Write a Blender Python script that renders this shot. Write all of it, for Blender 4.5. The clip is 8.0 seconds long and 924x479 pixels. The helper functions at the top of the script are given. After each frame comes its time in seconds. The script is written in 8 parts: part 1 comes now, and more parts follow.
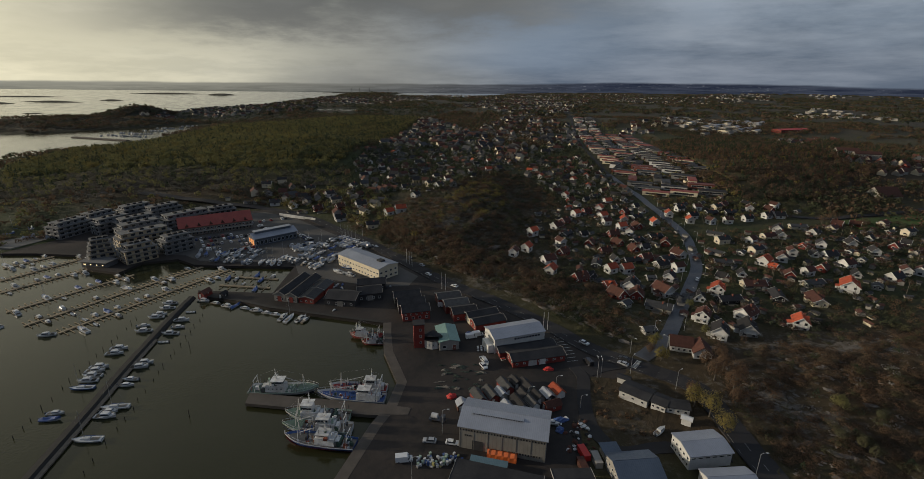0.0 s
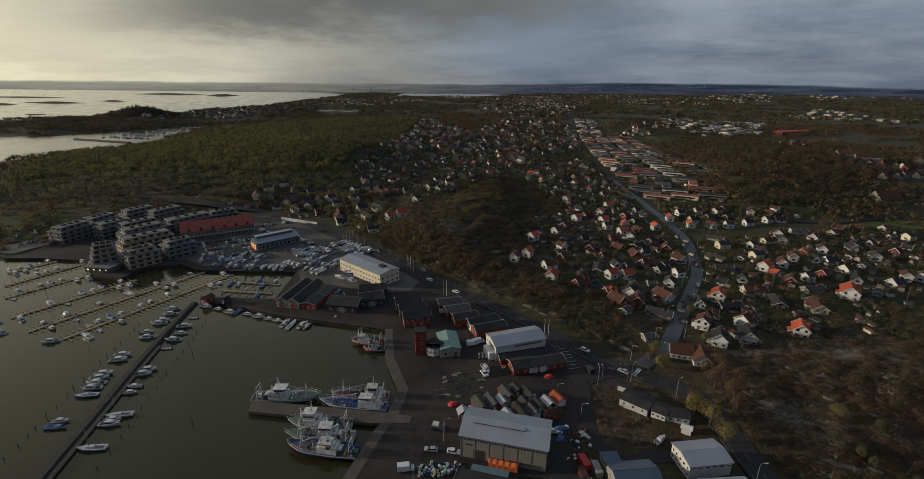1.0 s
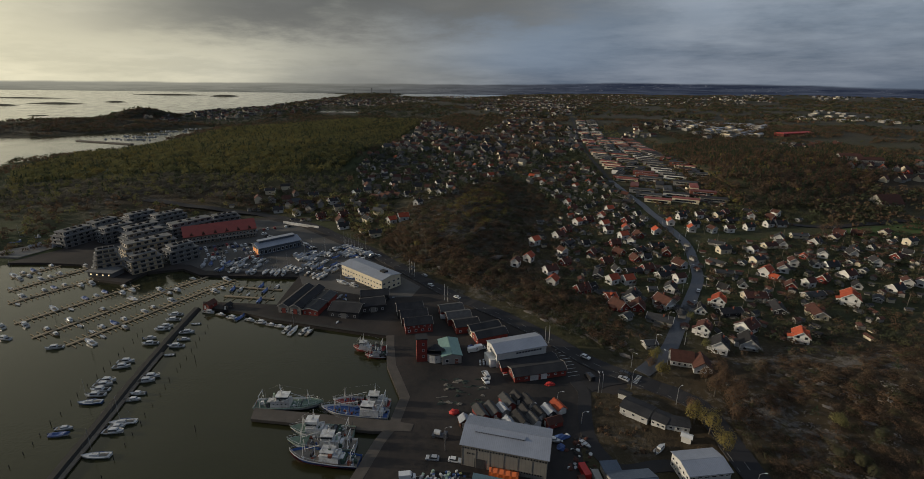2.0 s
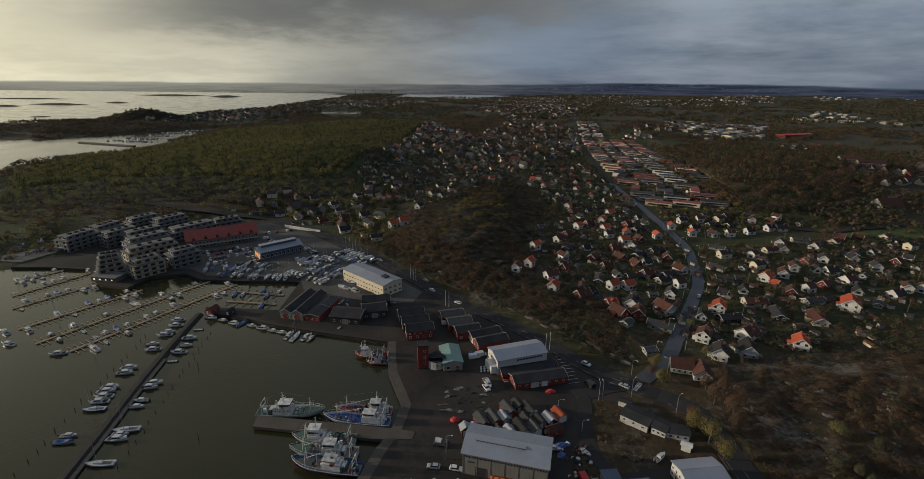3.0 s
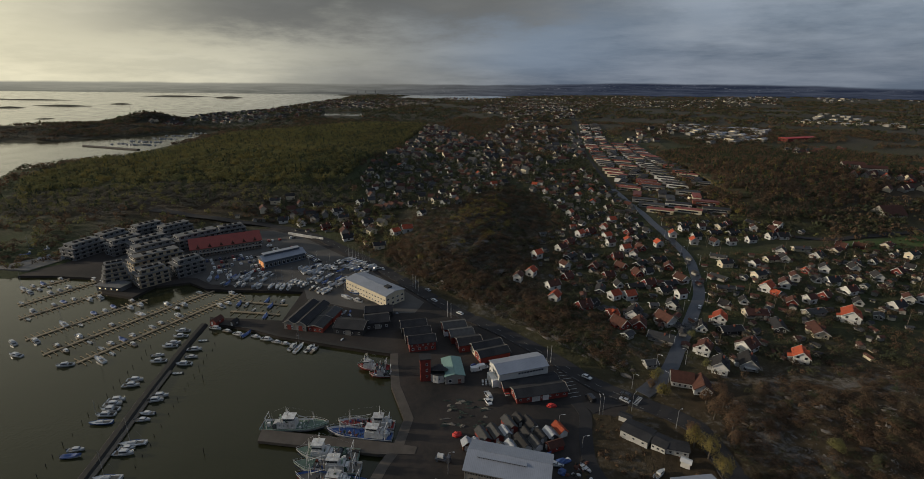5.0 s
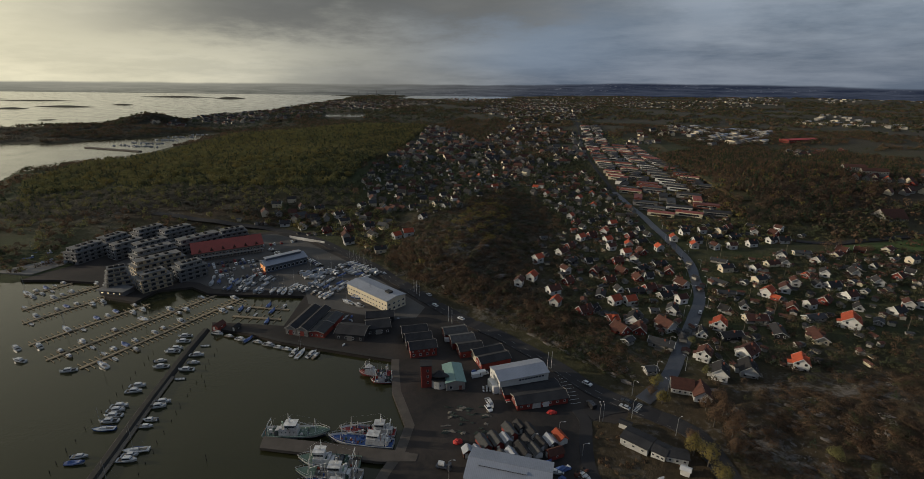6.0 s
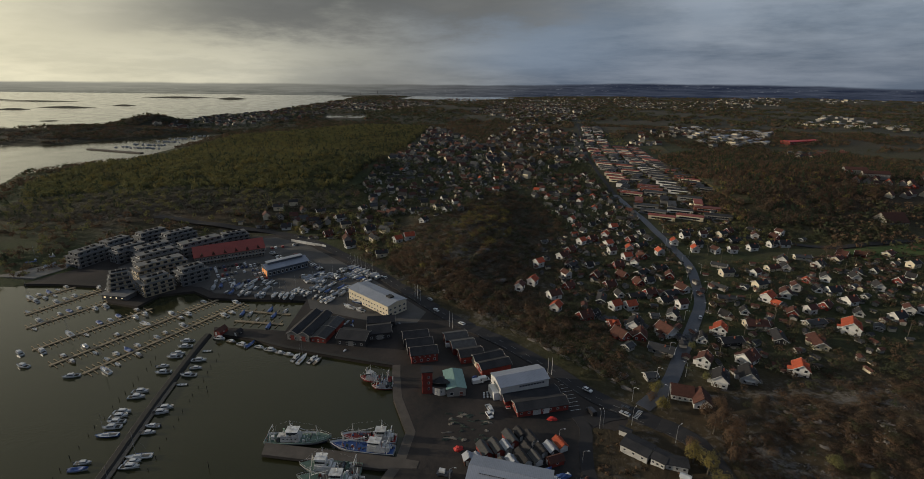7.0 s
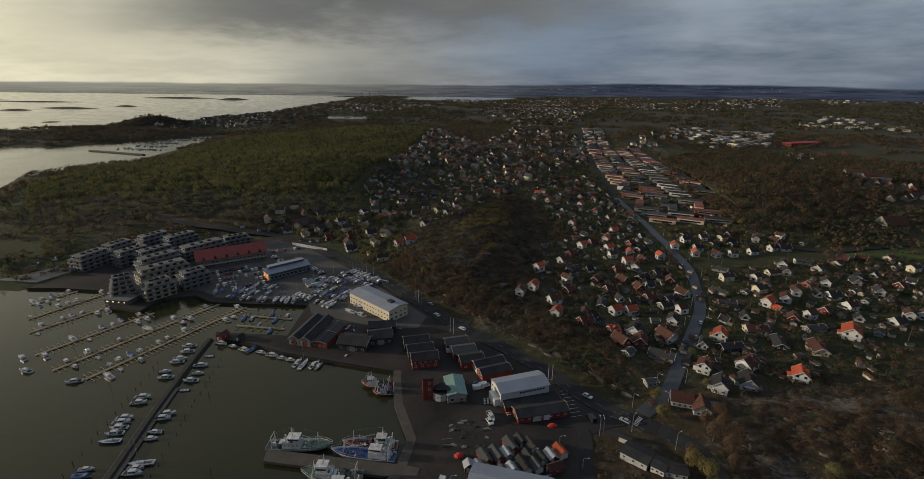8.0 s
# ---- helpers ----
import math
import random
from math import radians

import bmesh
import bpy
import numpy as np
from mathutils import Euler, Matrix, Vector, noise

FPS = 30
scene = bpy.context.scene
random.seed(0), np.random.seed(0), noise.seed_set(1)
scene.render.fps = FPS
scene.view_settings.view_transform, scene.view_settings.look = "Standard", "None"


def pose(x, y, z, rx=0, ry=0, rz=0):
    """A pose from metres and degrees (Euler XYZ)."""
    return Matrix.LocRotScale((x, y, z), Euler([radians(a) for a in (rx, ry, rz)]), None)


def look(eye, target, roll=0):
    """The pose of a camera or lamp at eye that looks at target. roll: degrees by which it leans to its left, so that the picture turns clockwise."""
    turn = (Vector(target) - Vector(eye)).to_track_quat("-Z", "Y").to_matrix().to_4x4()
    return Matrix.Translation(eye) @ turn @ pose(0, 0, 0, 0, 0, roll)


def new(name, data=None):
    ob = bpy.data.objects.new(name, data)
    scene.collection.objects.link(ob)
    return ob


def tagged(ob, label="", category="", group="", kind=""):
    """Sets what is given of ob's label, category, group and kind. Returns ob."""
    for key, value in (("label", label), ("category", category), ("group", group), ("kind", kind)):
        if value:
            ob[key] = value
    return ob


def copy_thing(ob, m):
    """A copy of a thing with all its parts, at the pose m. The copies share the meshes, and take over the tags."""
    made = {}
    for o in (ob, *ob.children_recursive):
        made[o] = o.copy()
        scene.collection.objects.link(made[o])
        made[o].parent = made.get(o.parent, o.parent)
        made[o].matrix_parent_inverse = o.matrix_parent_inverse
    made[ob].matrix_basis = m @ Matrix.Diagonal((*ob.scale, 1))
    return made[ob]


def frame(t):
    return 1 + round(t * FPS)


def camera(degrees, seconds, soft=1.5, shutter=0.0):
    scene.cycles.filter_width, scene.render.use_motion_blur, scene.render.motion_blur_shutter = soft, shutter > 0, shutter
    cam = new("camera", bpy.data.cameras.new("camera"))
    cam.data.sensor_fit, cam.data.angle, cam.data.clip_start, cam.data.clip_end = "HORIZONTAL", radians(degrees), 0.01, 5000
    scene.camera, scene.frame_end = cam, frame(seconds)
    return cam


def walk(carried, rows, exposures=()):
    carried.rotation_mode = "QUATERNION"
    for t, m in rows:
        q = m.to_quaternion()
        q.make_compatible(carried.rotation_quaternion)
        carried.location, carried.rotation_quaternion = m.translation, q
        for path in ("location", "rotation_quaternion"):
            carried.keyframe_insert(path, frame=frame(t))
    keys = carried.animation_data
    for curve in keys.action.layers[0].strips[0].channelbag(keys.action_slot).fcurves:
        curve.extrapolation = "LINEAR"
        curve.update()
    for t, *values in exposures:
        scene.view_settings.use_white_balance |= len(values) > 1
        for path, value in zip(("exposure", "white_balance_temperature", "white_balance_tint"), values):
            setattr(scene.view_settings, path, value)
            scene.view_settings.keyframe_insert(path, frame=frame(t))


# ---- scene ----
cam = camera(88.0, 8.0, soft=0.72)
PATH = []
for i in range(17):
    t = 0.5 * i
    eye = (-0.88 - 0.164 * t + 0.0178 * t * t, 1.69 - 0.008 * t + 0.0038 * t * t, 112.08 + 3.484 * t - 0.02264 * t * t)
    way = (0.0067 - 0.00438 * t, 1.9, -0.6266 + 0.00042 * t)
    PATH.append((t, look(eye, [e + w for e, w in zip(eye, way)], 0.6)))
walk(cam, PATH)

# ---- sky, sun ----
SUN_AZ, SUN_EL = radians(-86), radians(11)      # clockwise from straight ahead, above the horizon
SUN_DIR = Vector((math.sin(SUN_AZ) * math.cos(SUN_EL), math.cos(SUN_AZ) * math.cos(SUN_EL), math.sin(SUN_EL)))
scene.view_settings.exposure = 0.0


class Nodes:
    """A short way to wire a node tree."""

    def __init__(self, tree):
        self.tree = tree
        tree.nodes.clear()

    def add(self, kind, **inputs):
        n = self.tree.nodes.new(kind)
        for key, value in inputs.items():
            self.set(n, key, value)
        return n

    def set(self, n, key, value):
        sock = n.inputs[int(key[1:])] if key[0] == "i" and key[1:].isdigit() else n.inputs[key.replace("_", " ")]
        if hasattr(value, "is_output"):
            self.tree.links.new(value, sock)
        else:
            sock.default_value = value

    def math(self, op, a, b=0.0, clamp=False):
        n = self.add("ShaderNodeMath", i0=a, i1=b)
        n.operation, n.use_clamp = op, clamp
        return n.outputs[0]

    def mix(self, fac, a, b, blend="MIX"):
        n = self.tree.nodes.new("ShaderNodeMix")
        n.data_type, n.blend_type = "RGBA", blend
        for i, v in ((0, fac), (6, a), (7, b)):
            if hasattr(v, "is_output"):
                self.tree.links.new(v, n.inputs[i])
            else:
                n.inputs[i].default_value = (*v, 1) if i > 0 and len(v) == 3 else v
        return n.outputs[2]

    def noise(self, vec, scale, detail=3.0, rough=0.55):
        n = self.add("ShaderNodeTexNoise", Scale=scale, Detail=detail, Roughness=rough)
        self.tree.links.new(vec, n.inputs["Vector"])
        return n.outputs["Fac"]

    def span(self, value, a, b, c=0.0, d=1.0, smooth=False):
        n = self.add("ShaderNodeMapRange", i0=value, i1=a, i2=b, i3=c, i4=d)
        n.interpolation_type = "SMOOTHSTEP" if smooth else "LINEAR"
        return n.outputs[0]


world = bpy.data.worlds.new("evening_sky")
scene.world = world
world.use_nodes = True
N = Nodes(world.node_tree)
sky = N.add("ShaderNodeTexSky")
sky.sky_type, sky.sun_disc = "NISHITA", False
sky.sun_elevation, sky.sun_rotation, sky.dust_density = SUN_EL, SUN_AZ, 3.0
coord = N.add("ShaderNodeTexCoord").outputs["Generated"]
xyz = N.add("ShaderNodeSeparateXYZ", i0=coord)
up = xyz.outputs[2]
# clouds lie on a flat sheet overhead
lift = N.math("ADD", N.math("MAXIMUM", up, 0.0), 0.16)
flat = N.add("ShaderNodeCombineXYZ", i0=N.math("DIVIDE", xyz.outputs[0], lift), i1=N.math("DIVIDE", xyz.outputs[1], lift), i2=0.3)
big = N.noise(flat.outputs[0], 0.34, 4.0, 0.55)
fine = N.noise(flat.outputs[0], 1.5, 6.0, 0.62)
cloud = N.span(N.math("ADD", N.math("MULTIPLY", big, 0.55), N.math("MULTIPLY", fine, 0.45)), 0.41, 0.60)
# brightness gathers towards the veiled sun, low over the sea
GLOW = Vector((math.sin(radians(-62)), math.cos(radians(-62)), 0.09)).normalized()
dot = N.add("ShaderNodeVectorMath", i0=coord, i1=GLOW)
dot.operation = "DOT_PRODUCT"
near_sun = N.span(dot.outputs["Value"], 0.30, 1.0)
near_sun = N.math("POWER", near_sun, 1.4)
low = N.span(up, 0.02, 0.75, 1.0, 0.0)
dull = N.mix(cloud, (0.108, 0.145, 0.195), (0.335, 0.398, 0.485))
dull = N.mix(N.span(up, 0.0, 0.16), (0.12, 0.152, 0.205), dull)
thin = N.add("ShaderNodeCombineXYZ", i0=xyz.outputs[0], i1=xyz.outputs[1], i2=N.math("MULTIPLY", up, 7.0))
streak = N.span(N.noise(thin.outputs[0], 3.4, 6.0, 0.62), 0.42, 0.66)
dull = N.mix(N.math("MULTIPLY", streak, 0.35), dull, (0.42, 0.46, 0.52))
lit = N.mix(cloud, (0.76, 0.71, 0.51), (1.03, 0.95, 0.68))
veil = N.mix(N.math("MULTIPLY", near_sun, N.math("ADD", N.math("MULTIPLY", low, 0.45), 0.55)), dull, lit)
# the unseen sky behind is darkened to hold back fill light
veil = N.mix(N.span(xyz.outputs[1], -0.35, 0.25, 0.55, 0.0, smooth=True), veil, (0.075, 0.088, 0.115))
# blue-grey brightness added overhead, out of view, to lift and cool shade
away = N.span(dot.outputs["Value"], 0.15, 0.75, 1.0, 0.0, smooth=True)
veil = N.mix(N.math("MULTIPLY", N.math("MULTIPLY", N.span(up, 0.24, 0.6, smooth=True), away), 0.6), veil, (0.25, 0.325, 0.47))
# a darker bank hangs over the brightness, ragged below
across = N.math("DIVIDE", xyz.outputs[0], N.math("MAXIMUM", xyz.outputs[1], 0.05))
ragged = N.math("ADD", up, N.math("MULTIPLY", N.math("SUBTRACT", N.math("ADD", N.math("MULTIPLY", fine, 0.6), N.math("MULTIPLY", big, 0.4)), 0.5), 0.22))
ragged = N.math("ADD", ragged, N.math("MULTIPLY", across, -0.035))
bank = N.math("MULTIPLY", N.math("MULTIPLY", N.span(ragged, 0.052, 0.130, smooth=True), N.span(up, 0.16, 0.26, 1.0, 0.0, smooth=True)), N.span(across, -1.05, -0.35, smooth=True))
bank = N.math("MULTIPLY", bank, N.span(across, 0.0, 0.5, 1.0, 0.12, smooth=True))
veil = N.mix(N.math("MULTIPLY", bank, 0.94), veil, N.mix(fine, (0.088, 0.092, 0.094), (0.165, 0.166, 0.160)))
# a blue gap beside the bank
gap = N.math("MULTIPLY", N.span(N.math("ABSOLUTE", N.math("SUBTRACT", across, 0.12)), 0.0, 0.34, 1.0, 0.0, smooth=True), N.math("MULTIPLY", N.span(up, 0.0, 0.04, smooth=True), N.span(ragged, 0.08, 0.15, 1.0, 0.0, smooth=True)))
veil = N.mix(N.math("MULTIPLY", gap, 0.6), veil, (0.185, 0.245, 0.33))
# a shaft of rain under it
shaft = N.math("MULTIPLY", N.span(N.math("ABSOLUTE", N.math("ADD", N.math("ADD", across, 0.20), N.math("MULTIPLY", up, -0.6))), 0.0, 0.30, 1.0, 0.0, smooth=True), N.span(up, 0.0, 0.10, 1.0, 0.3))
veil = N.mix(N.math("MULTIPLY", shaft, 0.55), veil, (0.15, 0.155, 0.157))
nishita = N.mix(1.0, sky.outputs[0], (0.07, 0.07, 0.07), "MULTIPLY")
mixed = N.mix(0.93, nishita, veil)
# distant land below the horizon line, its haze mixed into the colours
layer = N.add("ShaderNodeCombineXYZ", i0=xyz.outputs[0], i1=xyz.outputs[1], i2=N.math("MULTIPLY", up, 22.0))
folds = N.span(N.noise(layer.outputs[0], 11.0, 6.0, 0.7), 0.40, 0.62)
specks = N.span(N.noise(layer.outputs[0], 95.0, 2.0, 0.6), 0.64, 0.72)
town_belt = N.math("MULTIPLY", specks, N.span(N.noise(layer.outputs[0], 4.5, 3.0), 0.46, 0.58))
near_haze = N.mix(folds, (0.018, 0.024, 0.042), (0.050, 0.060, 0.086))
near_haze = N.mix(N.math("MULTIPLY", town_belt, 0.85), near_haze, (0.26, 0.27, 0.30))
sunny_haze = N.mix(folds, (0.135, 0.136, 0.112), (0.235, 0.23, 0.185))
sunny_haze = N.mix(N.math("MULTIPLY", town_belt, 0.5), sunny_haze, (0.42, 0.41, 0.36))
# paler towards the skyline: haze painted over the land tone
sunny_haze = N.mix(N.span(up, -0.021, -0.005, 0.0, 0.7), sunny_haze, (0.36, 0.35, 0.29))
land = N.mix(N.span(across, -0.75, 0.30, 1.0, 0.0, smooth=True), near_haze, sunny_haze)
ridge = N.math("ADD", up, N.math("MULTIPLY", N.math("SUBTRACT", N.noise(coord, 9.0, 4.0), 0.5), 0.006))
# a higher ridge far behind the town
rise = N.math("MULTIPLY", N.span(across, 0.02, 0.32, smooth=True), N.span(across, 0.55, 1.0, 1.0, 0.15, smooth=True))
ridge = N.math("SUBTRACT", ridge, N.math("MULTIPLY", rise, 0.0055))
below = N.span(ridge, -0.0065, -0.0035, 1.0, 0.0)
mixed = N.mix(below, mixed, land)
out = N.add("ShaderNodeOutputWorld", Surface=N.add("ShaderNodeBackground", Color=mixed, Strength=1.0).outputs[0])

sun = new("sun", bpy.data.lights.new("sun", "SUN"))
sun.data.energy, sun.data.angle, sun.data.color = 3.8, radians(1.5), (1.0, 0.87, 0.68)
sun.matrix_world = look(SUN_DIR * 400, (0, 0, 0))

# ---- materials ----
MATS = {}


def mat(name, a, b=None, scale=1.0, rough=0.8, metal=0.0, bump=0.15, rand=0.0, fine=9.0, spec=0.4, where="Object", band=None):
    """Two tones, a and b, in patches about 1/scale metres wide with a finer grain over them. rand: lightness that differs from object to object.
    band: (axis, width in metres, depth) for the folds of sheet metal or the joints of boards."""
    if name in MATS:
        return MATS[name]
    m = MATS[name] = bpy.data.materials.new(name)
    m.use_nodes = True
    n = Nodes(m.node_tree)
    b = b or tuple(c * 0.75 for c in a)
    if where == "World":
        co = n.add("ShaderNodeNewGeometry").outputs["Position"]
    else:
        co = n.add("ShaderNodeTexCoord").outputs["Object"]
    large, small = n.noise(co, scale, 3.0), n.noise(co, scale * fine, 3.0)
    fac = n.math("ADD", n.math("MULTIPLY", n.span(large, 0.35, 0.65), 0.65), n.math("MULTIPLY", n.span(small, 0.3, 0.7), 0.35))
    col = n.mix(fac, a, b)
    if rand:
        r = n.add("ShaderNodeObjectInfo").outputs["Random"]
        hsv = n.add("ShaderNodeHueSaturation", Color=col, Value=n.span(r, 0, 1, 1 - rand, 1 + rand))
        col = hsv.outputs[0]
    height = small
    if band:
        axis, width, depth = band
        part_of = n.add("ShaderNodeSeparateXYZ", i0=co).outputs[axis]
        wave = n.math("PINGPONG", part_of, width / 2)
        line = n.span(wave, 0.0, width * 0.12, 0.0, 1.0)
        height = n.math("ADD", n.math("MULTIPLY", small, 0.3), line)
        col = n.mix(n.math("MULTIPLY", n.math("SUBTRACT", 1.0, line), depth), col, tuple(c * 0.45 for c in b))
    p = n.add("ShaderNodeBsdfPrincipled", Base_Color=col, Metallic=metal)
    n.set(p, "Roughness", n.span(small, 0.2, 0.8, max(rough - 0.1, 0.02), min(rough + 0.1, 1.0)))
    n.set(p, "Specular_IOR_Level", spec)
    if bump:
        bp = n.add("ShaderNodeBump", Height=height, Strength=bump, Distance=0.3 / scale / fine if not band else 0.03)
        n.set(p, "Normal", bp.outputs[0])
    n.add("ShaderNodeOutputMaterial", Surface=p.outputs[0])
    return m


def leaf_mat(name, tones, rough=0.9):
    """Foliage whose clumps differ in tone from one to the next."""
    m = MATS[name] = bpy.data.materials.new(name)
    m.use_nodes = True
    n = Nodes(m.node_tree)
    ramp = n.add("ShaderNodeValToRGB")
    for i, tone in enumerate(tones):
        e = ramp.color_ramp.elements[i] if i < 2 else ramp.color_ramp.elements.new(1.0)
        e.position, e.color = i / (len(tones) - 1), (*tone, 1)
    g = n.add("ShaderNodeNewGeometry")
    stand = n.noise(g.outputs["Position"], 0.035, 3.0)
    wide = n.noise(g.outputs["Position"], 0.0075, 2.0)
    blend = n.math("ADD", n.math("MULTIPLY", n.span(stand, 0.30, 0.70), 0.48), n.math("MULTIPLY", n.span(wide, 0.34, 0.66), 0.38))
    own = n.add("ShaderNodeAttribute")
    own.attribute_name = "tone"
    mixed_in = n.math("ADD", n.math("MULTIPLY", blend, 0.62), n.math("MULTIPLY", own.outputs["Fac"], 0.40))
    f = n.math("ADD", n.math("MULTIPLY", g.outputs["Random Per Island"], 0.08), mixed_in, True)
    n.set(ramp, "Fac", f)
    p = n.add("ShaderNodeBsdfPrincipled", Base_Color=ramp.outputs[0], Roughness=rough)
    n.set(p, "Specular_IOR_Level", 0.15)
    # thin leaves let some light through
    thin = n.add("ShaderNodeBsdfTranslucent", Color=ramp.outputs[0])
    both = n.add("ShaderNodeMixShader", i0=0.35, i1=p.outputs[0], i2=thin.outputs[0])
    n.add("ShaderNodeOutputMaterial", Surface=both.outputs[0])
    return m


def water_mat():
    m = bpy.data.materials.new("sea_water")
    m.use_nodes = True
    n = Nodes(m.node_tree)
    co = n.add("ShaderNodeNewGeometry").outputs["Position"]
    # silty olive, pushed golden to imitate the bright sky's reflection
    silt_and_gold = n.noise(co, 0.012, 3.0)
    p = n.add("ShaderNodeBsdfPrincipled", Base_Color=n.mix(silt_and_gold, (0.018, 0.019, 0.008), (0.032, 0.031, 0.013)))
    n.set(p, "Roughness", n.span(n.noise(co, 0.02, 4.0), 0.3, 0.7, 0.05, 0.16))
    n.set(p, "IOR", 1.333)
    ripple = n.math("ADD", n.noise(co, 0.9, 3.0), n.math("MULTIPLY", n.noise(co, 0.12, 2.0), 1.5))
    n.set(p, "Normal", n.add("ShaderNodeBump", Height=ripple, Strength=0.10, Distance=0.35).outputs[0])
    n.add("ShaderNodeOutputMaterial", Surface=p.outputs[0])
    return m


def ground_mat():
    """Grass, heath and bare rock, by the land's own zones."""
    m = bpy.data.materials.new("ground_cover")
    m.use_nodes = True
    n = Nodes(m.node_tree)
    co = n.add("ShaderNodeNewGeometry").outputs["Position"]
    zone = n.add("ShaderNodeSeparateColor", Color=n.add("ShaderNodeAttribute").outputs["Color"])
    for node in m.node_tree.nodes:
        if node.type == "ATTRIBUTE":
            node.attribute_name = "zone"
    a, b, c = n.noise(co, 0.03, 5.0, 0.6), n.noise(co, 0.35, 4.0, 0.65), n.noise(co, 2.2, 3.0, 0.6)
    fa, fb, fc = n.span(a, 0.35, 0.65), n.span(b, 0.3, 0.7), n.span(c, 0.3, 0.7)
    grass = n.mix(fb, (0.022, 0.032, 0.011), (0.046, 0.056, 0.020))
    grass = n.mix(n.math("MULTIPLY", fa, 0.55), grass, (0.050, 0.042, 0.024))
    heath = n.mix(fb, (0.024, 0.018, 0.011), (0.055, 0.038, 0.022))
    heath = n.mix(n.math("MULTIPLY", fa, 0.45), heath, (0.062, 0.050, 0.027))
    field = n.mix(n.span(n.noise(co, 0.006, 2.0), 0.45, 0.55), (0.034, 0.036, 0.025), (0.056, 0.049, 0.036))
    rock = n.mix(fc, (0.055, 0.049, 0.043), (0.14, 0.124, 0.106))
    bare = n.span(n.math("ADD", n.math("MULTIPLY", a, 0.5), n.math("MULTIPLY", b, 0.5)), 0.53, 0.60)
    col = n.mix(zone.outputs[0], grass, heath)
    col = n.mix(n.math("MULTIPLY", zone.outputs[1], bare), col, rock)
    col = n.mix(n.math("MULTIPLY", zone.outputs[2], 0.75), col, field)
    p = n.add("ShaderNodeBsdfPrincipled", Base_Color=col, Roughness=0.95)
    n.set(p, "Specular_IOR_Level", 0.15)
    rel = n.math("ADD", b, n.math("MULTIPLY", c, 0.4))
    n.set(p, "Normal", n.add("ShaderNodeBump", Height=rel, Strength=0.7, Distance=1.2).outputs[0])
    n.add("ShaderNodeOutputMaterial", Surface=p.outputs[0])
    return m


ASPHALT = mat("asphalt", (0.021, 0.020, 0.021), (0.034, 0.032, 0.031), 0.06, 0.85, fine=14, where="World", bump=0.2, spec=0.15)
YARD = mat("yard_asphalt", (0.020, 0.019, 0.018), (0.050, 0.041, 0.035), 0.045, 0.85, fine=11, where="World", bump=0.25, spec=0.12)
CONCRETE = mat("concrete", (0.050, 0.041, 0.033), (0.080, 0.067, 0.054), 0.25, 0.85, fine=8, where="World")
TIMBER = mat("grey_timber", (0.085, 0.070, 0.052), (0.15, 0.125, 0.095), 0.8, 0.85, fine=10)
DARKWOOD = mat("tarred_timber", (0.012, 0.011, 0.009), (0.024, 0.021, 0.017), 0.6, 0.85)
PALE_TIMBER = mat("pale_weathered_timber", (0.17, 0.13, 0.080), (0.24, 0.19, 0.12), 0.8, 0.85, fine=10)
WHITE = mat("white_paint", (0.50, 0.49, 0.465), (0.38, 0.375, 0.355), 0.5, 0.6, rand=0.25)
CREAM = mat("cream_paint", (0.52, 0.45, 0.32), (0.42, 0.37, 0.27), 0.5, 0.65, rand=0.1)
REDWOOD = mat("red_boards", (0.20, 0.030, 0.020), (0.13, 0.020, 0.014), 0.5, 0.8, band=(0, 0.4, 0.4), rand=0.15)
BLACKWALL = mat("black_boards", (0.030, 0.030, 0.032), (0.050, 0.048, 0.046), 0.5, 0.8, band=(0, 0.5, 0.3), spec=0.18)
GREYWALL = mat("grey_render", (0.24, 0.225, 0.20), (0.18, 0.17, 0.15), 0.4, 0.8, rand=0.15)
BEIGEWALL = mat("beige_panel", (0.21, 0.195, 0.165), (0.165, 0.152, 0.13), 0.3, 0.75, band=(0, 1.2, 0.35))
TILE_RED = mat("orange_roof_tiles", (0.36, 0.075, 0.032), (0.25, 0.050, 0.024), 0.6, 0.75, band=(1, 0.35, 0.45), rand=0.25, spec=0.18)
TILE_BROWN = mat("brown_roof_tiles", (0.080, 0.034, 0.024), (0.050, 0.023, 0.017), 0.6, 0.8, band=(1, 0.35, 0.4), rand=0.25, spec=0.18)
TILE_DARK = mat("dark_roof_tiles", (0.019, 0.018, 0.019), (0.033, 0.031, 0.030), 0.6, 0.75, band=(1, 0.35, 0.4), rand=0.3, spec=0.18)
TILE_GREY = mat("grey_roof_sheets", (0.060, 0.060, 0.060), (0.038, 0.038, 0.038), 0.6, 0.75, band=(1, 0.5, 0.4), rand=0.25, spec=0.18)
FELT = mat("black_roof_felt", (0.024, 0.024, 0.026), (0.042, 0.041, 0.041), 0.2, 0.9, fine=8, bump=0.1, spec=0.12)
METAL_ROOF = mat("pale_sheet_metal_roof", (0.27, 0.285, 0.315), (0.215, 0.228, 0.255), 0.12, 0.5, 0.25, band=(0, 0.6, 0.35))
BLUE_ROOF = mat("blue_grey_sheet_roof", (0.075, 0.095, 0.125), (0.055, 0.072, 0.098), 0.15, 0.5, 0.2, band=(0, 0.6, 0.35))
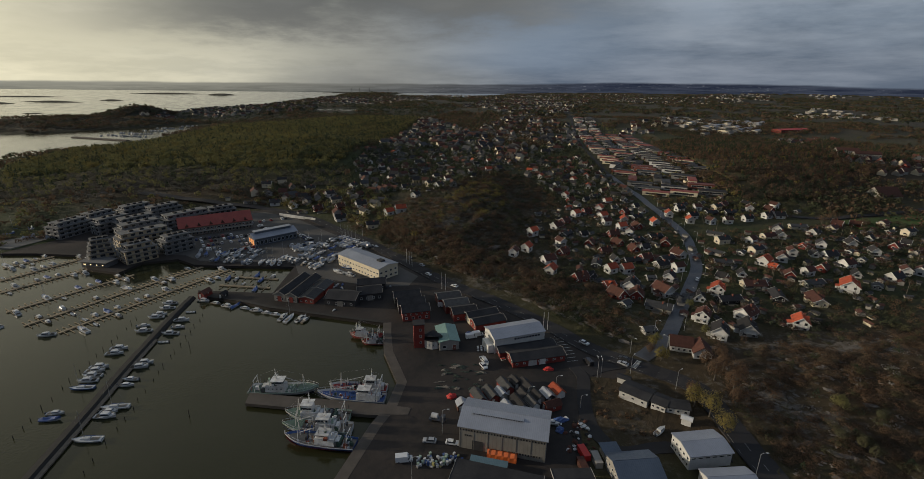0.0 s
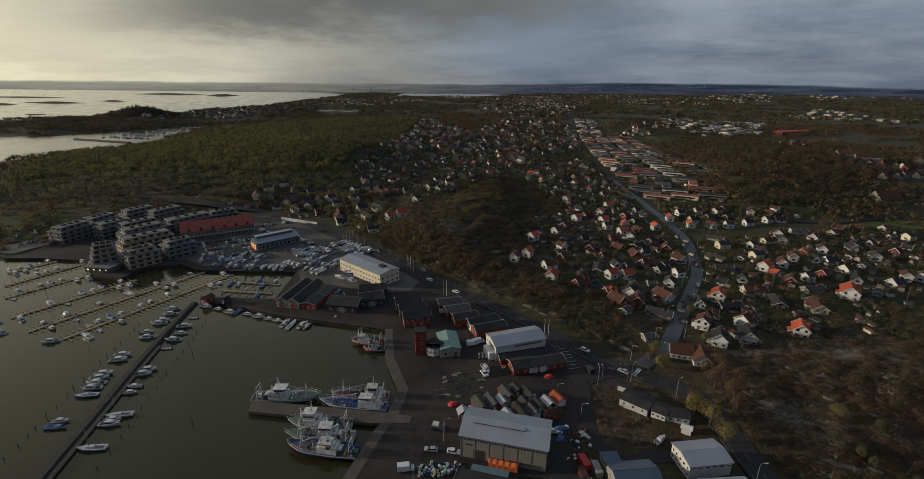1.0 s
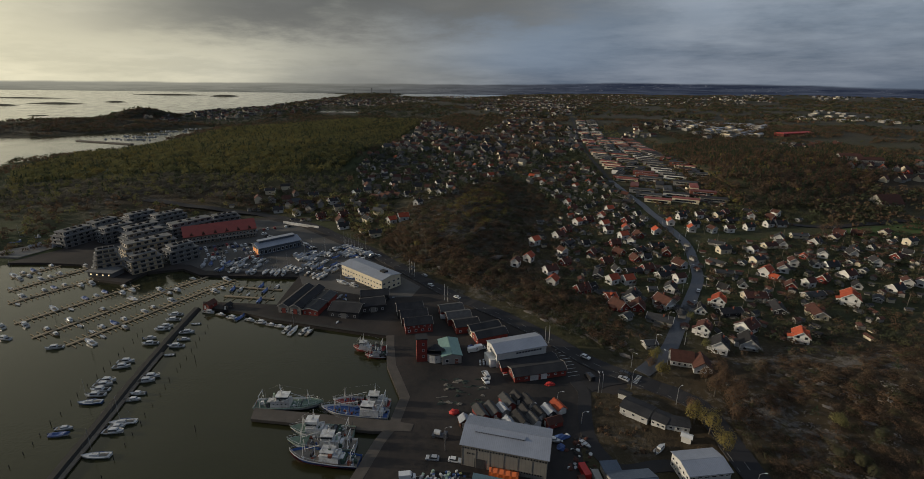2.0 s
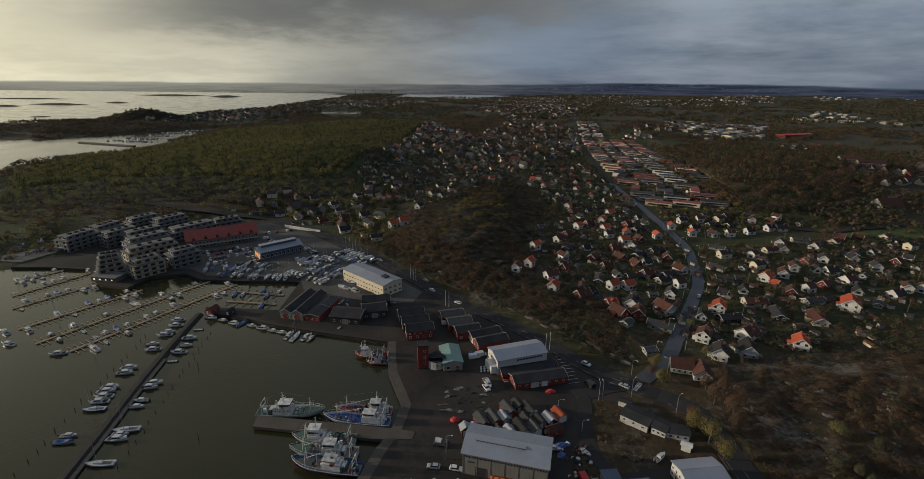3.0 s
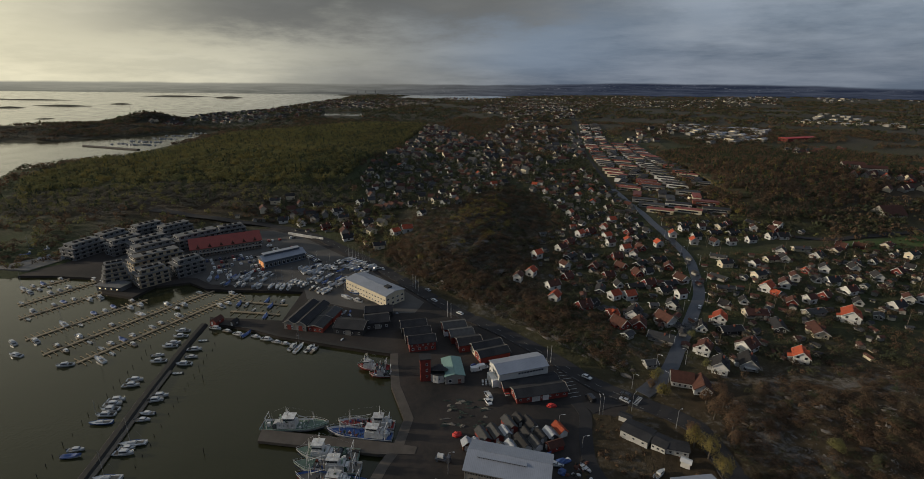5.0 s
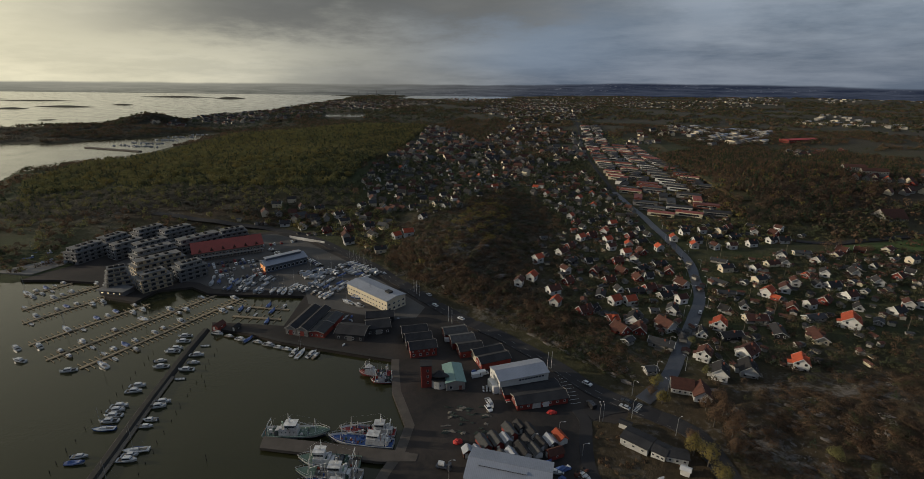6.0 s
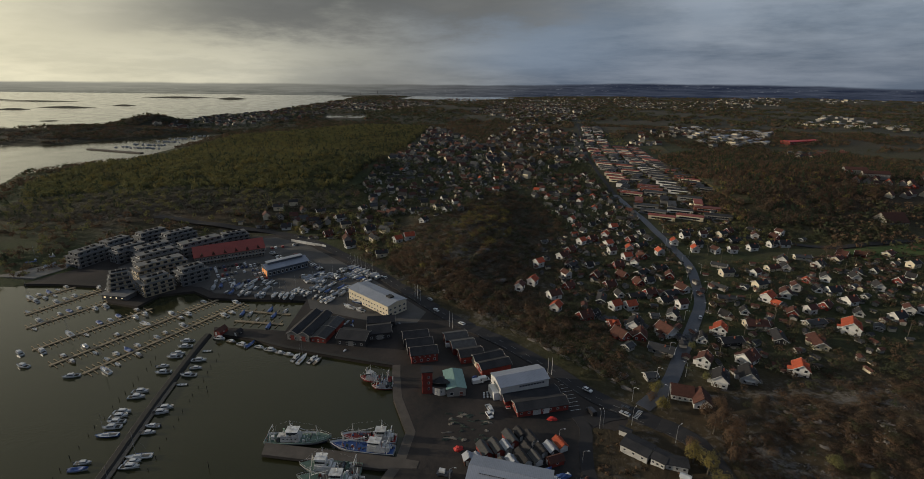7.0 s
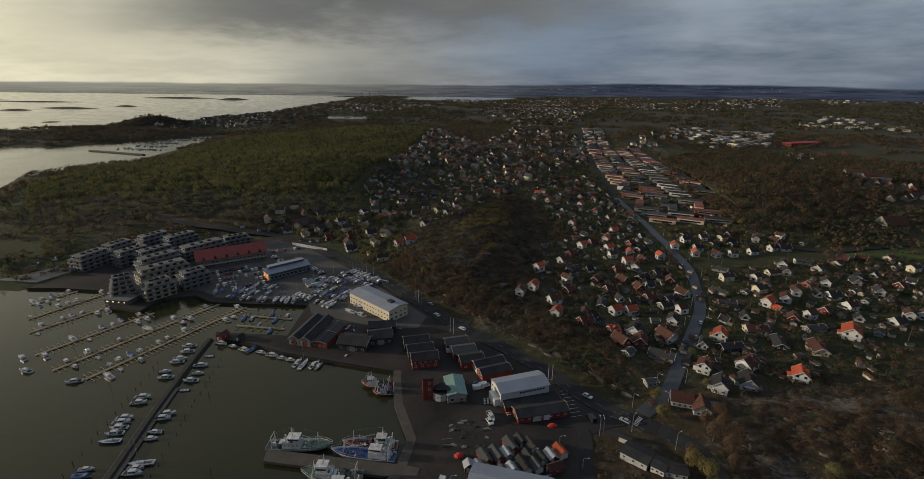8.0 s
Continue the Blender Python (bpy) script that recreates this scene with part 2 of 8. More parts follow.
GREEN_ROOF = mat("green_copper_roof", (0.17, 0.27, 0.23), (0.13, 0.21, 0.185), 0.3, 0.6, band=(0, 0.6, 0.35))
GLASS = mat("window_glass", (0.015, 0.018, 0.022), (0.025, 0.028, 0.032), 0.5, 0.12, bump=0, spec=0.6)
HULL_WHITE = mat("white_gelcoat", (0.50, 0.50, 0.49), (0.38, 0.38, 0.37), 0.6, 0.35, bump=0.02, rand=0.08)
HULL_BLUE = mat("blue_hull_paint", (0.035, 0.085, 0.24), (0.025, 0.06, 0.17), 0.4, 0.45, bump=0.05)
HULL_DARK = mat("dark_hull_paint", (0.03, 0.04, 0.055), (0.05, 0.05, 0.06), 0.4, 0.5, bump=0.05)
HULL_RED = mat("red_hull_paint", (0.30, 0.03, 0.022), (0.20, 0.022, 0.018), 0.4, 0.5, bump=0.05)
HULL_GREEN = mat("pale_green_hull_paint", (0.30, 0.38, 0.30), (0.22, 0.29, 0.23), 0.4, 0.5, bump=0.05)
DECK = mat("worn_deck", (0.20, 0.17, 0.13), (0.13, 0.115, 0.095), 0.8, 0.8)
STEEL = mat("galvanised_steel", (0.30, 0.31, 0.32), (0.22, 0.225, 0.23), 0.8, 0.5, 0.5)
PALE_COVER = mat("grey_white_tarpaulin", (0.30, 0.31, 0.32), (0.22, 0.225, 0.23), 0.7, 0.6)
BLUE_COVER = mat("blue_tarpaulin", (0.035, 0.075, 0.20), (0.028, 0.055, 0.15), 0.7, 0.6)
ORANGE = mat("orange_paint", (0.55, 0.12, 0.025), (0.40, 0.085, 0.02), 0.5, 0.6)
RED_PAINT = mat("red_paint", (0.45, 0.028, 0.02), (0.34, 0.022, 0.018), 0.5, 0.6)
LINE = mat("road_marking", (0.50, 0.49, 0.45), (0.36, 0.35, 0.32), 1.2, 0.8)
WORN_LINE = mat("worn_road_marking", (0.24, 0.235, 0.22), (0.09, 0.09, 0.088), 0.5, 0.85)
BRICK = mat("red_brick", (0.17, 0.055, 0.035), (0.12, 0.040, 0.027), 0.5, 0.85)
BARK = mat("bark", (0.055, 0.045, 0.035), (0.085, 0.072, 0.058), 1.5, 0.95)
ROCK = mat("granite", (0.135, 0.12, 0.105), (0.070, 0.062, 0.055), 0.25, 0.9, fine=6, bump=0.5, where="World")
CAR_PAINTS = [mat("car_paint_" + k, c, tuple(v * 0.9 for v in c), 1.0, 0.3, bump=0) for k, c in
              (("white", (0.55, 0.55, 0.54)), ("silver", (0.28, 0.29, 0.30)), ("black", (0.02, 0.02, 0.022)), ("blue", (0.03, 0.05, 0.12)), ("red", (0.22, 0.02, 0.018)))]
GREENS = leaf_mat("mixed_green_foliage", [(0.072, 0.086, 0.040), (0.110, 0.114, 0.048), (0.165, 0.148, 0.058), (0.185, 0.145, 0.062)])
PINES = leaf_mat("dark_conifer_foliage", [(0.028, 0.038, 0.024), (0.040, 0.052, 0.030), (0.054, 0.066, 0.036)])
RUSSETS = leaf_mat("russet_autumn_foliage", [(0.052, 0.042, 0.032), (0.078, 0.058, 0.040), (0.122, 0.076, 0.046), (0.088, 0.072, 0.048)])
YELLOWS = leaf_mat("yellow_autumn_foliage", [(0.105, 0.098, 0.034), (0.155, 0.130, 0.042), (0.185, 0.140, 0.046)])
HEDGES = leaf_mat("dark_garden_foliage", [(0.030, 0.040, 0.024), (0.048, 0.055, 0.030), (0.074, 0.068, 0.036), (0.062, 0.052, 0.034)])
GREYBRUSH = leaf_mat("grey_leafless_brush", [(0.075, 0.073, 0.058), (0.100, 0.094, 0.074), (0.130, 0.117, 0.090), (0.108, 0.100, 0.066)])

# ---- mesh helpers ----


def mesh_of(bm, name, *materials, smooth=False):
    me = bpy.data.meshes.new(name)
    bmesh.ops.recalc_face_normals(bm, faces=bm.faces)
    bm.to_mesh(me)
    bm.free()
    for m in materials:
        me.materials.append(m)
    if smooth:
        me.polygons.foreach_set("use_smooth", [True] * len(me.polygons))
    return me


def part(name, bm, material, parent=None, label=""):
    """Links a bmesh as one mesh object under a thing or a part."""
    mats = material if isinstance(material, (list, tuple)) else [material]
    ob = new(name, mesh_of(bm, name, *mats))
    if parent is not None:
        ob.parent = parent
    return tagged(ob, label)


def thing(name, label, category, group="", m=None):
    ob = new(name)
    ob.empty_display_size = 0.5
    if m is not None:
        ob.matrix_basis = m
    return tagged(ob, label, category, group)


def box(bm, x0, y0, z0, x1, y1, z1, mi=0):
    v = [bm.verts.new((x, y, z)) for z in (z0, z1) for y in (y0, y1) for x in (x0, x1)]
    for q in ((0, 2, 3, 1), (4, 5, 7, 6), (0, 1, 5, 4), (2, 6, 7, 3), (0, 4, 6, 2), (1, 3, 7, 5)):
        bm.faces.new([v[i] for i in q]).material_index = mi
    return v


def prism(bm, outline, y0, y1, mi=0):
    """An outline in x and z, drawn out along y."""
    a = [bm.verts.new((x, y0, z)) for x, z in outline]
    b = [bm.verts.new((x, y1, z)) for x, z in outline]
    n = len(outline)
    bm.faces.new(a).material_index = mi
    bm.faces.new(b[::-1]).material_index = mi
    for i in range(n):
        bm.faces.new((a[i], b[i], b[(i + 1) % n], a[(i + 1) % n])).material_index = mi


def slab(bm, outline, z0, z1, mi=0):
    """A flat outline in x and y, drawn out in height."""
    a = [bm.verts.new((x, y, z0)) for x, y in outline]
    b = [bm.verts.new((x, y, z1)) for x, y in outline]
    n = len(outline)
    bm.faces.new(a[::-1]).material_index = mi
    bm.faces.new(b).material_index = mi
    for i in range(n):
        bm.faces.new((a[i], a[(i + 1) % n], b[(i + 1) % n], b[i])).material_index = mi


def rod(bm, p, q, r0, r1=None, sides=6, mi=0):
    p, q = Vector(p), Vector(q)
    r1 = r0 if r1 is None else r1
    turn = (q - p).to_track_quat("Z", "Y")
    rings = []
    for c, r in ((p, r0), (q, r1)):
        rings.append([bm.verts.new(c + turn @ Vector((r * math.cos(2 * math.pi * i / sides), r * math.sin(2 * math.pi * i / sides), 0))) for i in range(sides)])
    for i in range(sides):
        j = (i + 1) % sides
        bm.faces.new((rings[0][i], rings[0][j], rings[1][j], rings[1][i])).material_index = mi
    bm.faces.new(rings[0][::-1]).material_index = mi
    bm.faces.new(rings[1]).material_index = mi


def loft(bm, rings, mi=0, caps=True):
    rows = [[bm.verts.new(p) for p in ring] for ring in rings]
    for r, s in zip(rows, rows[1:]):
        for i in range(len(r) - 1):
            bm.faces.new((r[i], r[i + 1], s[i + 1], s[i])).material_index = mi
    if caps:
        for ring in (rows[0], rows[-1]):
            try:
                bm.faces.new(ring).material_index = mi
            except ValueError:
                pass


# ---- the land ----
WATER_EDGE = ([(-37, -900), (-37, 60), (-37.1, 112.5), (-30.8, 136.0), (-26.9, 145.5), (-24.9, 160.0), (-28.6, 169.4), (-33.2, 181.3), (-36.2, 197.0), (-37.6, 207.6)]
              + [(-52.5, 211), (-71, 215.6), (-98.7, 222.9), (-118.7, 230.8), (-141.6, 236.2), (-145, 243), (-103, 240), (-104, 279), (-144, 280), (-167, 281)]
              + [(-183, 291), (-202, 284), (-205, 267), (-228, 273), (-250, 296), (-281, 299), (-304, 298), (-420, 305), (-520, 420), (-590, 560)])
COAST = ([(-662, 690), (-637, 765), (-596, 841), (-606, 958), (-640, 1250), (-700, 1250), (-745, 1225), (-765, 1150), (-851, 1085), (-885, 1025), (-925, 1010), (-975, 1005), (-1400, 990), (-1520, 1180)]
         + [(-1246, 1305), (-1160, 1340), (-1125, 1440), (-1010, 1520), (-950, 1580), (-958, 1660), (-950, 1760), (-948, 1860), (-918, 2090), (-922, 2500), (-945, 2940), (-972, 3560), (-990, 4150), (-1060, 4560), (-1500, 4900), (-9000, 4900), (-9000, -900)])
WATER = np.array(WATER_EDGE + COAST, float)
FJORD = np.array([(-620, 4300), (-326, 3880), (0, 3850), (300, 4250), (440, 4700), (300, 4960), (-560, 4960)], float)
LAGOON = np.array([(-605, 2070), (-445, 2100), (-390, 1836), (-530, 1805)], float)
YARD_EDGE = WATER_EDGE[1:27] + [(-300, 310), (-262, 385), (-175, 416), (-138, 398), (-80.6, 342), (-39.5, 293), (-7.8, 255.6), (20.7, 229.2), (42.6, 204.2), (56, 186), (69, 174), (64, 161), (50, 163), (44, 150), (41, 128), (41, 60)]
YARD_POLY = np.array(YARD_EDGE, float)


def signed(poly, x, y):
    """Distance to a polygon's edge, negative inside."""
    x, y = np.asarray(x, float), np.asarray(y, float)
    best, inside = np.full(x.shape, 1e18), np.zeros(x.shape, bool)
    for (ax, ay), (bx, by) in zip(poly, np.roll(poly, -1, 0)):
        dx, dy = bx - ax, by - ay
        u = np.clip(((x - ax) * dx + (y - ay) * dy) / (dx * dx + dy * dy + 1e-9), 0, 1)
        best = np.minimum(best, (x - ax - u * dx) ** 2 + (y - ay - u * dy) ** 2)
        cross = (ay > y) != (by > y)
        inside ^= cross & (x < ax + (y - ay) * dx / (dy if abs(dy) > 1e-9 else 1e-9))
    return np.where(inside, -1, 1) * np.sqrt(best)


def ease(v):
    v = np.clip(v, 0, 1)
    return v * v * (3 - 2 * v)


def rolling(x, y, size, seed):
    """Smooth uneven ground, about -1 to 1."""
    r = np.random.RandomState(seed)
    total = 0
    for k in range(7):
        a, f, p = r.uniform(0, 2 * math.pi), r.uniform(0.6, 1.7) * 2 * math.pi / size, r.uniform(0, 6.28)
        total = total + np.sin((x * math.cos(a) + y * math.sin(a)) * f + p)
    return total / 3.2


def mound(x, y, cx, cy, sx, sy, turn=0.0):
    c, s = math.cos(radians(turn)), math.sin(radians(turn))
    u, v = (x - cx) * c + (y - cy) * s, -(x - cx) * s + (y - cy) * c
    return np.exp(-((u / sx) ** 2 + (v / sy) ** 2))


def hills(x, y):
    h = 31 * mound(x, y, -270, 660, 190, 150, -20) + 13 * mound(x, y, -440, 560, 130, 110) + 5 * mound(x, y, -330, 1000, 200, 220)
    h = h + 12 * mound(x, y, 2, 430, 48, 120, -6) + 6 * mound(x, y, -20, 330, 40, 35) + 5 * mound(x, y, 55, 240, 40, 18, -45)
    h = h + 24 * mound(x, y, 430, 650, 150, 130) + 10 * mound(x, y, 330, 520, 70, 70)
    h = h + 9 * mound(x, y, 190, 158, 70, 30) + 5 * mound(x, y, 260, 150, 70, 40)
    return h


def land_height(x, y):
    x, y = np.asarray(x, float), np.asarray(y, float)
    r = np.hypot(x, y)
    dy = signed(YARD_POLY, x, y)
    h = 1.75 + 3.8 * ease((y - 215) / 200) * ease((dy - 6) / 60) + hills(x, y) * ease((dy - 5) / 30)
    h = h + 0.5 * rolling(x, y, 60, 3) * ease((r - 160) / 200) + (7 * ease((r - 800) / 700) - 3.5 * ease((r - 2300) / 800)) * (rolling(x, y, 700, 5) + 0.5)
    craggy = np.clip(mound(x, y, 190, 150, 110, 45) + mound(x, y, 0, 370, 60, 110), 0, 1)
    h = h + craggy * (1.0 * rolling(x, y, 18, 8) + 0.6 * rolling(x, y, 8, 9))
    h = h + 6 * ease((r - 2600) / 1900) + 14 * ease((r - 4450) / 450) * (0.8 + 0.3 * rolling(x, y, 900, 11))
    h = h + 34 * mound(x, y, 2500, 3500, 900, 260, -30) + 22 * mound(x, y, 1500, 3000, 500, 150, -20)
    h = h + 30 * mound(x, y, -910, 1395, 80, 60, 30) + 7 * mound(x, y, -1100, 1160, 180, 70)
    # islets in the open sea
    d = np.minimum(np.minimum(signed(WATER, x, y), signed(FJORD, x, y)), signed(LAGOON, x, y))
    isles = 0
    for cx, cy, sx, sy, hh in ((-2060, 2200, 70, 30, 10), (-1969, 2390, 140, 34, 10), (-1850, 2625, 55, 30, 10), (-1400, 1618, 42, 16, 8), (-1475, 1600, 14, 9, 7), (-2680, 3030, 280, 34, 10), (-1800, 3740, 90, 60, 16), (-3300, 3200, 300, 40, 11), (-2300, 3900, 260, 50, 13), (-2900, 2560, 120, 34, 9)):
        isles = np.maximum(isles, hh * mound(x, y, cx, cy, sx, sy))
    shore = 1.0 + np.where(r > 2000, 0.03, np.where(y > 1250, 0.24, np.where(y > 420, 0.075, 0.22))) * (d - 2)
    wet = np.maximum(np.maximum(-4.0, 0.12 * d), isles - 3.0)
    h = np.where(d > 0, np.minimum(h, np.maximum(shore, 0.1)), wet)
    h = np.where(dy < 3, np.minimum(h, -3 + 0.8 * d), h)
    return np.where(dy < 0, np.minimum(h, 1.95 - 1.4 * ease(-dy / 6.0)), h)


def ground_z(x, y):
    return float(land_height(np.array([x]), np.array([y]))[0])


def graded(lo, hi, near=3.4, grow=0.0125):
    a, b = [0.0], [0.0]
    while a[-1] < hi:
        a.append(a[-1] + near + grow * a[-1])
    while b[-1] > lo:
        b.append(b[-1] - near - grow * -b[-1])
    return np.array(sorted(set(a + b)))


def forest_zone(x, y):
    """How heath-like (0..1) and how rocky (0..1) the land is."""
    heath = np.clip(mound(x, y, 195, 155, 150, 60) * 1.6 + mound(x, y, 10, 380, 70, 150) * 1.4 + mound(x, y, 420, 620, 260, 220) * 1.3 + mound(x, y, -300, 460, 160, 60) * 1.2 + mound(x, y, 62, 143, 18, 13) * 1.5, 0, 1)
    heath = np.maximum(heath, ease((np.hypot(x, y) - 900) / 600) * 0.7)
    rocky = np.clip(mound(x, y, 195, 155, 130, 50) * 1.5 + mound(x, y, 5, 350, 60, 100) * 1.6 + mound(x, y, -330, 430, 160, 40) + 0.8 * mound(x, y, 55, 232, 40, 22, -45), 0, 1)
    return heath, rocky


def build_ground():
    xs = graded(-4950, 4950)
    ys = np.concatenate([np.linspace(-1500, -40, 24), 60 + graded(-90, 4880)])
    X, Y = np.meshgrid(xs, ys)
    Z = land_height(X.ravel(), Y.ravel())
    nx, ny = len(xs), len(ys)
    keep = np.hypot(X, Y).ravel() < 4985
    i = np.arange(nx * ny).reshape(ny, nx)
    quads = np.stack([i[:-1, :-1], i[:-1, 1:], i[1:, 1:], i[1:, :-1]], -1).reshape(-1, 4)
    quads = quads[keep[quads].all(1)]
    me = bpy.data.meshes.new("ground")
    me.from_pydata(np.stack([X.ravel(), Y.ravel(), Z], 1).tolist(), [], quads.tolist())
    heath, rocky = forest_zone(X.ravel(), Y.ravel())
    att = me.attributes.new("zone", "FLOAT_COLOR", "POINT")
    att.data.foreach_set("color", np.stack([heath, rocky, ease((np.hypot(X, Y).ravel() - 1100) / 500), 0 * heath + 1], 1).ravel())
    me.polygons.foreach_set("use_smooth", [True] * len(me.polygons))
    me.materials.append(ground_mat())
    return tagged(new("ground", me), "grass, heath and bare granite with gardens and woods", "ground", kind="structure")


build_ground()
bm = bmesh.new()
slab(bm, [(-4900, -1500), (1500, -1500), (1500, 4960), (-4900, 4960)], -6.0, 0.0)
tagged(part("water", bm, water_mat()), "calm dark green harbour and sea water", "water", kind="structure")
bm = bmesh.new()
slab(bm, YARD_EDGE, -3.0, 1.6)
tagged(part("quay", bm, [YARD]), "worn dark asphalt harbour yard and quay", "quay", kind="structure")

BOATYARD = mat("grey_boatyard_gravel", (0.060, 0.056, 0.050), (0.100, 0.092, 0.082), 0.05, 0.9, fine=13, where="World", bump=0.2, spec=0.15)
bm = bmesh.new()
slab(bm, [(-206, 300), (-182, 298), (-167, 288), (-106, 286), (-98, 268), (-50, 250), (-30, 252), (-26, 266), (-84, 334), (-138, 388), (-172, 408), (-205, 400), (-255, 372), (-262, 330), (-235, 306)], 1.55, 1.607)
tagged(part("boatyard", bm, BOATYARD), "worn grey gravel of the boatyard", "yard", kind="structure")


def smooth_line(pts, step=4.0):
    p = [Vector((*q, 0)) for q in pts]
    p = [p[0] * 2 - p[1]] + p + [p[-1] * 2 - p[-2]]
    line = []
    for a, b, c, d in zip(p, p[1:], p[2:], p[3:]):
        n = max(2, int((c - b).length / step))
        for i in range(n):
            t = i / n
            line.append(0.5 * (2 * b + (c - a) * t + (2 * a - 5 * b + 4 * c - d) * t * t + (3 * b - a - 3 * c + d) * t ** 3))
    line.append(p[-2])
    return line


def sides_of(line):
    out = []
    for i, c in enumerate(line):
        w = (line[min(i + 1, len(line) - 1)] - line[max(i - 1, 0)]).normalized()
        out.append((c, Vector((w.y, -w.x, 0))))
    return out


def ribbon(name, pts, width, material, label, category, lift=0.12, thick=0.5, step=4.0, z=None, offset=0.0):
    """A road or path that follows the ground."""
    bm, rows = bmesh.new(), []
    line = sides_of(smooth_line(pts, step))
    p = np.array([[(c + s * (offset + k * width / 2)).xy for k in (-1, 0, 1)] for c, s in line])
    tops = land_height(p[:, :, 0].ravel(), p[:, :, 1].ravel()).reshape(-1, 3).max(1)
    tops = np.maximum(tops, np.where(signed(YARD_POLY, p[:, 1, 0], p[:, 1, 1]) < 1, 1.62, 0))
    for (c, s), top in zip(line, tops):
        a, b = c + s * (offset - width / 2), c + s * (offset + width / 2)
        h = z if z is not None else float(top) + lift
        rows.append([(a.x, a.y, h - thick), (a.x, a.y, h), (b.x, b.y, h), (b.x, b.y, h - thick)])
    loft(bm, rows)
    return tagged(part(name, bm, material), label, category, kind="structure")


MAIN_ROAD = [(-300, 440), (-230, 425), (-175, 420), (-138, 398), (-80.6, 342), (-39.5, 293), (-7.8, 255.6), (20.7, 229.2), (42.6, 204.2), (56.1, 185.9), (72.1, 172.4), (84.8, 162.3), (90.1, 149.6), (91, 131), (92, 113), (94, 60)]
HILL_ROAD = [(76, 178), (92.4, 193.2), (107.9, 216.8), (131.4, 254.1), (147.9, 282.3), (159.7, 316.4), (166.8, 343.5), (171.0, 386), (174.9, 470), (177.5, 575), (205, 800), (245, 1050), (314, 1418), (362, 1650), (420, 2000)]
ribbon("main_road", MAIN_ROAD, 9.0, ASPHALT, "dark asphalt main road past the harbour", "road")
WET_ASPHALT = mat("damp_asphalt", (0.025, 0.026, 0.030), (0.036, 0.037, 0.042), 0.06, 0.55, fine=14, where="World", bump=0.1, spec=0.6)
ribbon("hill_road", HILL_ROAD[:10], 6.8, WET_ASPHALT, "asphalt road climbing between the houses", "road", lift=0.25)
ribbon("town_street", HILL_ROAD[9:], 4.6, ASPHALT, "narrow asphalt street between terrace rows", "road", lift=0.25)

# ---- buildings ----
ORANGE_GLOW = bpy.data.materials.new("orange_lamplight")
ORANGE_GLOW.use_nodes = True
glow = ORANGE_GLOW.node_tree.nodes["Principled BSDF"]
glow.inputs["Base Color"].default_value = (0.5, 0.2, 0.06, 1)
glow.inputs["Emission Color"].default_value = (1.0, 0.38, 0.12, 1)
glow.inputs["Emission Strength"].default_value = 0.35

PANES = {}


def window_mesh(w, h, trim=WHITE):
    """A window that faces -y, its sill at z = 0 and its middle at x = 0: a frame round a pane set back in it."""
    key = (round(w, 2), round(h, 2), trim.name)
    if key not in PANES:
        bm, f = bmesh.new(), min(0.14, w * 0.12)
        box(bm, -w / 2, -0.07, 0, -w / 2 + f, 0.03, h)
        box(bm, w / 2 - f, -0.07, 0, w / 2, 0.03, h)
        box(bm, -w / 2 + f, -0.07, 0, w / 2 - f, 0.03, f)
        box(bm, -w / 2 + f, -0.07, h - f, w / 2 - f, 0.03, h)
        box(bm, -w / 2 + f, -0.02, f, w / 2 - f, 0.02, h - f, 1)
        PANES[key] = mesh_of(bm, "window", trim, GLASS)
    return PANES[key]


def opening(parent, name, x, y, z, w, h, face=0.0, trim=WHITE):
    """A window under a building; face: degrees by which it is turned from -y."""
    ob = new(name, window_mesh(w, h, trim))
    ob.parent = parent
    ob.matrix_basis = pose(x, y, z, 0, 0, face)
    return ob


def door_leaf(parent, x, y, w, h, face, material, z=0.0):
    bm = bmesh.new()
    box(bm, -w / 2, -0.06, 0, w / 2, 0.04, h)
    box(bm, -w / 2 - 0.12, -0.09, 0, -w / 2, 0.04, h + 0.12)
    box(bm, w / 2, -0.09, 0, w / 2 + 0.12, 0.04, h + 0.12)
    box(bm, -w / 2, -0.09, h, w / 2, 0.04, h + 0.12)
    ob = part("door", bm, material, parent)
    ob.matrix_basis = pose(x, y, z, 0, 0, face)


def gable_walls(bm, L, D, eave, ridge, along, foot=-1.5):
    if along == "x":
        pts = [(0, foot), (D, foot), (D, eave), (D / 2, ridge), (0, eave)]
        a = [bm.verts.new((0, y, z)) for y, z in pts]
        b = [bm.verts.new((L, y, z)) for y, z in pts]
    else:
        pts = [(0, foot), (L, foot), (L, eave), (L / 2, ridge), (0, eave)]
        a = [bm.verts.new((x, 0, z)) for x, z in pts]
        b = [bm.verts.new((x, D, z)) for x, z in pts]
    bm.faces.new(a), bm.faces.new(b[::-1])
    for i in range(5):
        bm.faces.new((a[i], b[i], b[(i + 1) % 5], a[(i + 1) % 5]))


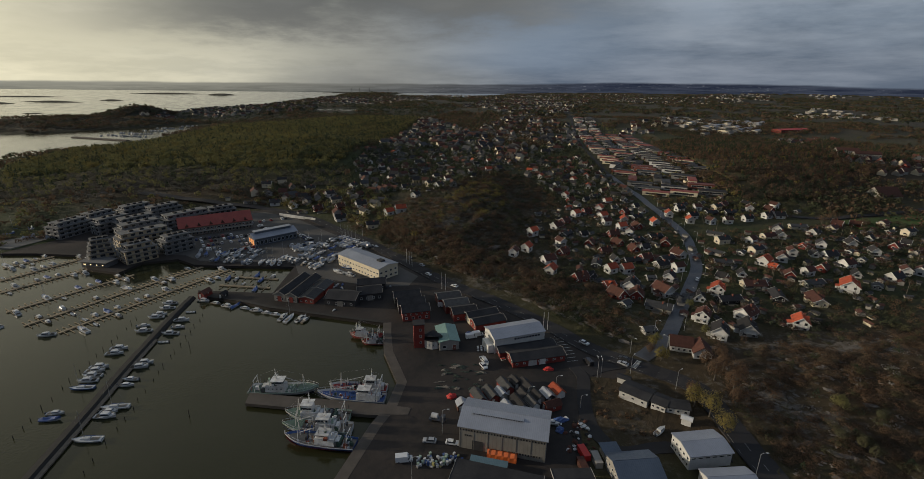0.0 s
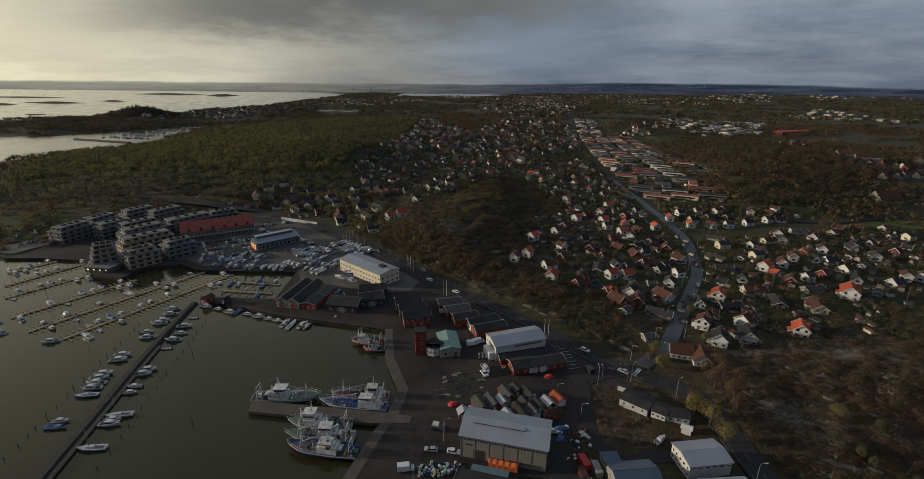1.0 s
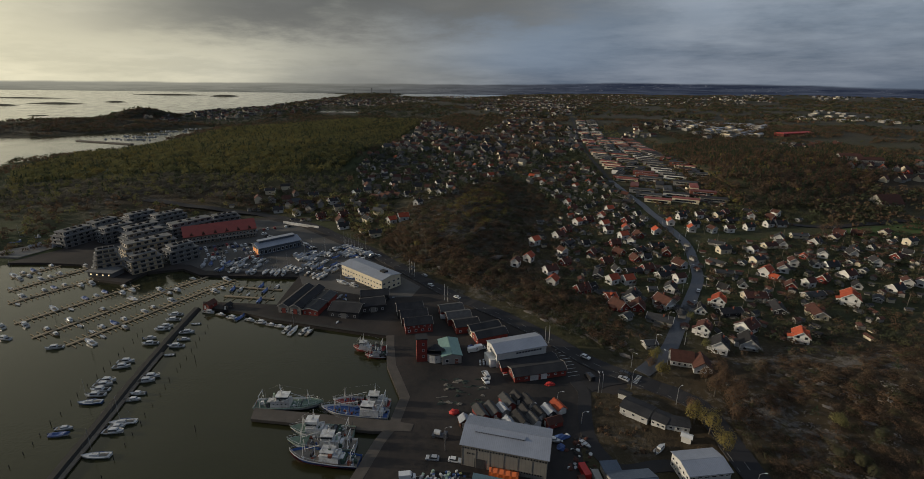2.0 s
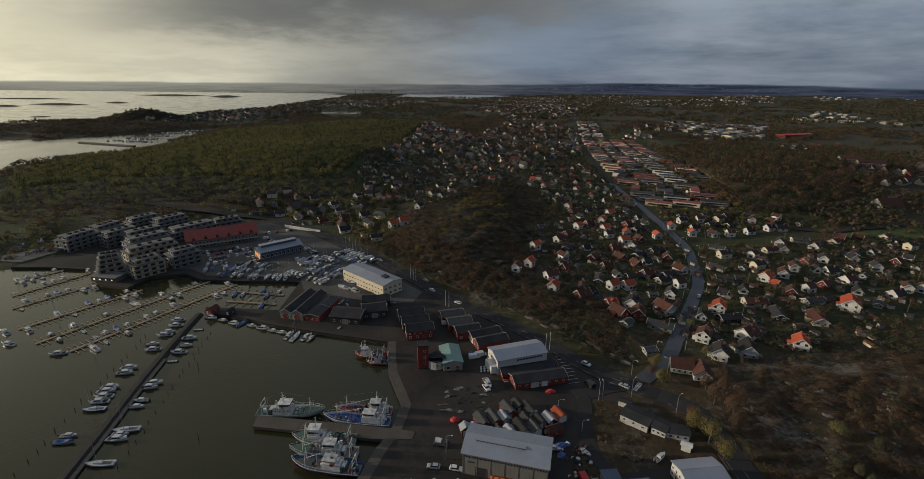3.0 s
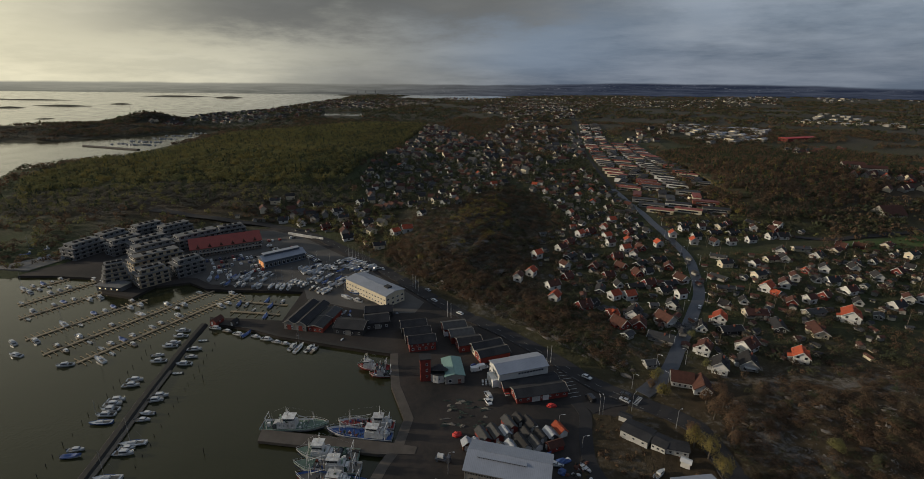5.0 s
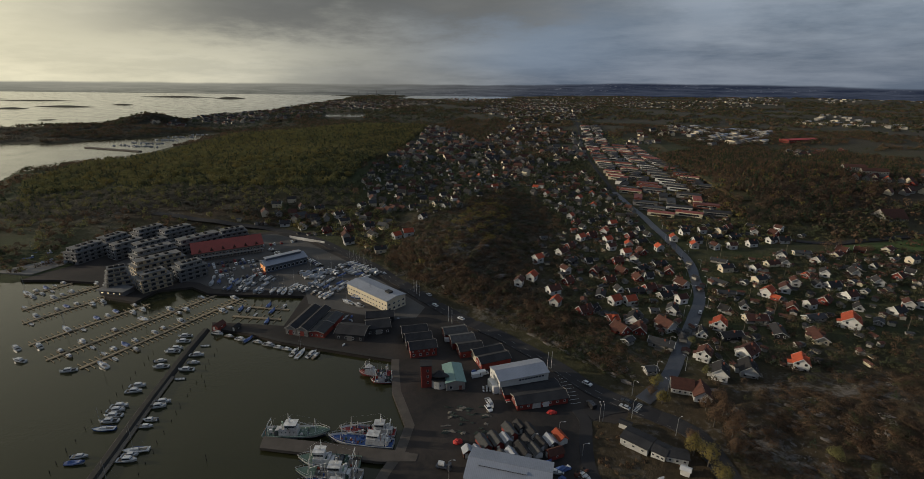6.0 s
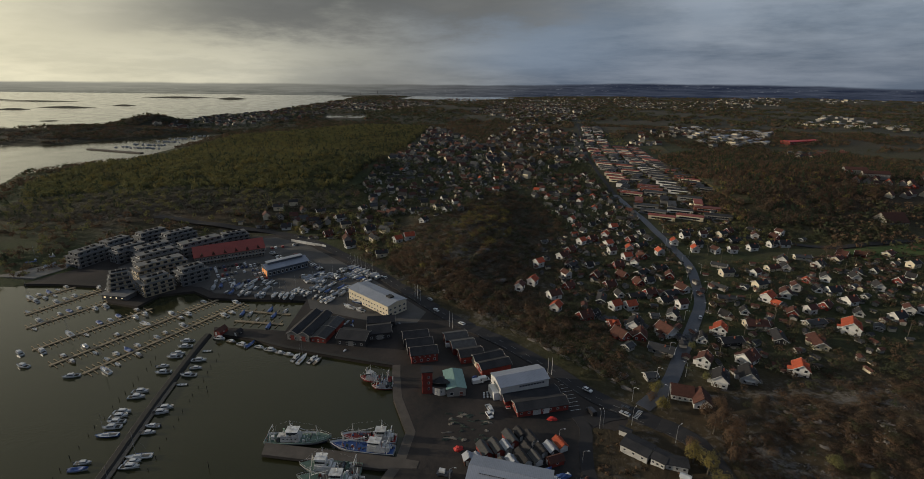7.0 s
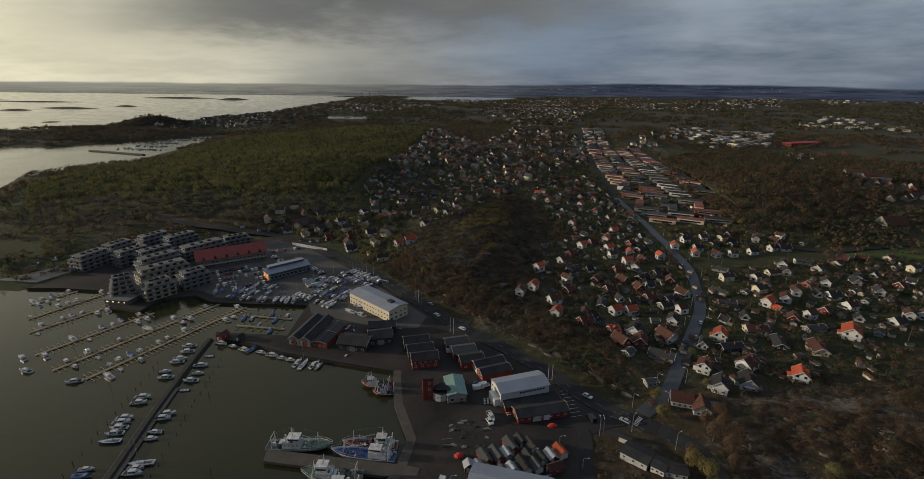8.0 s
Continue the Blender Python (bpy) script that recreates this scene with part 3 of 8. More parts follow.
def roof_slope(bm, p, q, r, s, thick=0.22):
    """A slab over four corners."""
    n = (Vector(q) - Vector(p)).cross(Vector(s) - Vector(p)).normalized()
    n = n if n.z > 0 else -n
    lo = [bm.verts.new(Vector(c) + n * 0.02) for c in (p, q, r, s)]
    hi = [bm.verts.new(Vector(c) + n * (thick + 0.02)) for c in (p, q, r, s)]
    bm.faces.new(lo[::-1]), bm.faces.new(hi)
    for i in range(4):
        bm.faces.new((lo[i], lo[(i + 1) % 4], hi[(i + 1) % 4], hi[i]))


def gable_roof(parent, L, D, eave, ridge, along, material, over=0.45, label=""):
    """Two slopes, each a part."""
    for k in (0, 1):
        bm = bmesh.new()
        if along == "x":
            drop = over * (ridge - eave) / (D / 2)
            y = -over if k == 0 else D + over
            roof_slope(bm, (-over, y, eave - drop), (L + over, y, eave - drop), (L + over, D / 2, ridge), (-over, D / 2, ridge))
        else:
            drop = over * (ridge - eave) / (L / 2)
            x = -over if k == 0 else L + over
            roof_slope(bm, (x, -over, eave - drop), (x, D + over, eave - drop), (L / 2, D + over, ridge), (L / 2, -over, ridge))
        part("roof", bm, material, parent, label)


def verge_boards(parent, L, D, eave, ridge, along, over):
    """White boards along the gable ends, a part each."""
    span = D if along == "x" else L
    drop = over * (ridge - eave) / (span / 2)
    for end in (-over - 0.06, (L if along == "x" else D) + over + 0.06):
        for side in (-over, span + over):
            p, q = (end, side, eave - drop), (end, span / 2, ridge)
            if along != "x":
                p, q = (p[1], p[0], p[2]), (q[1], q[0], q[2])
            bm = bmesh.new()
            a, b = Vector(p), Vector(q)
            w = Vector((0.06, 0, 0)) if along == "x" else Vector((0, 0.06, 0))
            lo, hi = Vector((0, 0, -0.12)), Vector((0, 0, 0.34))
            v = [bm.verts.new(c) for c in (a - w + lo, b - w + lo, b - w + hi, a - w + hi, a + w + lo, b + w + lo, b + w + hi, a + w + hi)]
            for f in ((0, 1, 2, 3), (7, 6, 5, 4), (0, 4, 5, 1), (1, 5, 6, 2), (2, 6, 7, 3), (3, 7, 4, 0)):
                bm.faces.new([v[i] for i in f])
            part("verge_board", bm, GREYWALL, parent)


def hall(name, label, fl, fr, D, eave, ridge, wall, roof, along="x", rows=(), left=(), right=(), doors=(), over=0.4, base=1.6, category="building", trim=WHITE, group="", verge=False):
    """A pitched building by the two ends of its front, its depth and its heights. rows, left, right: (sill, how many, width, height) of the
    windows in the front and in the two ends; doors: (middle, width, height, material) in the front."""
    L = math.hypot(fr[0] - fl[0], fr[1] - fl[1])
    top = thing(name, label, category, group, pose(fl[0], fl[1], base, 0, 0, math.degrees(math.atan2(fr[1] - fl[1], fr[0] - fl[0]))))
    bm = bmesh.new()
    gable_walls(bm, L, D, eave, ridge, along)
    part("wall", bm, wall, top)
    gable_roof(top, L, D, eave, ridge, along, roof, over)
    if verge or name in ("quay_store", "net_shed", "black_shed", "red_shed", "low_store"):
        verge_boards(top, L, D, eave, ridge, along, over)
    for sill, n, w, h in rows:
        for i in range(n):
            opening(top, "window", L * (i + 0.5) / n, -0.01, sill, w, h, 0, trim)
    for sill, n, w, h in left:
        for i in range(n):
            opening(top, "window", -0.01, D * (i + 0.5) / n, sill, w, h, -90, trim)
    for sill, n, w, h in right:
        for i in range(n):
            opening(top, "window", L + 0.01, D * (i + 0.5) / n, sill, w, h, 90, trim)
    for x, w, h, material in doors:
        door_leaf(top, x, -0.02, w, h, 0, material)
    return top


def at_side(fl, turn, along, back):
    c, s = math.cos(radians(turn)), math.sin(radians(turn))
    return (fl[0] + along * c - back * s, fl[1] + along * s + back * c)


def rails(bm, pts, r=0.05):
    for p, q in zip(pts, pts[1:]):
        rod(bm, p, q, r, sides=4)


# the large beige hall on the quay
t = hall("boat_hall", "large beige panel hall with pale sheet metal roof", (-0.7, 125.7), (25.6, 119.2), 13.5, 8.4, 10.6, BEIGEWALL, METAL_ROOF,
         rows=[(6.7, 30, 0.62, 0.8)], left=[(5.0, 3, 1.0, 0.9)], doors=[(6.0, 3.2, 3.4, TILE_GREY)], over=0.6, trim=BEIGEWALL)
for i in range(3):
    opening(t, "window", 2.0 + 0.75 * i, -0.01, 4.8, 0.6, 0.7, 0, BEIGEWALL)
for i in range(12):
    opening(t, "window", 16 + 0.85 * i, -0.01, 1.2, 0.65, 0.8, 0, BEIGEWALL)
for i in range(7):
    bm = bmesh.new()
    box(bm, 0.1 + 4.45 * i, -0.09, -1, 0.26 + 4.45 * i, -0.005, 8.2)
    part("pilaster", bm, BEIGEWALL, t)
bm = bmesh.new()
box(bm, 3.4, 4.3, 9.5, 19.4, 5.3, 10.45)
box(bm, 3.2, 4.1, 10.45, 19.6, 5.5, 10.58)
vent = part("ridge_vent", bm, METAL_ROOF, t, "long louvred ridge ventilator")
for i in range(20):
    opening(vent, "louvre", 3.9 + 0.79 * i, 4.29, 9.85, 0.55, 0.5, 0, METAL_ROOF)
bm = bmesh.new()
box(bm, -1.5, 9.5, 0, 0, 11.5, 3.2)
part("annexe", bm, WHITE, t)

# the white warehouse and the dark sheds beside it
t = hall("warehouse", "white warehouse with pale ridged sheet metal roof", (14.2, 181.0), (36.6, 188.7), 11.5, 6.8, 8.4, WHITE, METAL_ROOF,
         rows=[(2.0, 9, 1.5, 0.9)], left=[(2.0, 5, 1.2, 1.2), (4.4, 4, 1.0, 0.9)], doors=[(4.0, 3.0, 3.6, METAL_ROOF)])
for i in range(9):
    opening(t, "window", 9.6 + 1.4 * i, -0.01, 5.0, 1.2, 1.0, 0, METAL_ROOF)
bm = bmesh.new()
box(bm, -2.6, 1.0, -1, 0, 8.0, 3.6)
part("annexe", bm, WHITE, t)
hall("red_shed", "long red boarded shed with black felt roof", (21.0, 170.2), (43.2, 175.8), 7.6, 2.9, 4.3, REDWOOD, FELT, rows=[(1.2, 7, 1.1, 0.9)],
     left=[(1.2, 2, 1.0, 1.0)], doors=[(8.5, 3.4, 2.6, WHITE), (12.8, 2.4, 2.4, WHITE)])
hall("red_shed", "red boarded shed with wide black felt roof", (16.2, 177.8), (41.0, 183.6), 7.0, 2.3, 3.3, REDWOOD, FELT, left=[(1.2, 2, 1.0, 1.0)])
t = thing("bench_table", "red and white slatted picnic bench", "bench", m=pose(17.4, 176.2, 1.6, 0, 0, 15))
bm = bmesh.new()
box(bm, -1, -0.4, 0.72, 1, 0.4, 0.78)
part("tabletop", bm, RED_PAINT, t)
for s in (-1, 1):
    bm = bmesh.new()
    box(bm, -1, s * 0.75 - 0.14, 0.42, 1, s * 0.75 + 0.14, 0.47)
    part("seat", bm, WHITE, t)
    bm = bmesh.new()
    rod(bm, (s * 0.8, -0.7, 0), (s * 0.8, 0.3, 0.73), 0.05)
    rod(bm, (s * 0.8, 0.7, 0), (s * 0.8, -0.3, 0.73), 0.05)
    rod(bm, (s * 0.8, -0.75, 0.4), (s * 0.8, 0.75, 0.4), 0.05)
    part("leg", bm, WHITE, t)

# three ranks of narrow units, gable behind gable
for i in range(3):
    fl = at_side((-28.2, 208.9), 14, -0.9 * i, 8.6 * i)
    hall("quay_store", "dark red boarded store with black gabled roof", fl, at_side(fl, 14, 13.2, 0), 8.2, 4.6, 6.6, REDWOOD if i == 0 else BLACKWALL, FELT, rows=[(0.9, 4, 1.2, 1.3), (3.1, 5, 0.8, 0.8)] if i == 0 else [],
         left=[(1.0, 2, 1.0, 1.2)], group="stores by the quay")
    fl = at_side((-3.6, 209.4), 16, -1.6 * i, 9.0 * i)
    hall("quay_store", "red boarded store with dark low gabled roof", fl, at_side(fl, 16, 12.0, 0), 8.6, 3.8, 5.4, REDWOOD, TILE_GREY if i else TILE_DARK, rows=[(0.9, 3, 1.1, 1.1)] if i == 0 else [],
         left=[(1.0, 2, 1.0, 1.2)], group="stores by the quay")
for i in range(2):
    fl = at_side((6.7, 199.6), 22, 0.0, 7.4 * i)
    hall("quay_store", "red store with pale gable and black roof", fl, at_side(fl, 22, 15.4, 0), 7.1, 3.4, 4.8, REDWOOD if i == 0 else CREAM, FELT, left=[(1.0, 2, 1.1, 1.3)], group="stores by the quay")
t = hall("fish_shop", "building with pale green copper roof", (-9.4, 183.0), (-1.0, 184.4), 14.5, 4.0, 5.0, GREYWALL, GREEN_ROOF, "y", rows=[(0.8, 2, 1.6, 1.6)], left=[(1.2, 5, 1.2, 1.2)], doors=[(6.4, 1.2, 2.2, BRICK)])
t = thing("ice_tower", "red boarded ice tower with flat roof", "tower", m=pose(-18.6, 187.2, 1.6, 0, 0, 8))
bm = bmesh.new()
box(bm, -2.3, -2.0, -1, 2.3, 2.4, 11.0)
part("wall", bm, REDWOOD, t)
bm = bmesh.new()
box(bm, -2.6, -2.3, 11.0, 2.6, 2.7, 11.35)
part("roof", bm, FELT, t)
for z in (2.0, 5.0, 8.0):
    opening(t, "window", 0.6, -2.01, z, 0.9, 1.2)
t = thing("round_store", "white round store with black conical roof", "building", m=pose(-12.6, 188.2, 1.6))
bm = bmesh.new()
rod(bm, (0, 0, -1), (0, 0, 4.0), 4.4, sides=12)
part("wall", bm, WHITE, t)
bm = bmesh.new()
rod(bm, (0, 0, 4.0), (0, 0, 4.25), 4.8, sides=12)
rod(bm, (0, 0, 4.25), (0, 1.0, 6.4), 4.8, 0.5, sides=12)
part("roof", bm, FELT, t)
for k in range(4):
    a = -150 + 32 * k
    opening(t, "window", 4.3 * math.cos(radians(a)), 4.3 * math.sin(radians(a)), 1.4, 1.1, 1.2, a + 90)

# black and red sheds on the north quay
for i in range(2):
    fl = at_side((-98.4, 230.8), -11, 6.6 * i, 0)
    hall("net_shed", "black roofed shed with pale gable front", fl, at_side(fl, -11, 6.3, 0), 27, 3.9, 5.6, GREYWALL, FELT, "y", rows=[(0.8, 2, 1.0, 1.3)], doors=[(3.1, 2.0, 2.8, REDWOOD)], group="net sheds")
fl = at_side((-98.4, 230.8), -11, 13.6, 0.5)
hall("net_shed", "low red boarded shed with grey sheet roof", fl, at_side(fl, -11, 8.6, 0), 11, 3.0, 4.0, REDWOOD, TILE_GREY, "y", rows=[(0.8, 3, 1.0, 1.0)], group="net sheds")
fl = at_side((-98.4, 230.8), -11, 13.8, 12.4)
hall("net_shed", "low red boarded shed with grey sheet roof", fl, at_side(fl, -11, 8.6, 0), 11, 3.0, 4.2, REDWOOD, TILE_GREY, "y", group="net sheds")
for k, (x, y, turn, L, D) in enumerate(((-70.4, 226.0, -8, 16, 12), (-54.2, 230.6, 15, 12.5, 11), (-57.0, 243.4, 10, 15, 8))):
    hall("black_shed", "black boarded shed with black felt roof", (x, y), at_side((x, y), turn, L, 0), D, 3.8, 5.8, BLACKWALL, FELT, "x", rows=[(0.9, 4, 1.2, 1.3)], doors=[(L * 0.5, 2.8, 2.8, GREYWALL)], group="black sheds")
# the long white hall by the road and the open blue-grey hall
t = hall("white_hall", "long white two-storey hall with pale metal roof", (-77.4, 283.4), (-47.8, 257.6), 14.5, 7.4, 8.6, CREAM, METAL_ROOF, rows=[(1.2, 14, 1.3, 1.0), (4.0, 14, 1.3, 1.0)], right=[(1.0, 4, 1.8, 1.4), (4.0, 4, 1.8, 1.2)], over=0.5)
bm = bmesh.new()
box(bm, 30, 6.2, 7.6, 34, 9.4, 9.6)
part("plant_room", bm, TILE_GREY, t)
t = hall("boat_shed", "blue-grey roofed boat hall with stepped roof light", (-143.2, 316.2), (-121, 336.6), 13, 5.6, 8.0, BLUE_ROOF, METAL_ROOF, rows=[(1.0, 10, 1.9, 2.4)], left=[(0.6, 3, 2.6, 3.4)], over=0.8)
bm = bmesh.new()
box(bm, 2, 4.6, 7.3, 28, 8.4, 9.0)
part("roof_light", bm, BLUE_ROOF, t)
bm = bmesh.new()
gable_r = (1.6, 4.2, 9.0, 28.4, 8.8, 9.3)
box(bm, *gable_r)
part("upper_roof", bm, METAL_ROOF, t)
for i in range(3):
    bm = bmesh.new()
    box(bm, -0.12, 2.2 + 3.2 * i, 0.2, -0.04, 4.6 + 3.2 * i, 4.2)
    part("lit_doorway", bm, ORANGE_GLOW, t, "glowing orange workshop doorway")
# halls at the near end of the yard
t = hall("workshop", "workshop with cream gable and pale sheet metal roof", (68.2, 116.6), (81.8, 118.4), 9.8, 5.2, 6.3, WHITE, METAL_ROOF, rows=[(3.9, 6, 1.7, 0.7)], left=[(1.0, 5, 1.0, 1.0), (3.2, 5, 1.0, 1.0)])
hall("workshop", "low workshop with pale sheet metal roof", (69.8, 104.6), (83.4, 105.6), 8.0, 4.2, 5.4, WHITE, METAL_ROOF, rows=[(1.0, 4, 1.1, 1.0)])
t = hall("storehouse", "storehouse with blue-grey sheet roof and pale gable", (44.8, 108.2), (58.0, 109.6), 10.5, 4.2, 6.2, GREYWALL, BLUE_ROOF, left=[(0.9, 5, 1.0, 1.0), (2.7, 5, 1.0, 0.9)], rows=[(1.0, 4, 1.1, 1.0)])
bm = bmesh.new()
box(bm, 0.6, 10.5, -1, 5.6, 16.4, 2.6)
annexe = part("annexe", bm, GREYWALL, t)
bm = bmesh.new()
box(bm, 0.2, 10.52, 2.6, 6.0, 16.8, 2.85)
part("annexe_roof", bm, BLUE_ROOF, annexe)
hall("low_store", "low dark store with black felt roof and white verge", (-4.1, 105.8), (20.3, 99.2), 12.0, 2.8, 3.2, BLACKWALL, FELT)
hall("low_store", "low dark store with black felt roof and white verge", (27.0, 105.5), (38.0, 106.0), 8.0, 2.8, 3.2, BLACKWALL, FELT)
# the long white bungalow in three bent wings
for fl, fr, D in (((58.4, 152.1), (66.2, 145.4), 8.0), ((67.6, 145.4), (71.4, 142.2), 6.5), ((72.2, 142.6), (79.4, 140.8), 5.0)):
    hall("bungalow_wing", "white bungalow wing with black felt roof", fl, fr, D, 2.7, 3.4, WHITE, FELT, rows=[(0.9, 3, 1.1, 1.0)], left=[(0.9, 2, 1.1, 1.1)], group="white bungalow", base=1.9)
hall("garden_shed", "small white flat shed", (60.5, 161.0), (64.2, 158.6), 2.5, 2.2, 2.5, WHITE, FELT, base=1.9)
hall("garden_shed", "small white flat shed", (75.0, 137.2), (77.6, 135.6), 2.0, 2.2, 2.5, WHITE, WHITE, base=1.9)
# the brown roofed house beside the road
hall("villa", "white house with brown tiled roof", (90.4, 183.5), (99.0, 181.0), 8.0, 3.0, 6.0, WHITE, TILE_BROWN, rows=[(0.9, 4, 1.2, 1.2)], left=[(0.9, 2, 1.2, 1.2)], base=2.1)
hall("villa", "white gabled wing with brown tiled roof", (97.6, 177.2), (104.4, 175.4), 9.0, 3.0, 6.0, WHITE, TILE_BROWN, "y", rows=[(0.9, 2, 1.2, 1.2)], base=2.1)


# fishing huts behind the hall
def hut(x, y, w, d, wall, roof, turn=24, h=2.1):
    w, d = w * 0.74, d * 0.74
    c, s = math.cos(radians(turn)), math.sin(radians(turn))
    fl = (x - c * w / 2 + s * d / 2, y - s * w / 2 - c * d / 2)
    names = {REDWOOD: "red", WHITE: "white", GREYWALL: "grey", BLACKWALL: "black", TILE_BROWN: "brown", CREAM: "cream"}
    hall("fishing_hut", names[wall] + " boarded fishing hut with pitched roof", fl, (fl[0] + c * w, fl[1] + s * w), d, h, h + w * 0.38, wall, roof, "y", over=0.25, doors=[(w * 0.3, 0.9, 1.9, WHITE)], rows=[], right=[(1.0, 1, 0.8, 0.8)], category="hut", group="fishing huts")


hut(3.6, 144.5, 4.2, 6.0, REDWOOD, METAL_ROOF)
hut(6.2, 149.3, 4.8, 9.5, REDWOOD, TILE_GREY)
hut(10.8, 150.9, 5.0, 9.5, REDWOOD, TILE_GREY)
hut(14.6, 151.4, 4.0, 6.5, GREYWALL, METAL_ROOF)
hut(16.6, 156.0, 4.8, 9.5, REDWOOD, TILE_GREY)
hut(20.6, 158.8, 4.2, 6.5, BLACKWALL, TILE_DARK)
hut(24.6, 156.2, 5.0, 8.5, GREYWALL, TILE_DARK)
hut(20.4, 145.6, 5.4, 9.5, WHITE, TILE_DARK)
hut(16.1, 144.0, 4.0, 5.5, GREYWALL, METAL_ROOF)
hut(12.6, 142.9, 3.8, 4.5, WHITE, TILE_GREY)
hut(25.3, 146.0, 4.2, 7.5, WHITE, TILE_GREY)
hut(22.6, 150.8, 4.0, 6.0, GREYWALL, TILE_DARK)
hut(27.8, 149.8, 4.2, 6.5, GREYWALL, TILE_DARK)
hut(31.5, 150.8, 4.4, 7.0, BLACKWALL, METAL_ROOF)
hut(35.6, 153.4, 4.8, 7.5, WHITE, TILE_RED)
hut(32.3, 145.0, 4.6, 8.0, REDWOOD, TILE_BROWN, -68)
hut(0.2, 144.8, 4.8, 4.4, TILE_BROWN, METAL_ROOF, 14, 2.2)
hut(-137.5, 236.5, 5.0, 8.0, REDWOOD, TILE_BROWN, -15)
hut(-127.0, 235.0, 3.6, 5.0, BLACKWALL, TILE_DARK, -15)


# ---- apartment blocks by the marina ----
SLABTONE = mat("weathered_concrete_slab", (0.13, 0.128, 0.12), (0.09, 0.088, 0.084), 0.4, 0.85)

def apartment_block(x, y, turn, L, W, floors, wall, round_end=False):
    """Storeys with projecting balcony slabs and a set-back top floor. Long axis along local x."""
    t = thing("apartment_block", "grey apartment block with balconies and set-back top floor", "building", "apartment blocks", pose(x, y, 1.6, 0, 0, turn))
    for f in range(floors):
        s = 0.0 if f < floors - 1 else 1.8
        if round_end:
            s = 0.7 * f
        bm = bmesh.new()
        box(bm, -L / 2 + s, -W / 2 + s, 2.9 * f - (1 if f == 0 else 0), L / 2 - s, W / 2 - s, 2.9 * f + 2.65)
        storey = part("storey", bm, wall, t)
        bm = bmesh.new()
        o = 0.75 if f < floors - 1 else 0.3
        box(bm, -L / 2 + s - o, -W / 2 + s - o, 2.9 * f + 2.68, L / 2 - s + o, W / 2 - s + o, 2.9 * f + 2.9)
        part("balcony_slab" if f < floors - 1 else "roof", bm, SLABTONE, t)
        n = max(3, int((L - 2 * s) / 4.4))
        for i in range(n):
            opening(storey, "window", -L / 2 + s + (L - 2 * s) * (i + 0.5) / n, -W / 2 + s - 0.01, 2.9 * f + 0.4, 2.8, 1.9, 0, GREYWALL)
        for i in range(2):
            opening(storey, "window", -L / 2 + s - 0.01, -W / 2 + s + (W - 2 * s) * (i + 0.5) / 2, 2.9 * f + 0.4, 2.8, 1.9, -90, WHITE)
        if f:
            bm = bmesh.new()
            rails(bm, [(-L / 2 + s - 0.8, W / 2 - s, 2.9 * f + 0.9), (-L / 2 + s - 0.8, -W / 2 + s - 0.8, 2.9 * f + 0.9), (L / 2 - s + 0.8, -W / 2 + s - 0.8, 2.9 * f + 0.9)])
            for i in range(int(L / 2)):
                xx = -L / 2 + s - 0.8 + i * (L - 2 * s + 1.6) / int(L / 2)
                rod(bm, (xx, -W / 2 + s - 0.8, 2.9 * f), (xx, -W / 2 + s - 0.8, 2.9 * f + 0.9), 0.04, sides=4)
            part("railing", bm, STEEL, t)
    for i in range(3):
        bm = bmesh.new()
        box(bm, -L / 4 + i * L / 5, -1.2, 2.9 * floors, -L / 4 + i * L / 5 + 2.4, 1.2, 2.9 * floors + 1.0)
        part("roof_plant", bm, TILE_DARK, t)


DARKRENDER = mat("dark_grey_render", (0.13, 0.132, 0.136), (0.095, 0.098, 0.102), 0.3, 0.8, band=(2, 0.6, 0.3))
# warm wall tone with golden sunlight put into its colour
SUNLITRENDER = mat("sunlit_warm_render", (0.34, 0.27, 0.17), (0.26, 0.21, 0.135), 0.3, 0.8)
apartment_block(-290, 340, 74, 24, 13, 4, DARKRENDER)
apartment_block(-286, 364, 74, 22, 13, 4, DARKRENDER)
apartment_block(-229.5, 289, 40, 15, 13, 5, SUNLITRENDER, True)
apartment_block(-207, 290, 52, 18, 12, 4, SUNLITRENDER)
apartment_block(-193, 308, 52, 18, 12, 4, DARKRENDER)
apartment_block(-221, 318, 52, 32, 12, 4, SUNLITRENDER)
apartment_block(-236, 337, 55, 28, 12, 4, DARKRENDER)
apartment_block(-248, 352, 58, 26, 12, 4, DARKRENDER)
apartment_block(-265, 350, 62, 24, 12, 4, DARKRENDER)
apartment_block(-272, 388, 62, 24, 12, 4, DARKRENDER)
apartment_block(-249, 388, 60, 26, 12, 4, DARKRENDER)
apartment_block(-218, 366, 55, 34, 13, 4, DARKRENDER)
apartment_block(-205, 396, 40, 22, 11, 3, DARKRENDER)
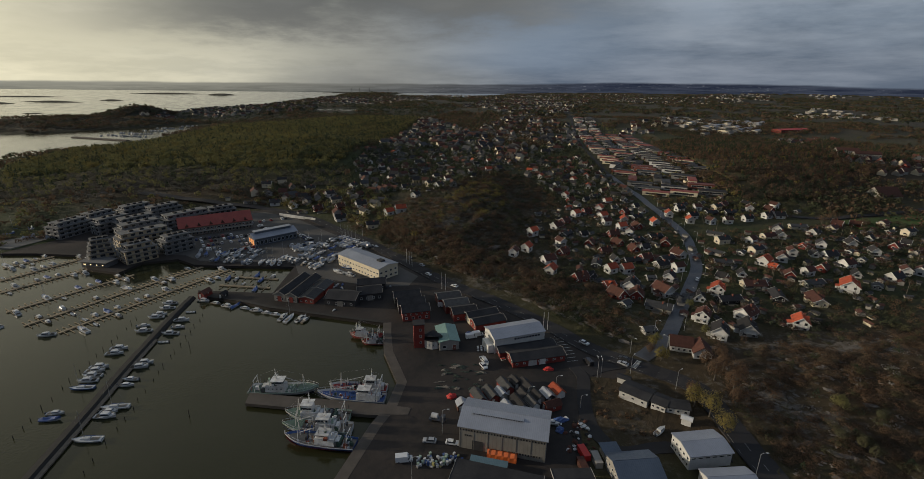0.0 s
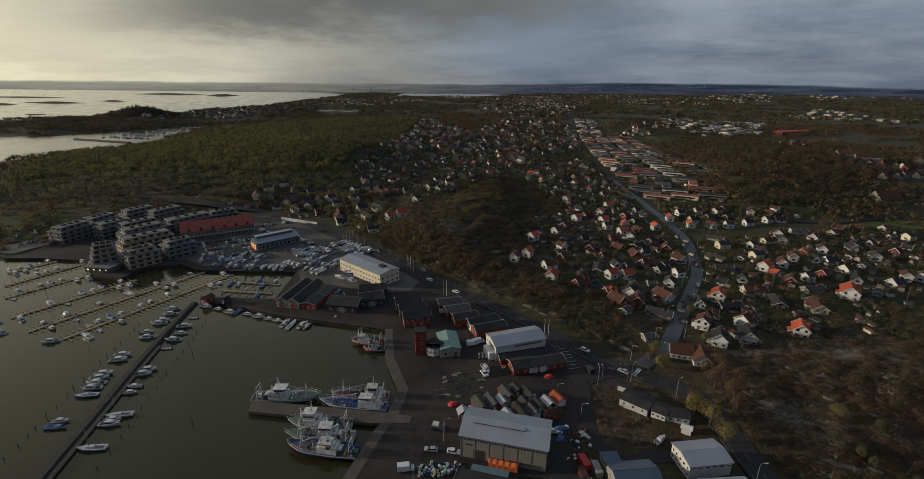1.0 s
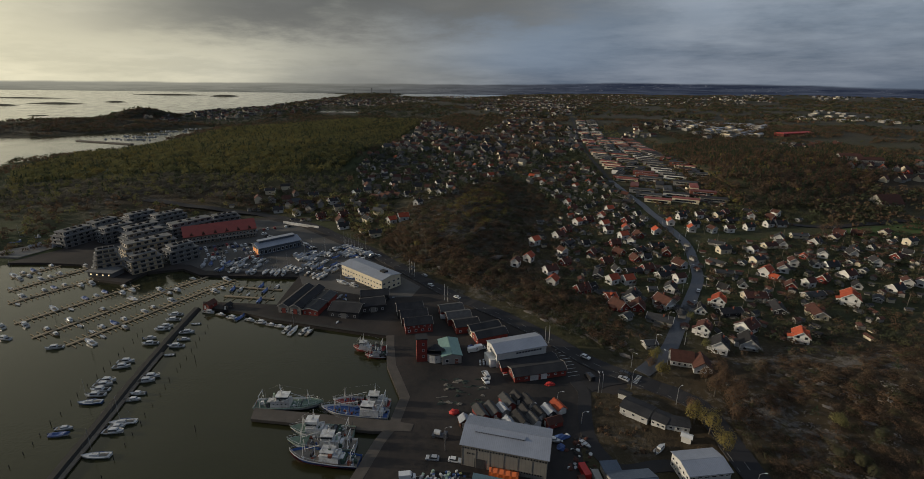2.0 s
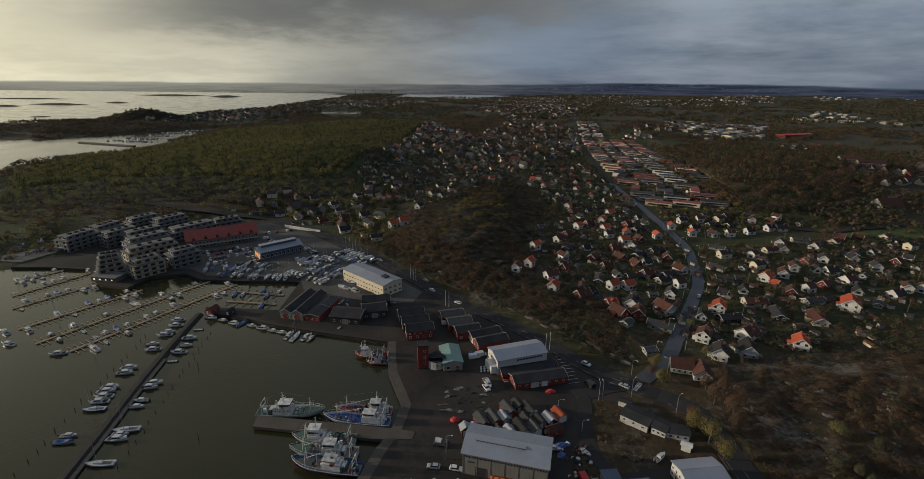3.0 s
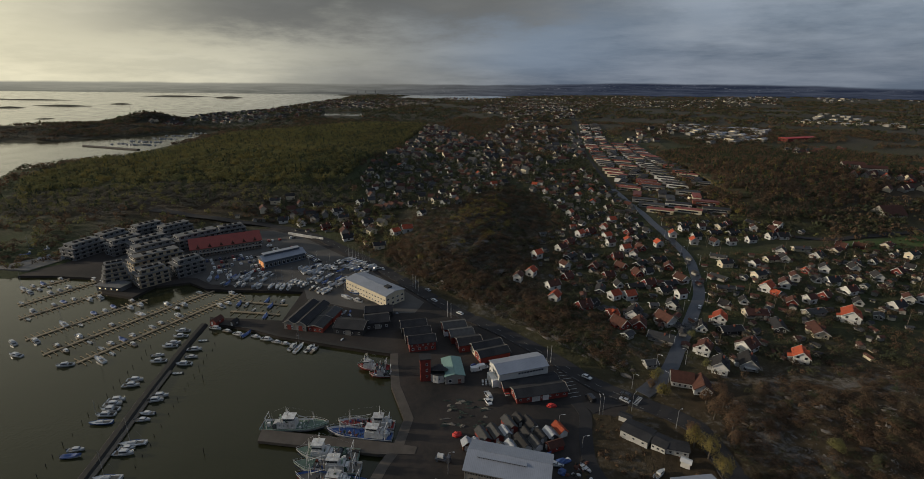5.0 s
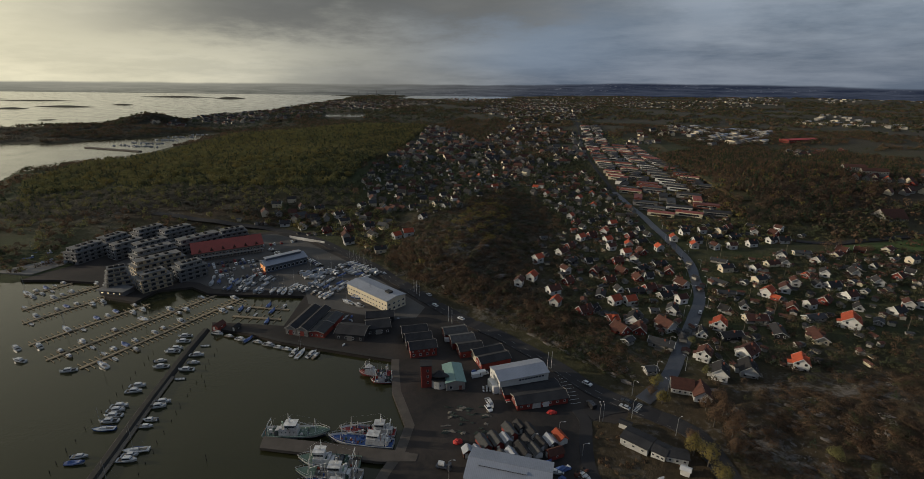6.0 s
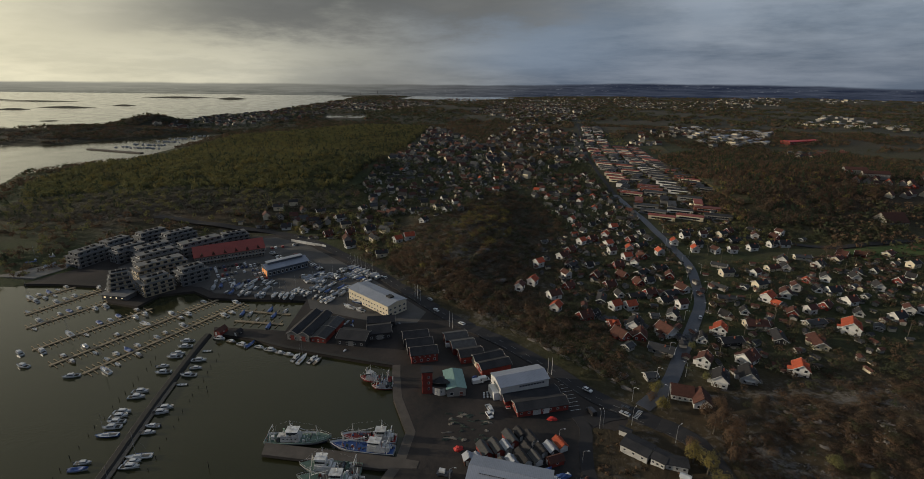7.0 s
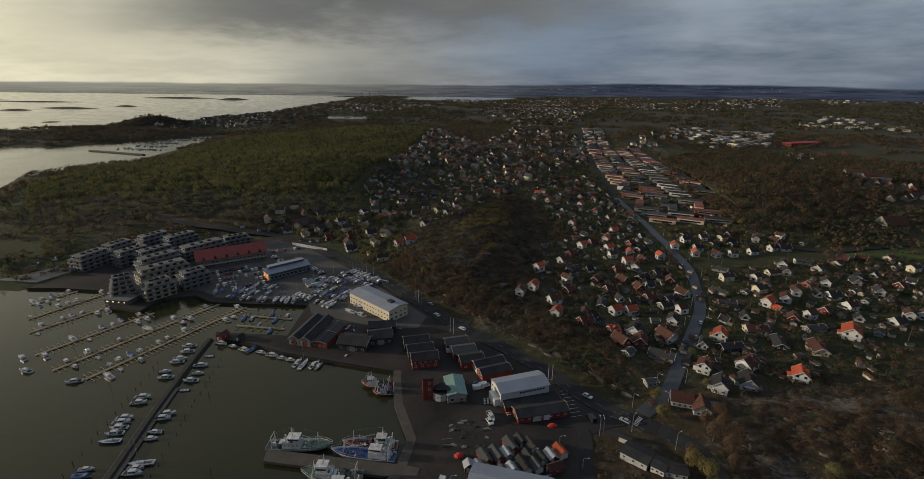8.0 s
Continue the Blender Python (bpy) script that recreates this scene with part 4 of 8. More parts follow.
def lit_pane(name, words, x, y, z, w, h, turn, colour, strength):
    """A window with a lamp on behind it."""
    m = bpy.data.materials.new("lamplit_pane")
    m.use_nodes = True
    bsdf = m.node_tree.nodes["Principled BSDF"]
    bsdf.inputs["Base Color"].default_value = (*colour, 1)
    bsdf.inputs["Emission Color"].default_value = (*colour, 1)
    bsdf.inputs["Emission Strength"].default_value = strength
    bm = bmesh.new()
    box(bm, -w / 2, -0.06, 0, w / 2, 0.04, h)
    ob = part(name, bm, m)
    ob.matrix_basis = pose(x, y, z, 0, 0, turn)
    return tagged(ob, words, "lamp")


t = thing("quayside_restaurant", "low glazed quayside restaurant with lit windows", "building", "", pose(-226, 276.5, 1.6, 0, 0, -8))
bm = bmesh.new()
box(bm, -9, 0, -1, 9, 8, 3.0)
part("wall", bm, DARKRENDER, t)
bm = bmesh.new()
box(bm, -9.8, -1.6, 3.0, 9.8, 8.4, 3.3)
part("roof", bm, SLABTONE, t)
for i in range(4):
    lit_pane("lit_window", "warm lit restaurant window", -232.6 + 4.1 * i, 277.35 - 0.58 * i, 2.4, 0.8 if i else 1.4, 0.7, -8, (1.0, 0.76, 0.42), 1.0)
# the red roofed terrace house with its gallery
t = hall("brick_terrace", "long pale brick building with red tiled roof", (-206, 335.5), (-164, 361.5), 18, 6.8, 12.4, mat("grey_brick", (0.20, 0.155, 0.125), (0.14, 0.11, 0.09), 0.5, 0.85), mat("brick_red_roof", (0.27, 0.058, 0.042), (0.20, 0.046, 0.036), 0.2, 0.8, band=(0, 0.5, 0.3)), rows=[(0.6, 20, 1.5, 2.0), (3.6, 20, 1.5, 1.6)], left=[(0.6, 4, 1.5, 2.0), (3.4, 4, 1.5, 1.6)], over=0.8)
for i in range(6):
    bm = bmesh.new()
    x = 5 + 8 * i
    prism(bm, [(x - 1.4, 6.8), (x + 1.4, 6.8), (x, 9.0)], -0.3, 4.5)
    part("dormer", bm, TILE_BROWN, t)
bm = bmesh.new()
box(bm, -0.6, -2.2, 2.9, 49.6, 0, 3.1)
g = part("gallery", bm, GREYWALL, t)
for i in range(22):
    bm = bmesh.new()
    box(bm, 0.0 + 2.3 * i, -2.1, -1.0, 0.25 + 2.3 * i, -1.85, 2.9)
    part("column", bm, GREYWALL, g)

# ---- houses ----
HOUSES, HOUSE_AT = {}, []
# gable width, length, eave, ridge, wall, roof, words
KINDS = {
    "R0": (4.7, 5.6, 2.3, 4.0, REDWOOD, TILE_RED, "small red boarded cottage with orange tiled roof"),
    "R1": (6.5, 7.7, 4.1, 6.7, WHITE, TILE_RED, "white two-storey house with orange tiled roof"),
    "R2": (7.3, 9.5, 4.3, 7.2, WHITE, TILE_RED, "large white house with orange tiled roof"),
    "R3": (8.6, 11.2, 4.5, 7.7, WHITE, TILE_RED, "very large white house with orange tiled roof"),
    "B1": (6.5, 8.2, 2.7, 5.6, REDWOOD, TILE_BROWN, "red boarded house with brown tiled roof"),
    "B2": (7.3, 9.5, 3.6, 6.5, WHITE, TILE_BROWN, "white house with brown tiled roof"),
    "B3": (6.9, 12.0, 2.5, 4.6, CREAM, TILE_BROWN, "low cream house with brown tiled roof"),
    "D0": (5.2, 6.0, 2.3, 4.9, WHITE, TILE_DARK, "small white cottage with dark steep roof"),
    "D1": (6.5, 8.6, 3.6, 6.3, WHITE, TILE_DARK, "white house with dark tiled roof"),
    "D2": (7.3, 9.9, 3.1, 6.2, WHITE, TILE_DARK, "white house with wide dark tiled roof"),
    "D3": (6.0, 11.9, 2.4, 4.0, BLACKWALL, TILE_DARK, "long dark low house with dark roof"),
    "G0": (4.3, 5.2, 2.2, 3.3, GREYWALL, TILE_GREY, "small grey outbuilding with sheet roof"),
    "G1": (6.9, 9.5, 2.6, 4.8, GREYWALL, TILE_DARK, "pale grey house with dark roof"),
    "G2": (7.3, 12.0, 2.5, 4.2, GREYWALL, TILE_GREY, "grey house with long grey sheet roof"),
    "G3": (5.6, 12.0, 2.3, 3.7, GREYWALL, TILE_GREY, "long low grey house with sheet roof"),
    "W1": (6.0, 7.3, 4.3, 6.5, WHITE, TILE_BROWN, "white two-storey house with brown roof"),
    "W2": (6.9, 10.3, 4.1, 6.2, CREAM, TILE_DARK, "cream two-storey house with dark roof"),
    "W3": (5.6, 13.8, 2.7, 4.2, CREAM, TILE_GREY, "long cream house with low grey roof"),
}


def bargeboard(parent, w, eave, ridge, y, drop, over):
    """The two white boards of one gable, meeting at the ridge, as one part."""
    bm = bmesh.new()
    out = [(-w / 2 - over, eave - drop - 0.10), (0, ridge - 0.10), (w / 2 + over, eave - drop - 0.10), (w / 2 + over, eave - drop + 0.28), (0, ridge + 0.28), (-w / 2 - over, eave - drop + 0.28)]
    a, b = [bm.verts.new((x, y - 0.07, z)) for x, z in out], [bm.verts.new((x, y + 0.07, z)) for x, z in out]
    for q in ((0, 1, 4, 5), (1, 2, 3, 4)):
        bm.faces.new([a[i] for i in q])
        bm.faces.new([b[i] for i in q[::-1]])
    for i in range(6):
        bm.faces.new((a[i], b[i], b[(i + 1) % 6], a[(i + 1) % 6]))
    part("bargeboard", bm, WHITE, parent)


def build_house(kind, plain):
    w, d, eave, ridge, wall, roof, words = KINDS[kind]
    if plain:
        w, d, eave, ridge = w * 0.86, d * 0.84, eave * 0.9, ridge * 0.88
    t = thing("house", words, "house", "houses")
    bm = bmesh.new()
    pts = [(-w / 2, -1.6), (w / 2, -1.6), (w / 2, eave), (0, ridge), (-w / 2, eave)]
    prism(bm, pts, -d / 2, d / 2)
    part("wall", bm, wall, t)
    drop, over = 0.5 * (ridge - eave) / (w / 2), 0.5
    for s in (-1, 1):
        bm = bmesh.new()
        roof_slope(bm, (s * (w / 2 + over), -d / 2 - over, eave - drop), (s * (w / 2 + over), d / 2 + over, eave - drop), (0, d / 2 + over, ridge), (0, -d / 2 - over, ridge), 0.2)
        part("roof", bm, roof, t)
    for y in (-d / 2 - over - 0.08, d / 2 + over + 0.08) if plain < 2 else ():
        bargeboard(t, w, eave, ridge, y, drop, over)
    if d > 6.6 and plain < 2:
        bm = bmesh.new()
        box(bm, 0.5, d * 0.1, ridge - 1.2, 1.2, d * 0.1 + 0.7, ridge + 0.9)
        part("chimney", bm, BRICK, t)
    trim = WHITE if wall is not WHITE else TILE_GREY
    for z in ([0.9, 3.3] if eave > 3.8 else [0.9]):
        if plain and z > 1:
            continue
        for end, face in ((-d / 2 - 0.01, 0),):
            for x in (-w * 0.25, w * 0.25) if not plain else (0,):
                opening(t, "window", x, end, z, 1.2 if not plain else 2.0, 1.25, face, trim)
        for x, face in ((-w / 2 - 0.01, -90), (w / 2 + 0.01, 90)) if plain < 2 else ():
            n = 1 if plain else 2
            for k in range(n):
                opening(t, "window", x, -d / 2 + d * (k + 0.5) / n, z, 1.6, 1.25, face, trim)
    if d > 9.5 and not plain:
        bm = bmesh.new()
        box(bm, w / 2, -d * 0.22, -1.2, w / 2 + 2.6, d * 0.2, 0.35)
        part("terrace", bm, TIMBER, t)
    if not plain and wall is not GREYWALL and wall is not BLACKWALL:
        # a dormer in one slope, a porch under the other, a balcony on the lit gable
        rise = (ridge - eave) / (w / 2)
        bm = bmesh.new()
        x0, z0 = w * 0.40, eave + 0.10 * w * rise
        a = [(x0, -1.2, z0 - 0.3), (x0, 1.2, z0 - 0.3), (x0, 1.2, z0 + 1.0), (x0, 0, z0 + 1.9), (x0, -1.2, z0 + 1.0)]
        va, vb = [bm.verts.new(p) for p in a], [bm.verts.new((w * 0.02, p[1], p[2])) for p in a]
        bm.faces.new(va), bm.faces.new(vb[::-1])
        for i in range(5):
            bm.faces.new((va[i], va[(i + 1) % 5], vb[(i + 1) % 5], vb[i]))
        dormer = part("dormer", bm, wall, t)
        for s in (-1, 1):
            bm = bmesh.new()
            roof_slope(bm, (x0 + 0.3, s * 1.5, z0 + 0.8), (0, s * 1.5, z0 + 0.8), (0, 0, z0 + 1.92), (x0 + 0.3, 0, z0 + 1.92), 0.12)
            part("dormer_roof", bm, roof, dormer)
        opening(dormer, "window", x0 + 0.01, 0, z0 + 0.05, 1.1, 0.9, 90, trim)
        bm = bmesh.new()
        box(bm, -w / 2 - 1.8, -1.6, -1.2, -w / 2, 1.4, 2.3)
        porch = part("porch", bm, wall, t)
        bm = bmesh.new()
        roof_slope(bm, (-w / 2 - 2.2, -1.9, 2.25), (-w / 2 - 2.2, 1.7, 2.25), (-w / 2, 1.7, 2.75), (-w / 2, -1.9, 2.75), 0.14)
        part("porch_roof", bm, roof, porch)
        if eave > 3.0:
            bm = bmesh.new()
            box(bm, -w * 0.3, -d / 2 - 1.3, 2.3, w * 0.3, -d / 2, 2.45)
            rails(bm, [(-w * 0.3, -d / 2, 3.3), (-w * 0.3, -d / 2 - 1.25, 3.3), (w * 0.3, -d / 2 - 1.25, 3.3), (w * 0.3, -d / 2, 3.3)], 0.06)
            for k in range(5):
                rod(bm, (-w * 0.3 + k * w * 0.15, -d / 2 - 1.25, 2.4), (-w * 0.3 + k * w * 0.15, -d / 2 - 1.25, 3.3), 0.05, sides=4)
            part("balcony", bm, WHITE, t)
    return t


def house(kind, x, y, turn):
    """turn: the ridge's direction."""
    # darker house kinds stand in for cloud shade over this quarter
    if 60 < x < 172 and 222 < y < 470 and kind in ("W1", "D1", "D2", "W2", "G1") and (int(x * 7) + int(y)) % 5 < 3:
        kind = ("D3", "B1", "D3", "G0", "D0")[int(x + y) % 5]
    z = ground_z(x, y)
    m = pose(x, y, z, 0, 0, turn - 90)
    key = (kind, 0 if y < 262 and x > 0 else 1 if y < 480 else 2)
    if key in HOUSES:
        copy_thing(HOUSES[key], m)
    else:
        HOUSES[key] = build_house(*key)
        HOUSES[key].matrix_basis = m
    HOUSE_AT.append((x, y))


house("D1", 117.7, 195.8, 62)
house("W1", 117.9, 211.9, 55)
house("D2", 132.7, 199.3, 68)
house("R1", 161.3, 205.5, 62)
house("B2", 141.7, 216.1, 35)
house("R1", 141.7, 244.5, 60)
house("D2", 171.3, 238.9, 72)
house("B3", 188.8, 233.4, 75)
house("R3", 218.5, 249.3, 55)
house("G0", 236.2, 251.4, 50)
house("D0", 127.5, 235.8, 70)
house("D3", 142.3, 233.9, 10)
house("B3", 166.7, 253.2, 0)
house("D1", 169.4, 270.1, 72)
house("G3", 167.2, 287.9, -10)
house("R2", 193.5, 287.5, 40)
house("R0", 195.7, 281.4, 120)
house("B2", 209.1, 294.4, 60)
house("W1", 221.4, 303.7, 70)
house("W2", 200.0, 307.8, 20)
house("G0", 187.8, 303.9, 40)
house("W2", 186.9, 327.4, 10)
house("W1", 208.4, 328.1, 30)
house("B3", 227.4, 339.5, 15)
house("D1", 236.8, 339.8, 72)
house("W3", 262.5, 359.8, -5)
house("R0", 238.6, 318.6, 50)
house("D1", 254.0, 321.5, 60)
house("D0", 235.1, 301.7, 80)
house("D2", 243.9, 299.7, 10)
house("D1", 275.0, 322.1, 75)
house("D1", 280.2, 307.5, 70)
house("D0", 237.8, 268.9, 65)
house("B2", 244.2, 284.6, 20)
house("B1", 197.3, 267.9, 60)
house("W1", 210.7, 272.0, 20)
house("G3", 202.2, 255.6, 15)
house("D2", 258.6, 265.7, 20)
house("W1", 271.8, 273.4, 60)
house("W1", 281.4, 273.7, 40)
house("W2", 339.4, 348.4, 20)
house("G0", 329.5, 352.6, 10)
house("G2", 101.0, 223.2, -30)
house("B2", 110.4, 242.3, 115)
house("B1", 83.1, 235.6, 120)
house("R0", 83.1, 249.7, 20)
house("D2", 95.5, 250.0, 60)
house("R1", 91.0, 273.0, 30)
house("R1", 100.4, 273.2, 20)
house("G1", 109.2, 288.6, 10)
house("G1", 125.4, 281.7, 20)
house("D2", 111.5, 262.3, 0)
house("B2", 143.4, 299.3, 110)
house("W1", 133.3, 275.9, 20)
house("W2", 126.4, 313.0, 15)
house("D1", 125.6, 327.0, 40)
house("D1", 98.8, 290.5, 100)
house("R1", 53.1, 266.4, 60)
house("D1", 68.7, 257.8, 30)
house("R1", 43.5, 303.6, 60)
house("R1", 51.7, 334.4, 40)
house("W1", 33.8, 294.2, 70)
house("R1", 131.7, 375.3, 80)
house("R1", 123.4, 355.4, 20)
house("R1", 153.0, 365.9, 90)
house("R1", 175.4, 393.0, 80)
house("R1", 185.4, 375.4, 80)
house("R1", 135.4, 434.7, 20)
house("R1", 120.6, 408.5, 60)
house("R1", 117.2, 385.4, 30)
house("R1", 95.7, 390.2, 40)
house("R0", 94.3, 411.6, 10)
house("W2", 226.3, 414.4, 30)
house("W1", 254.0, 411.3, 70)
house("D1", 256.9, 390.2, 20)
house("D2", 267.1, 390.6, 0)
house("R2", -50.4, 385.1, 20)
house("R1", -59.9, 382.9, 40)
house("D2", -100.4, 383.3, 30)
house("W2", -182.4, 481.8, 20)
house("W2", -192.6, 467.7, 10)
house("W1", -93.2, 556.5, 60)
house("D1", -108.6, 474.1, 60)
house("D1", -124.2, 442.9, 40)
house("D1", -21.7, 454.4, 50)
house("D1", -42.1, 427.8, 60)
house("D2", -54.3, 465.8, 20)
house("D0", 75.1, 261.5, 40)
house("D1", 85.0, 282.8, 70)
house("G1", 96.5, 305.0, 20)
house("D1", 90.2, 320.8, 60)
house("W1", 90.4, 339.3, 20)
house("D1", 112.3, 339.0, 10)
house("W1", 125.8, 343.3, 60)
house("D1", 77.1, 337.9, 50)
house("B1", 67.7, 301.9, 40)
house("B1", 119.2, 292.1, 20)
house("D1", 117.4, 309.1, 100)
house("D1", 122.3, 262.6, 60)
house("B1", 144.0, 322.3, 70)
house("D1", 141.6, 335.6, 20)
house("W1", 132.7, 292.4, 30)
house("D1", 94.4, 237.3, 70)
house("G0", 83.4, 222.9, 40)
house("G0", 86.4, 198.5, 10)
HOUSE_RNG = random.Random(12)
ROADS = np.array([(c.x, c.y) for pts in (MAIN_ROAD, HILL_ROAD) for c in smooth_line(pts, 6.0)])


def more_houses(poly, n, gap, base_turn, kinds, rng=HOUSE_RNG):
    """Fills a quarter with houses a plot apart; returns those placed."""
    poly = np.array(poly, float)
    lo, hi, put = poly.min(0), poly.max(0), 0
    for _ in range(n * 14):
        if put >= n:
            break
        x, y = rng.uniform(lo[0], hi[0]), rng.uniform(lo[1], hi[1])
        if signed(poly, np.array([x]), np.array([y]))[0] > 0 or np.min(np.hypot(ROADS[:, 0] - x, ROADS[:, 1] - y)) < 10:
            continue
        if min(math.hypot(x - a, y - b) for a, b in HOUSE_AT) < gap:
            continue
        house(rng.choice(kinds), round(x, 1), round(y, 1), base_turn + rng.choice((0, 0, 90)) + rng.uniform(-15, 15))
        put += 1


# mostly dark walls in this first quarter, again in place of cloud shade
more_houses([(38, 339), (106, 479), (155, 481), (162, 343), (117, 238), (88, 237), (61, 261)], 21, 13.5, 25, ["D3", "D3", "B1", "B1", "G1", "W1", "D0", "B2", "G0", "D0", "B1", "D3"])
more_houses([(180, 344), (349, 381), (300, 280), (198, 240), (141, 254)], 19, 14, 40, ["D1", "D0", "D3", "B1", "G0", "B3", "D2", "G3", "B1"])
more_houses([(-98, 426), (-132, 552), (-120, 740), (40, 740), (50, 600), (-12, 441), (-60, 463)], 50, 15, 30, ["D1", "W1", "D2", "W2", "G1", "D0", "G2", "R1"])
more_houses([(114, 700), (175, 700), (174, 452), (91, 405), (75, 568)], 28, 15, 60, ["R1", "D1", "W1", "D0", "B1", "B2", "D3", "R0"])
more_houses([(-220, 430), (-110, 400), (-90, 345), (-60, 345), (-70, 420), (-150, 470)], 14, 17, 25, ["D1", "W2", "D2", "B1", "G1"])
more_houses([(500, 650), (600, 690), (640, 640), (545, 560), (480, 590)], 22, 15, 15, ["R1", "B1", "R0", "B3"])

more_houses([(182, 372), (225, 372), (300, 392), (292, 420), (250, 436), (205, 440), (182, 420)], 16, 14, 20, ["D1", "R1", "W1", "B1", "D0", "G0", "D3"])

# ---- terrace rows and works beyond the crossing ----
FACADE = mat("weathered_facade", (0.17, 0.165, 0.155), (0.125, 0.12, 0.113), 0.2, 0.85, rand=0.3)
STRIP = smooth_line(HILL_ROAD[8:], 22.0)
ROW_MATS = [(BRICK, mat("red_flat_roof", (0.15, 0.045, 0.036), (0.10, 0.035, 0.028), 0.1, 0.85)), (FACADE, TILE_GREY), (FACADE, FELT), (FACADE, TILE_DARK), (BRICK, TILE_GREY), (WHITE, TILE_DARK), (CREAM, mat("red_sheet_roof", (0.24, 0.06, 0.042), (0.17, 0.045, 0.034), 0.1, 0.8))]
ROW_PROTO = []
for wall, roof in ROW_MATS:
    t = thing("terrace_row", "long low terrace row with shallow roof", "building", "terrace rows")
    bm = bmesh.new()
    box(bm, -12.5, -4.0, -1.5, 12.5, 4.0, 3.9)
    part("wall", bm, wall, t)
    bm = bmesh.new()
    box(bm, -13.0, -4.5, 3.9, 13.0, 4.5, 4.2)
    box(bm, -10, -1.0, 4.2, -7, 1.4, 5.0)
    part("roof", bm, roof, t)
    opening(t, "window", 0, -4.01, 0.9, 19.0, 1.9)
    ROW_PROTO.append(t)
USED = set()
RNG = random.Random(5)
count = 0
for i, (c, s) in enumerate(sides_of(STRIP)):
    if c.y < 440 or c.y > 1400:
        continue
    for k in range(4):
        off = 19 + 28 * k
        if (k > 1 and c.y > 1080) or (k == 3 and c.y < 560):
            continue
        x, y = c.x + s.x * off, c.y + s.y * off
        which = RNG.choice((0, 1, 1, 2, 3, 4, 5, 5, 6, 6))
        m = pose(x, y, ground_z(x, y), 0, 0, math.degrees(math.atan2(s.y, s.x)) - 22 + RNG.uniform(-5, 5) + (90 if RNG.random() < 0.25 else 0))
        if which in USED:
            copy_thing(ROW_PROTO[which], m)
        else:
            USED.add(which)
            ROW_PROTO[which].matrix_basis = m
        HOUSE_AT.append((x, y))
        HOUSE_AT.append((x + s.x * 9, y + s.y * 9))
        HOUSE_AT.append((x - s.x * 9, y - s.y * 9))


def town(name, label, polys, rng, size=(7, 11), low=False, sheds=False):
    """Houses too far and too many to count: one mesh of walls and pitched roofs."""
    verts, faces, mats = [], [], []
    for poly, n in polys:
        poly = np.array(poly, float)
        lo, hi = poly.min(0), poly.max(0)
        X, Y = rng.uniform(lo[0], hi[0], n * 3), rng.uniform(lo[1], hi[1], n * 3)
        ok = (signed(poly, X, Y) < 0) & (signed(WATER, X, Y) > 12)
        X, Y = X[ok], Y[ok]
        if not low:
            near = np.array(HOUSE_AT)
            ok = np.array([np.min(np.hypot(near[:, 0] - x, near[:, 1] - y)) > 11 for x, y in zip(X, Y)], bool)
            X, Y = X[ok], Y[ok]
        X, Y = X[:n], Y[:n]
        Z = land_height(X, Y)
        for x, y, z in zip(X, Y, Z):
            w, d = rng.uniform(*size) / 2, rng.uniform(size[0] * 1.2, size[1] * 1.3) / 2
            e = rng.uniform(1.0, 2.4) if low else rng.uniform(2.3, 4.2) if size[1] < 8 else rng.uniform(3.5, 6.5)
            r, a = e + w * (0.12 if sheds else 0.3 if low else 0.8), rng.normal(-0.95, 0.06) if sheds else rng.uniform(0, math.pi)
            c, s = math.cos(a), math.sin(a)
            b = len(verts)
            pts = [(-w, -d, -2), (w, -d, -2), (w, d, -2), (-w, d, -2), (-w, -d, e), (w, -d, e), (w, d, e), (-w, d, e), (0, -d, r), (0, d, r)]
            verts += [(x + c * u - s * v, y + s * u + c * v, z + q) for u, v, q in pts]
            faces += [(b, b + 1, b + 5, b + 8, b + 4), (b + 2, b + 3, b + 7, b + 9, b + 6), (b + 1, b + 2, b + 6, b + 5), (b + 3, b, b + 4, b + 7)]
            k = int(rng.choice((0, 0, 0, 0, 1)))
            mats += [k, k, k, k]
            o = len(verts)
            ov = [(-w - .5, -d - .5, e - .3), (0, -d - .5, r + .2), (0, d + .5, r + .2), (-w - .5, d + .5, e - .3), (w + .5, -d - .5, e - .3), (w + .5, d + .5, e - .3)]
            verts += [(x + c * u - s * v, y + s * u + c * v, z + q) for u, v, q in ov]
            faces += [(o, o + 1, o + 2, o + 3), (o + 1, o + 4, o + 5, o + 2)]
            q = int(rng.choice((4, 5, 5, 0))) if sheds else int(rng.choice((2, 2, 3, 3, 4)))
            mats += [q, q]
    me = bpy.data.meshes.new(name)
    me.from_pydata(verts, [], faces)
    for m in (GREYWALL, CREAM, TILE_BROWN, TILE_DARK, TILE_GREY, METAL_ROOF):
        me.materials.append(m)
    me.polygons.foreach_set("material_index", mats)
    return tagged(new(name, me), label, "houses", kind="stuff")


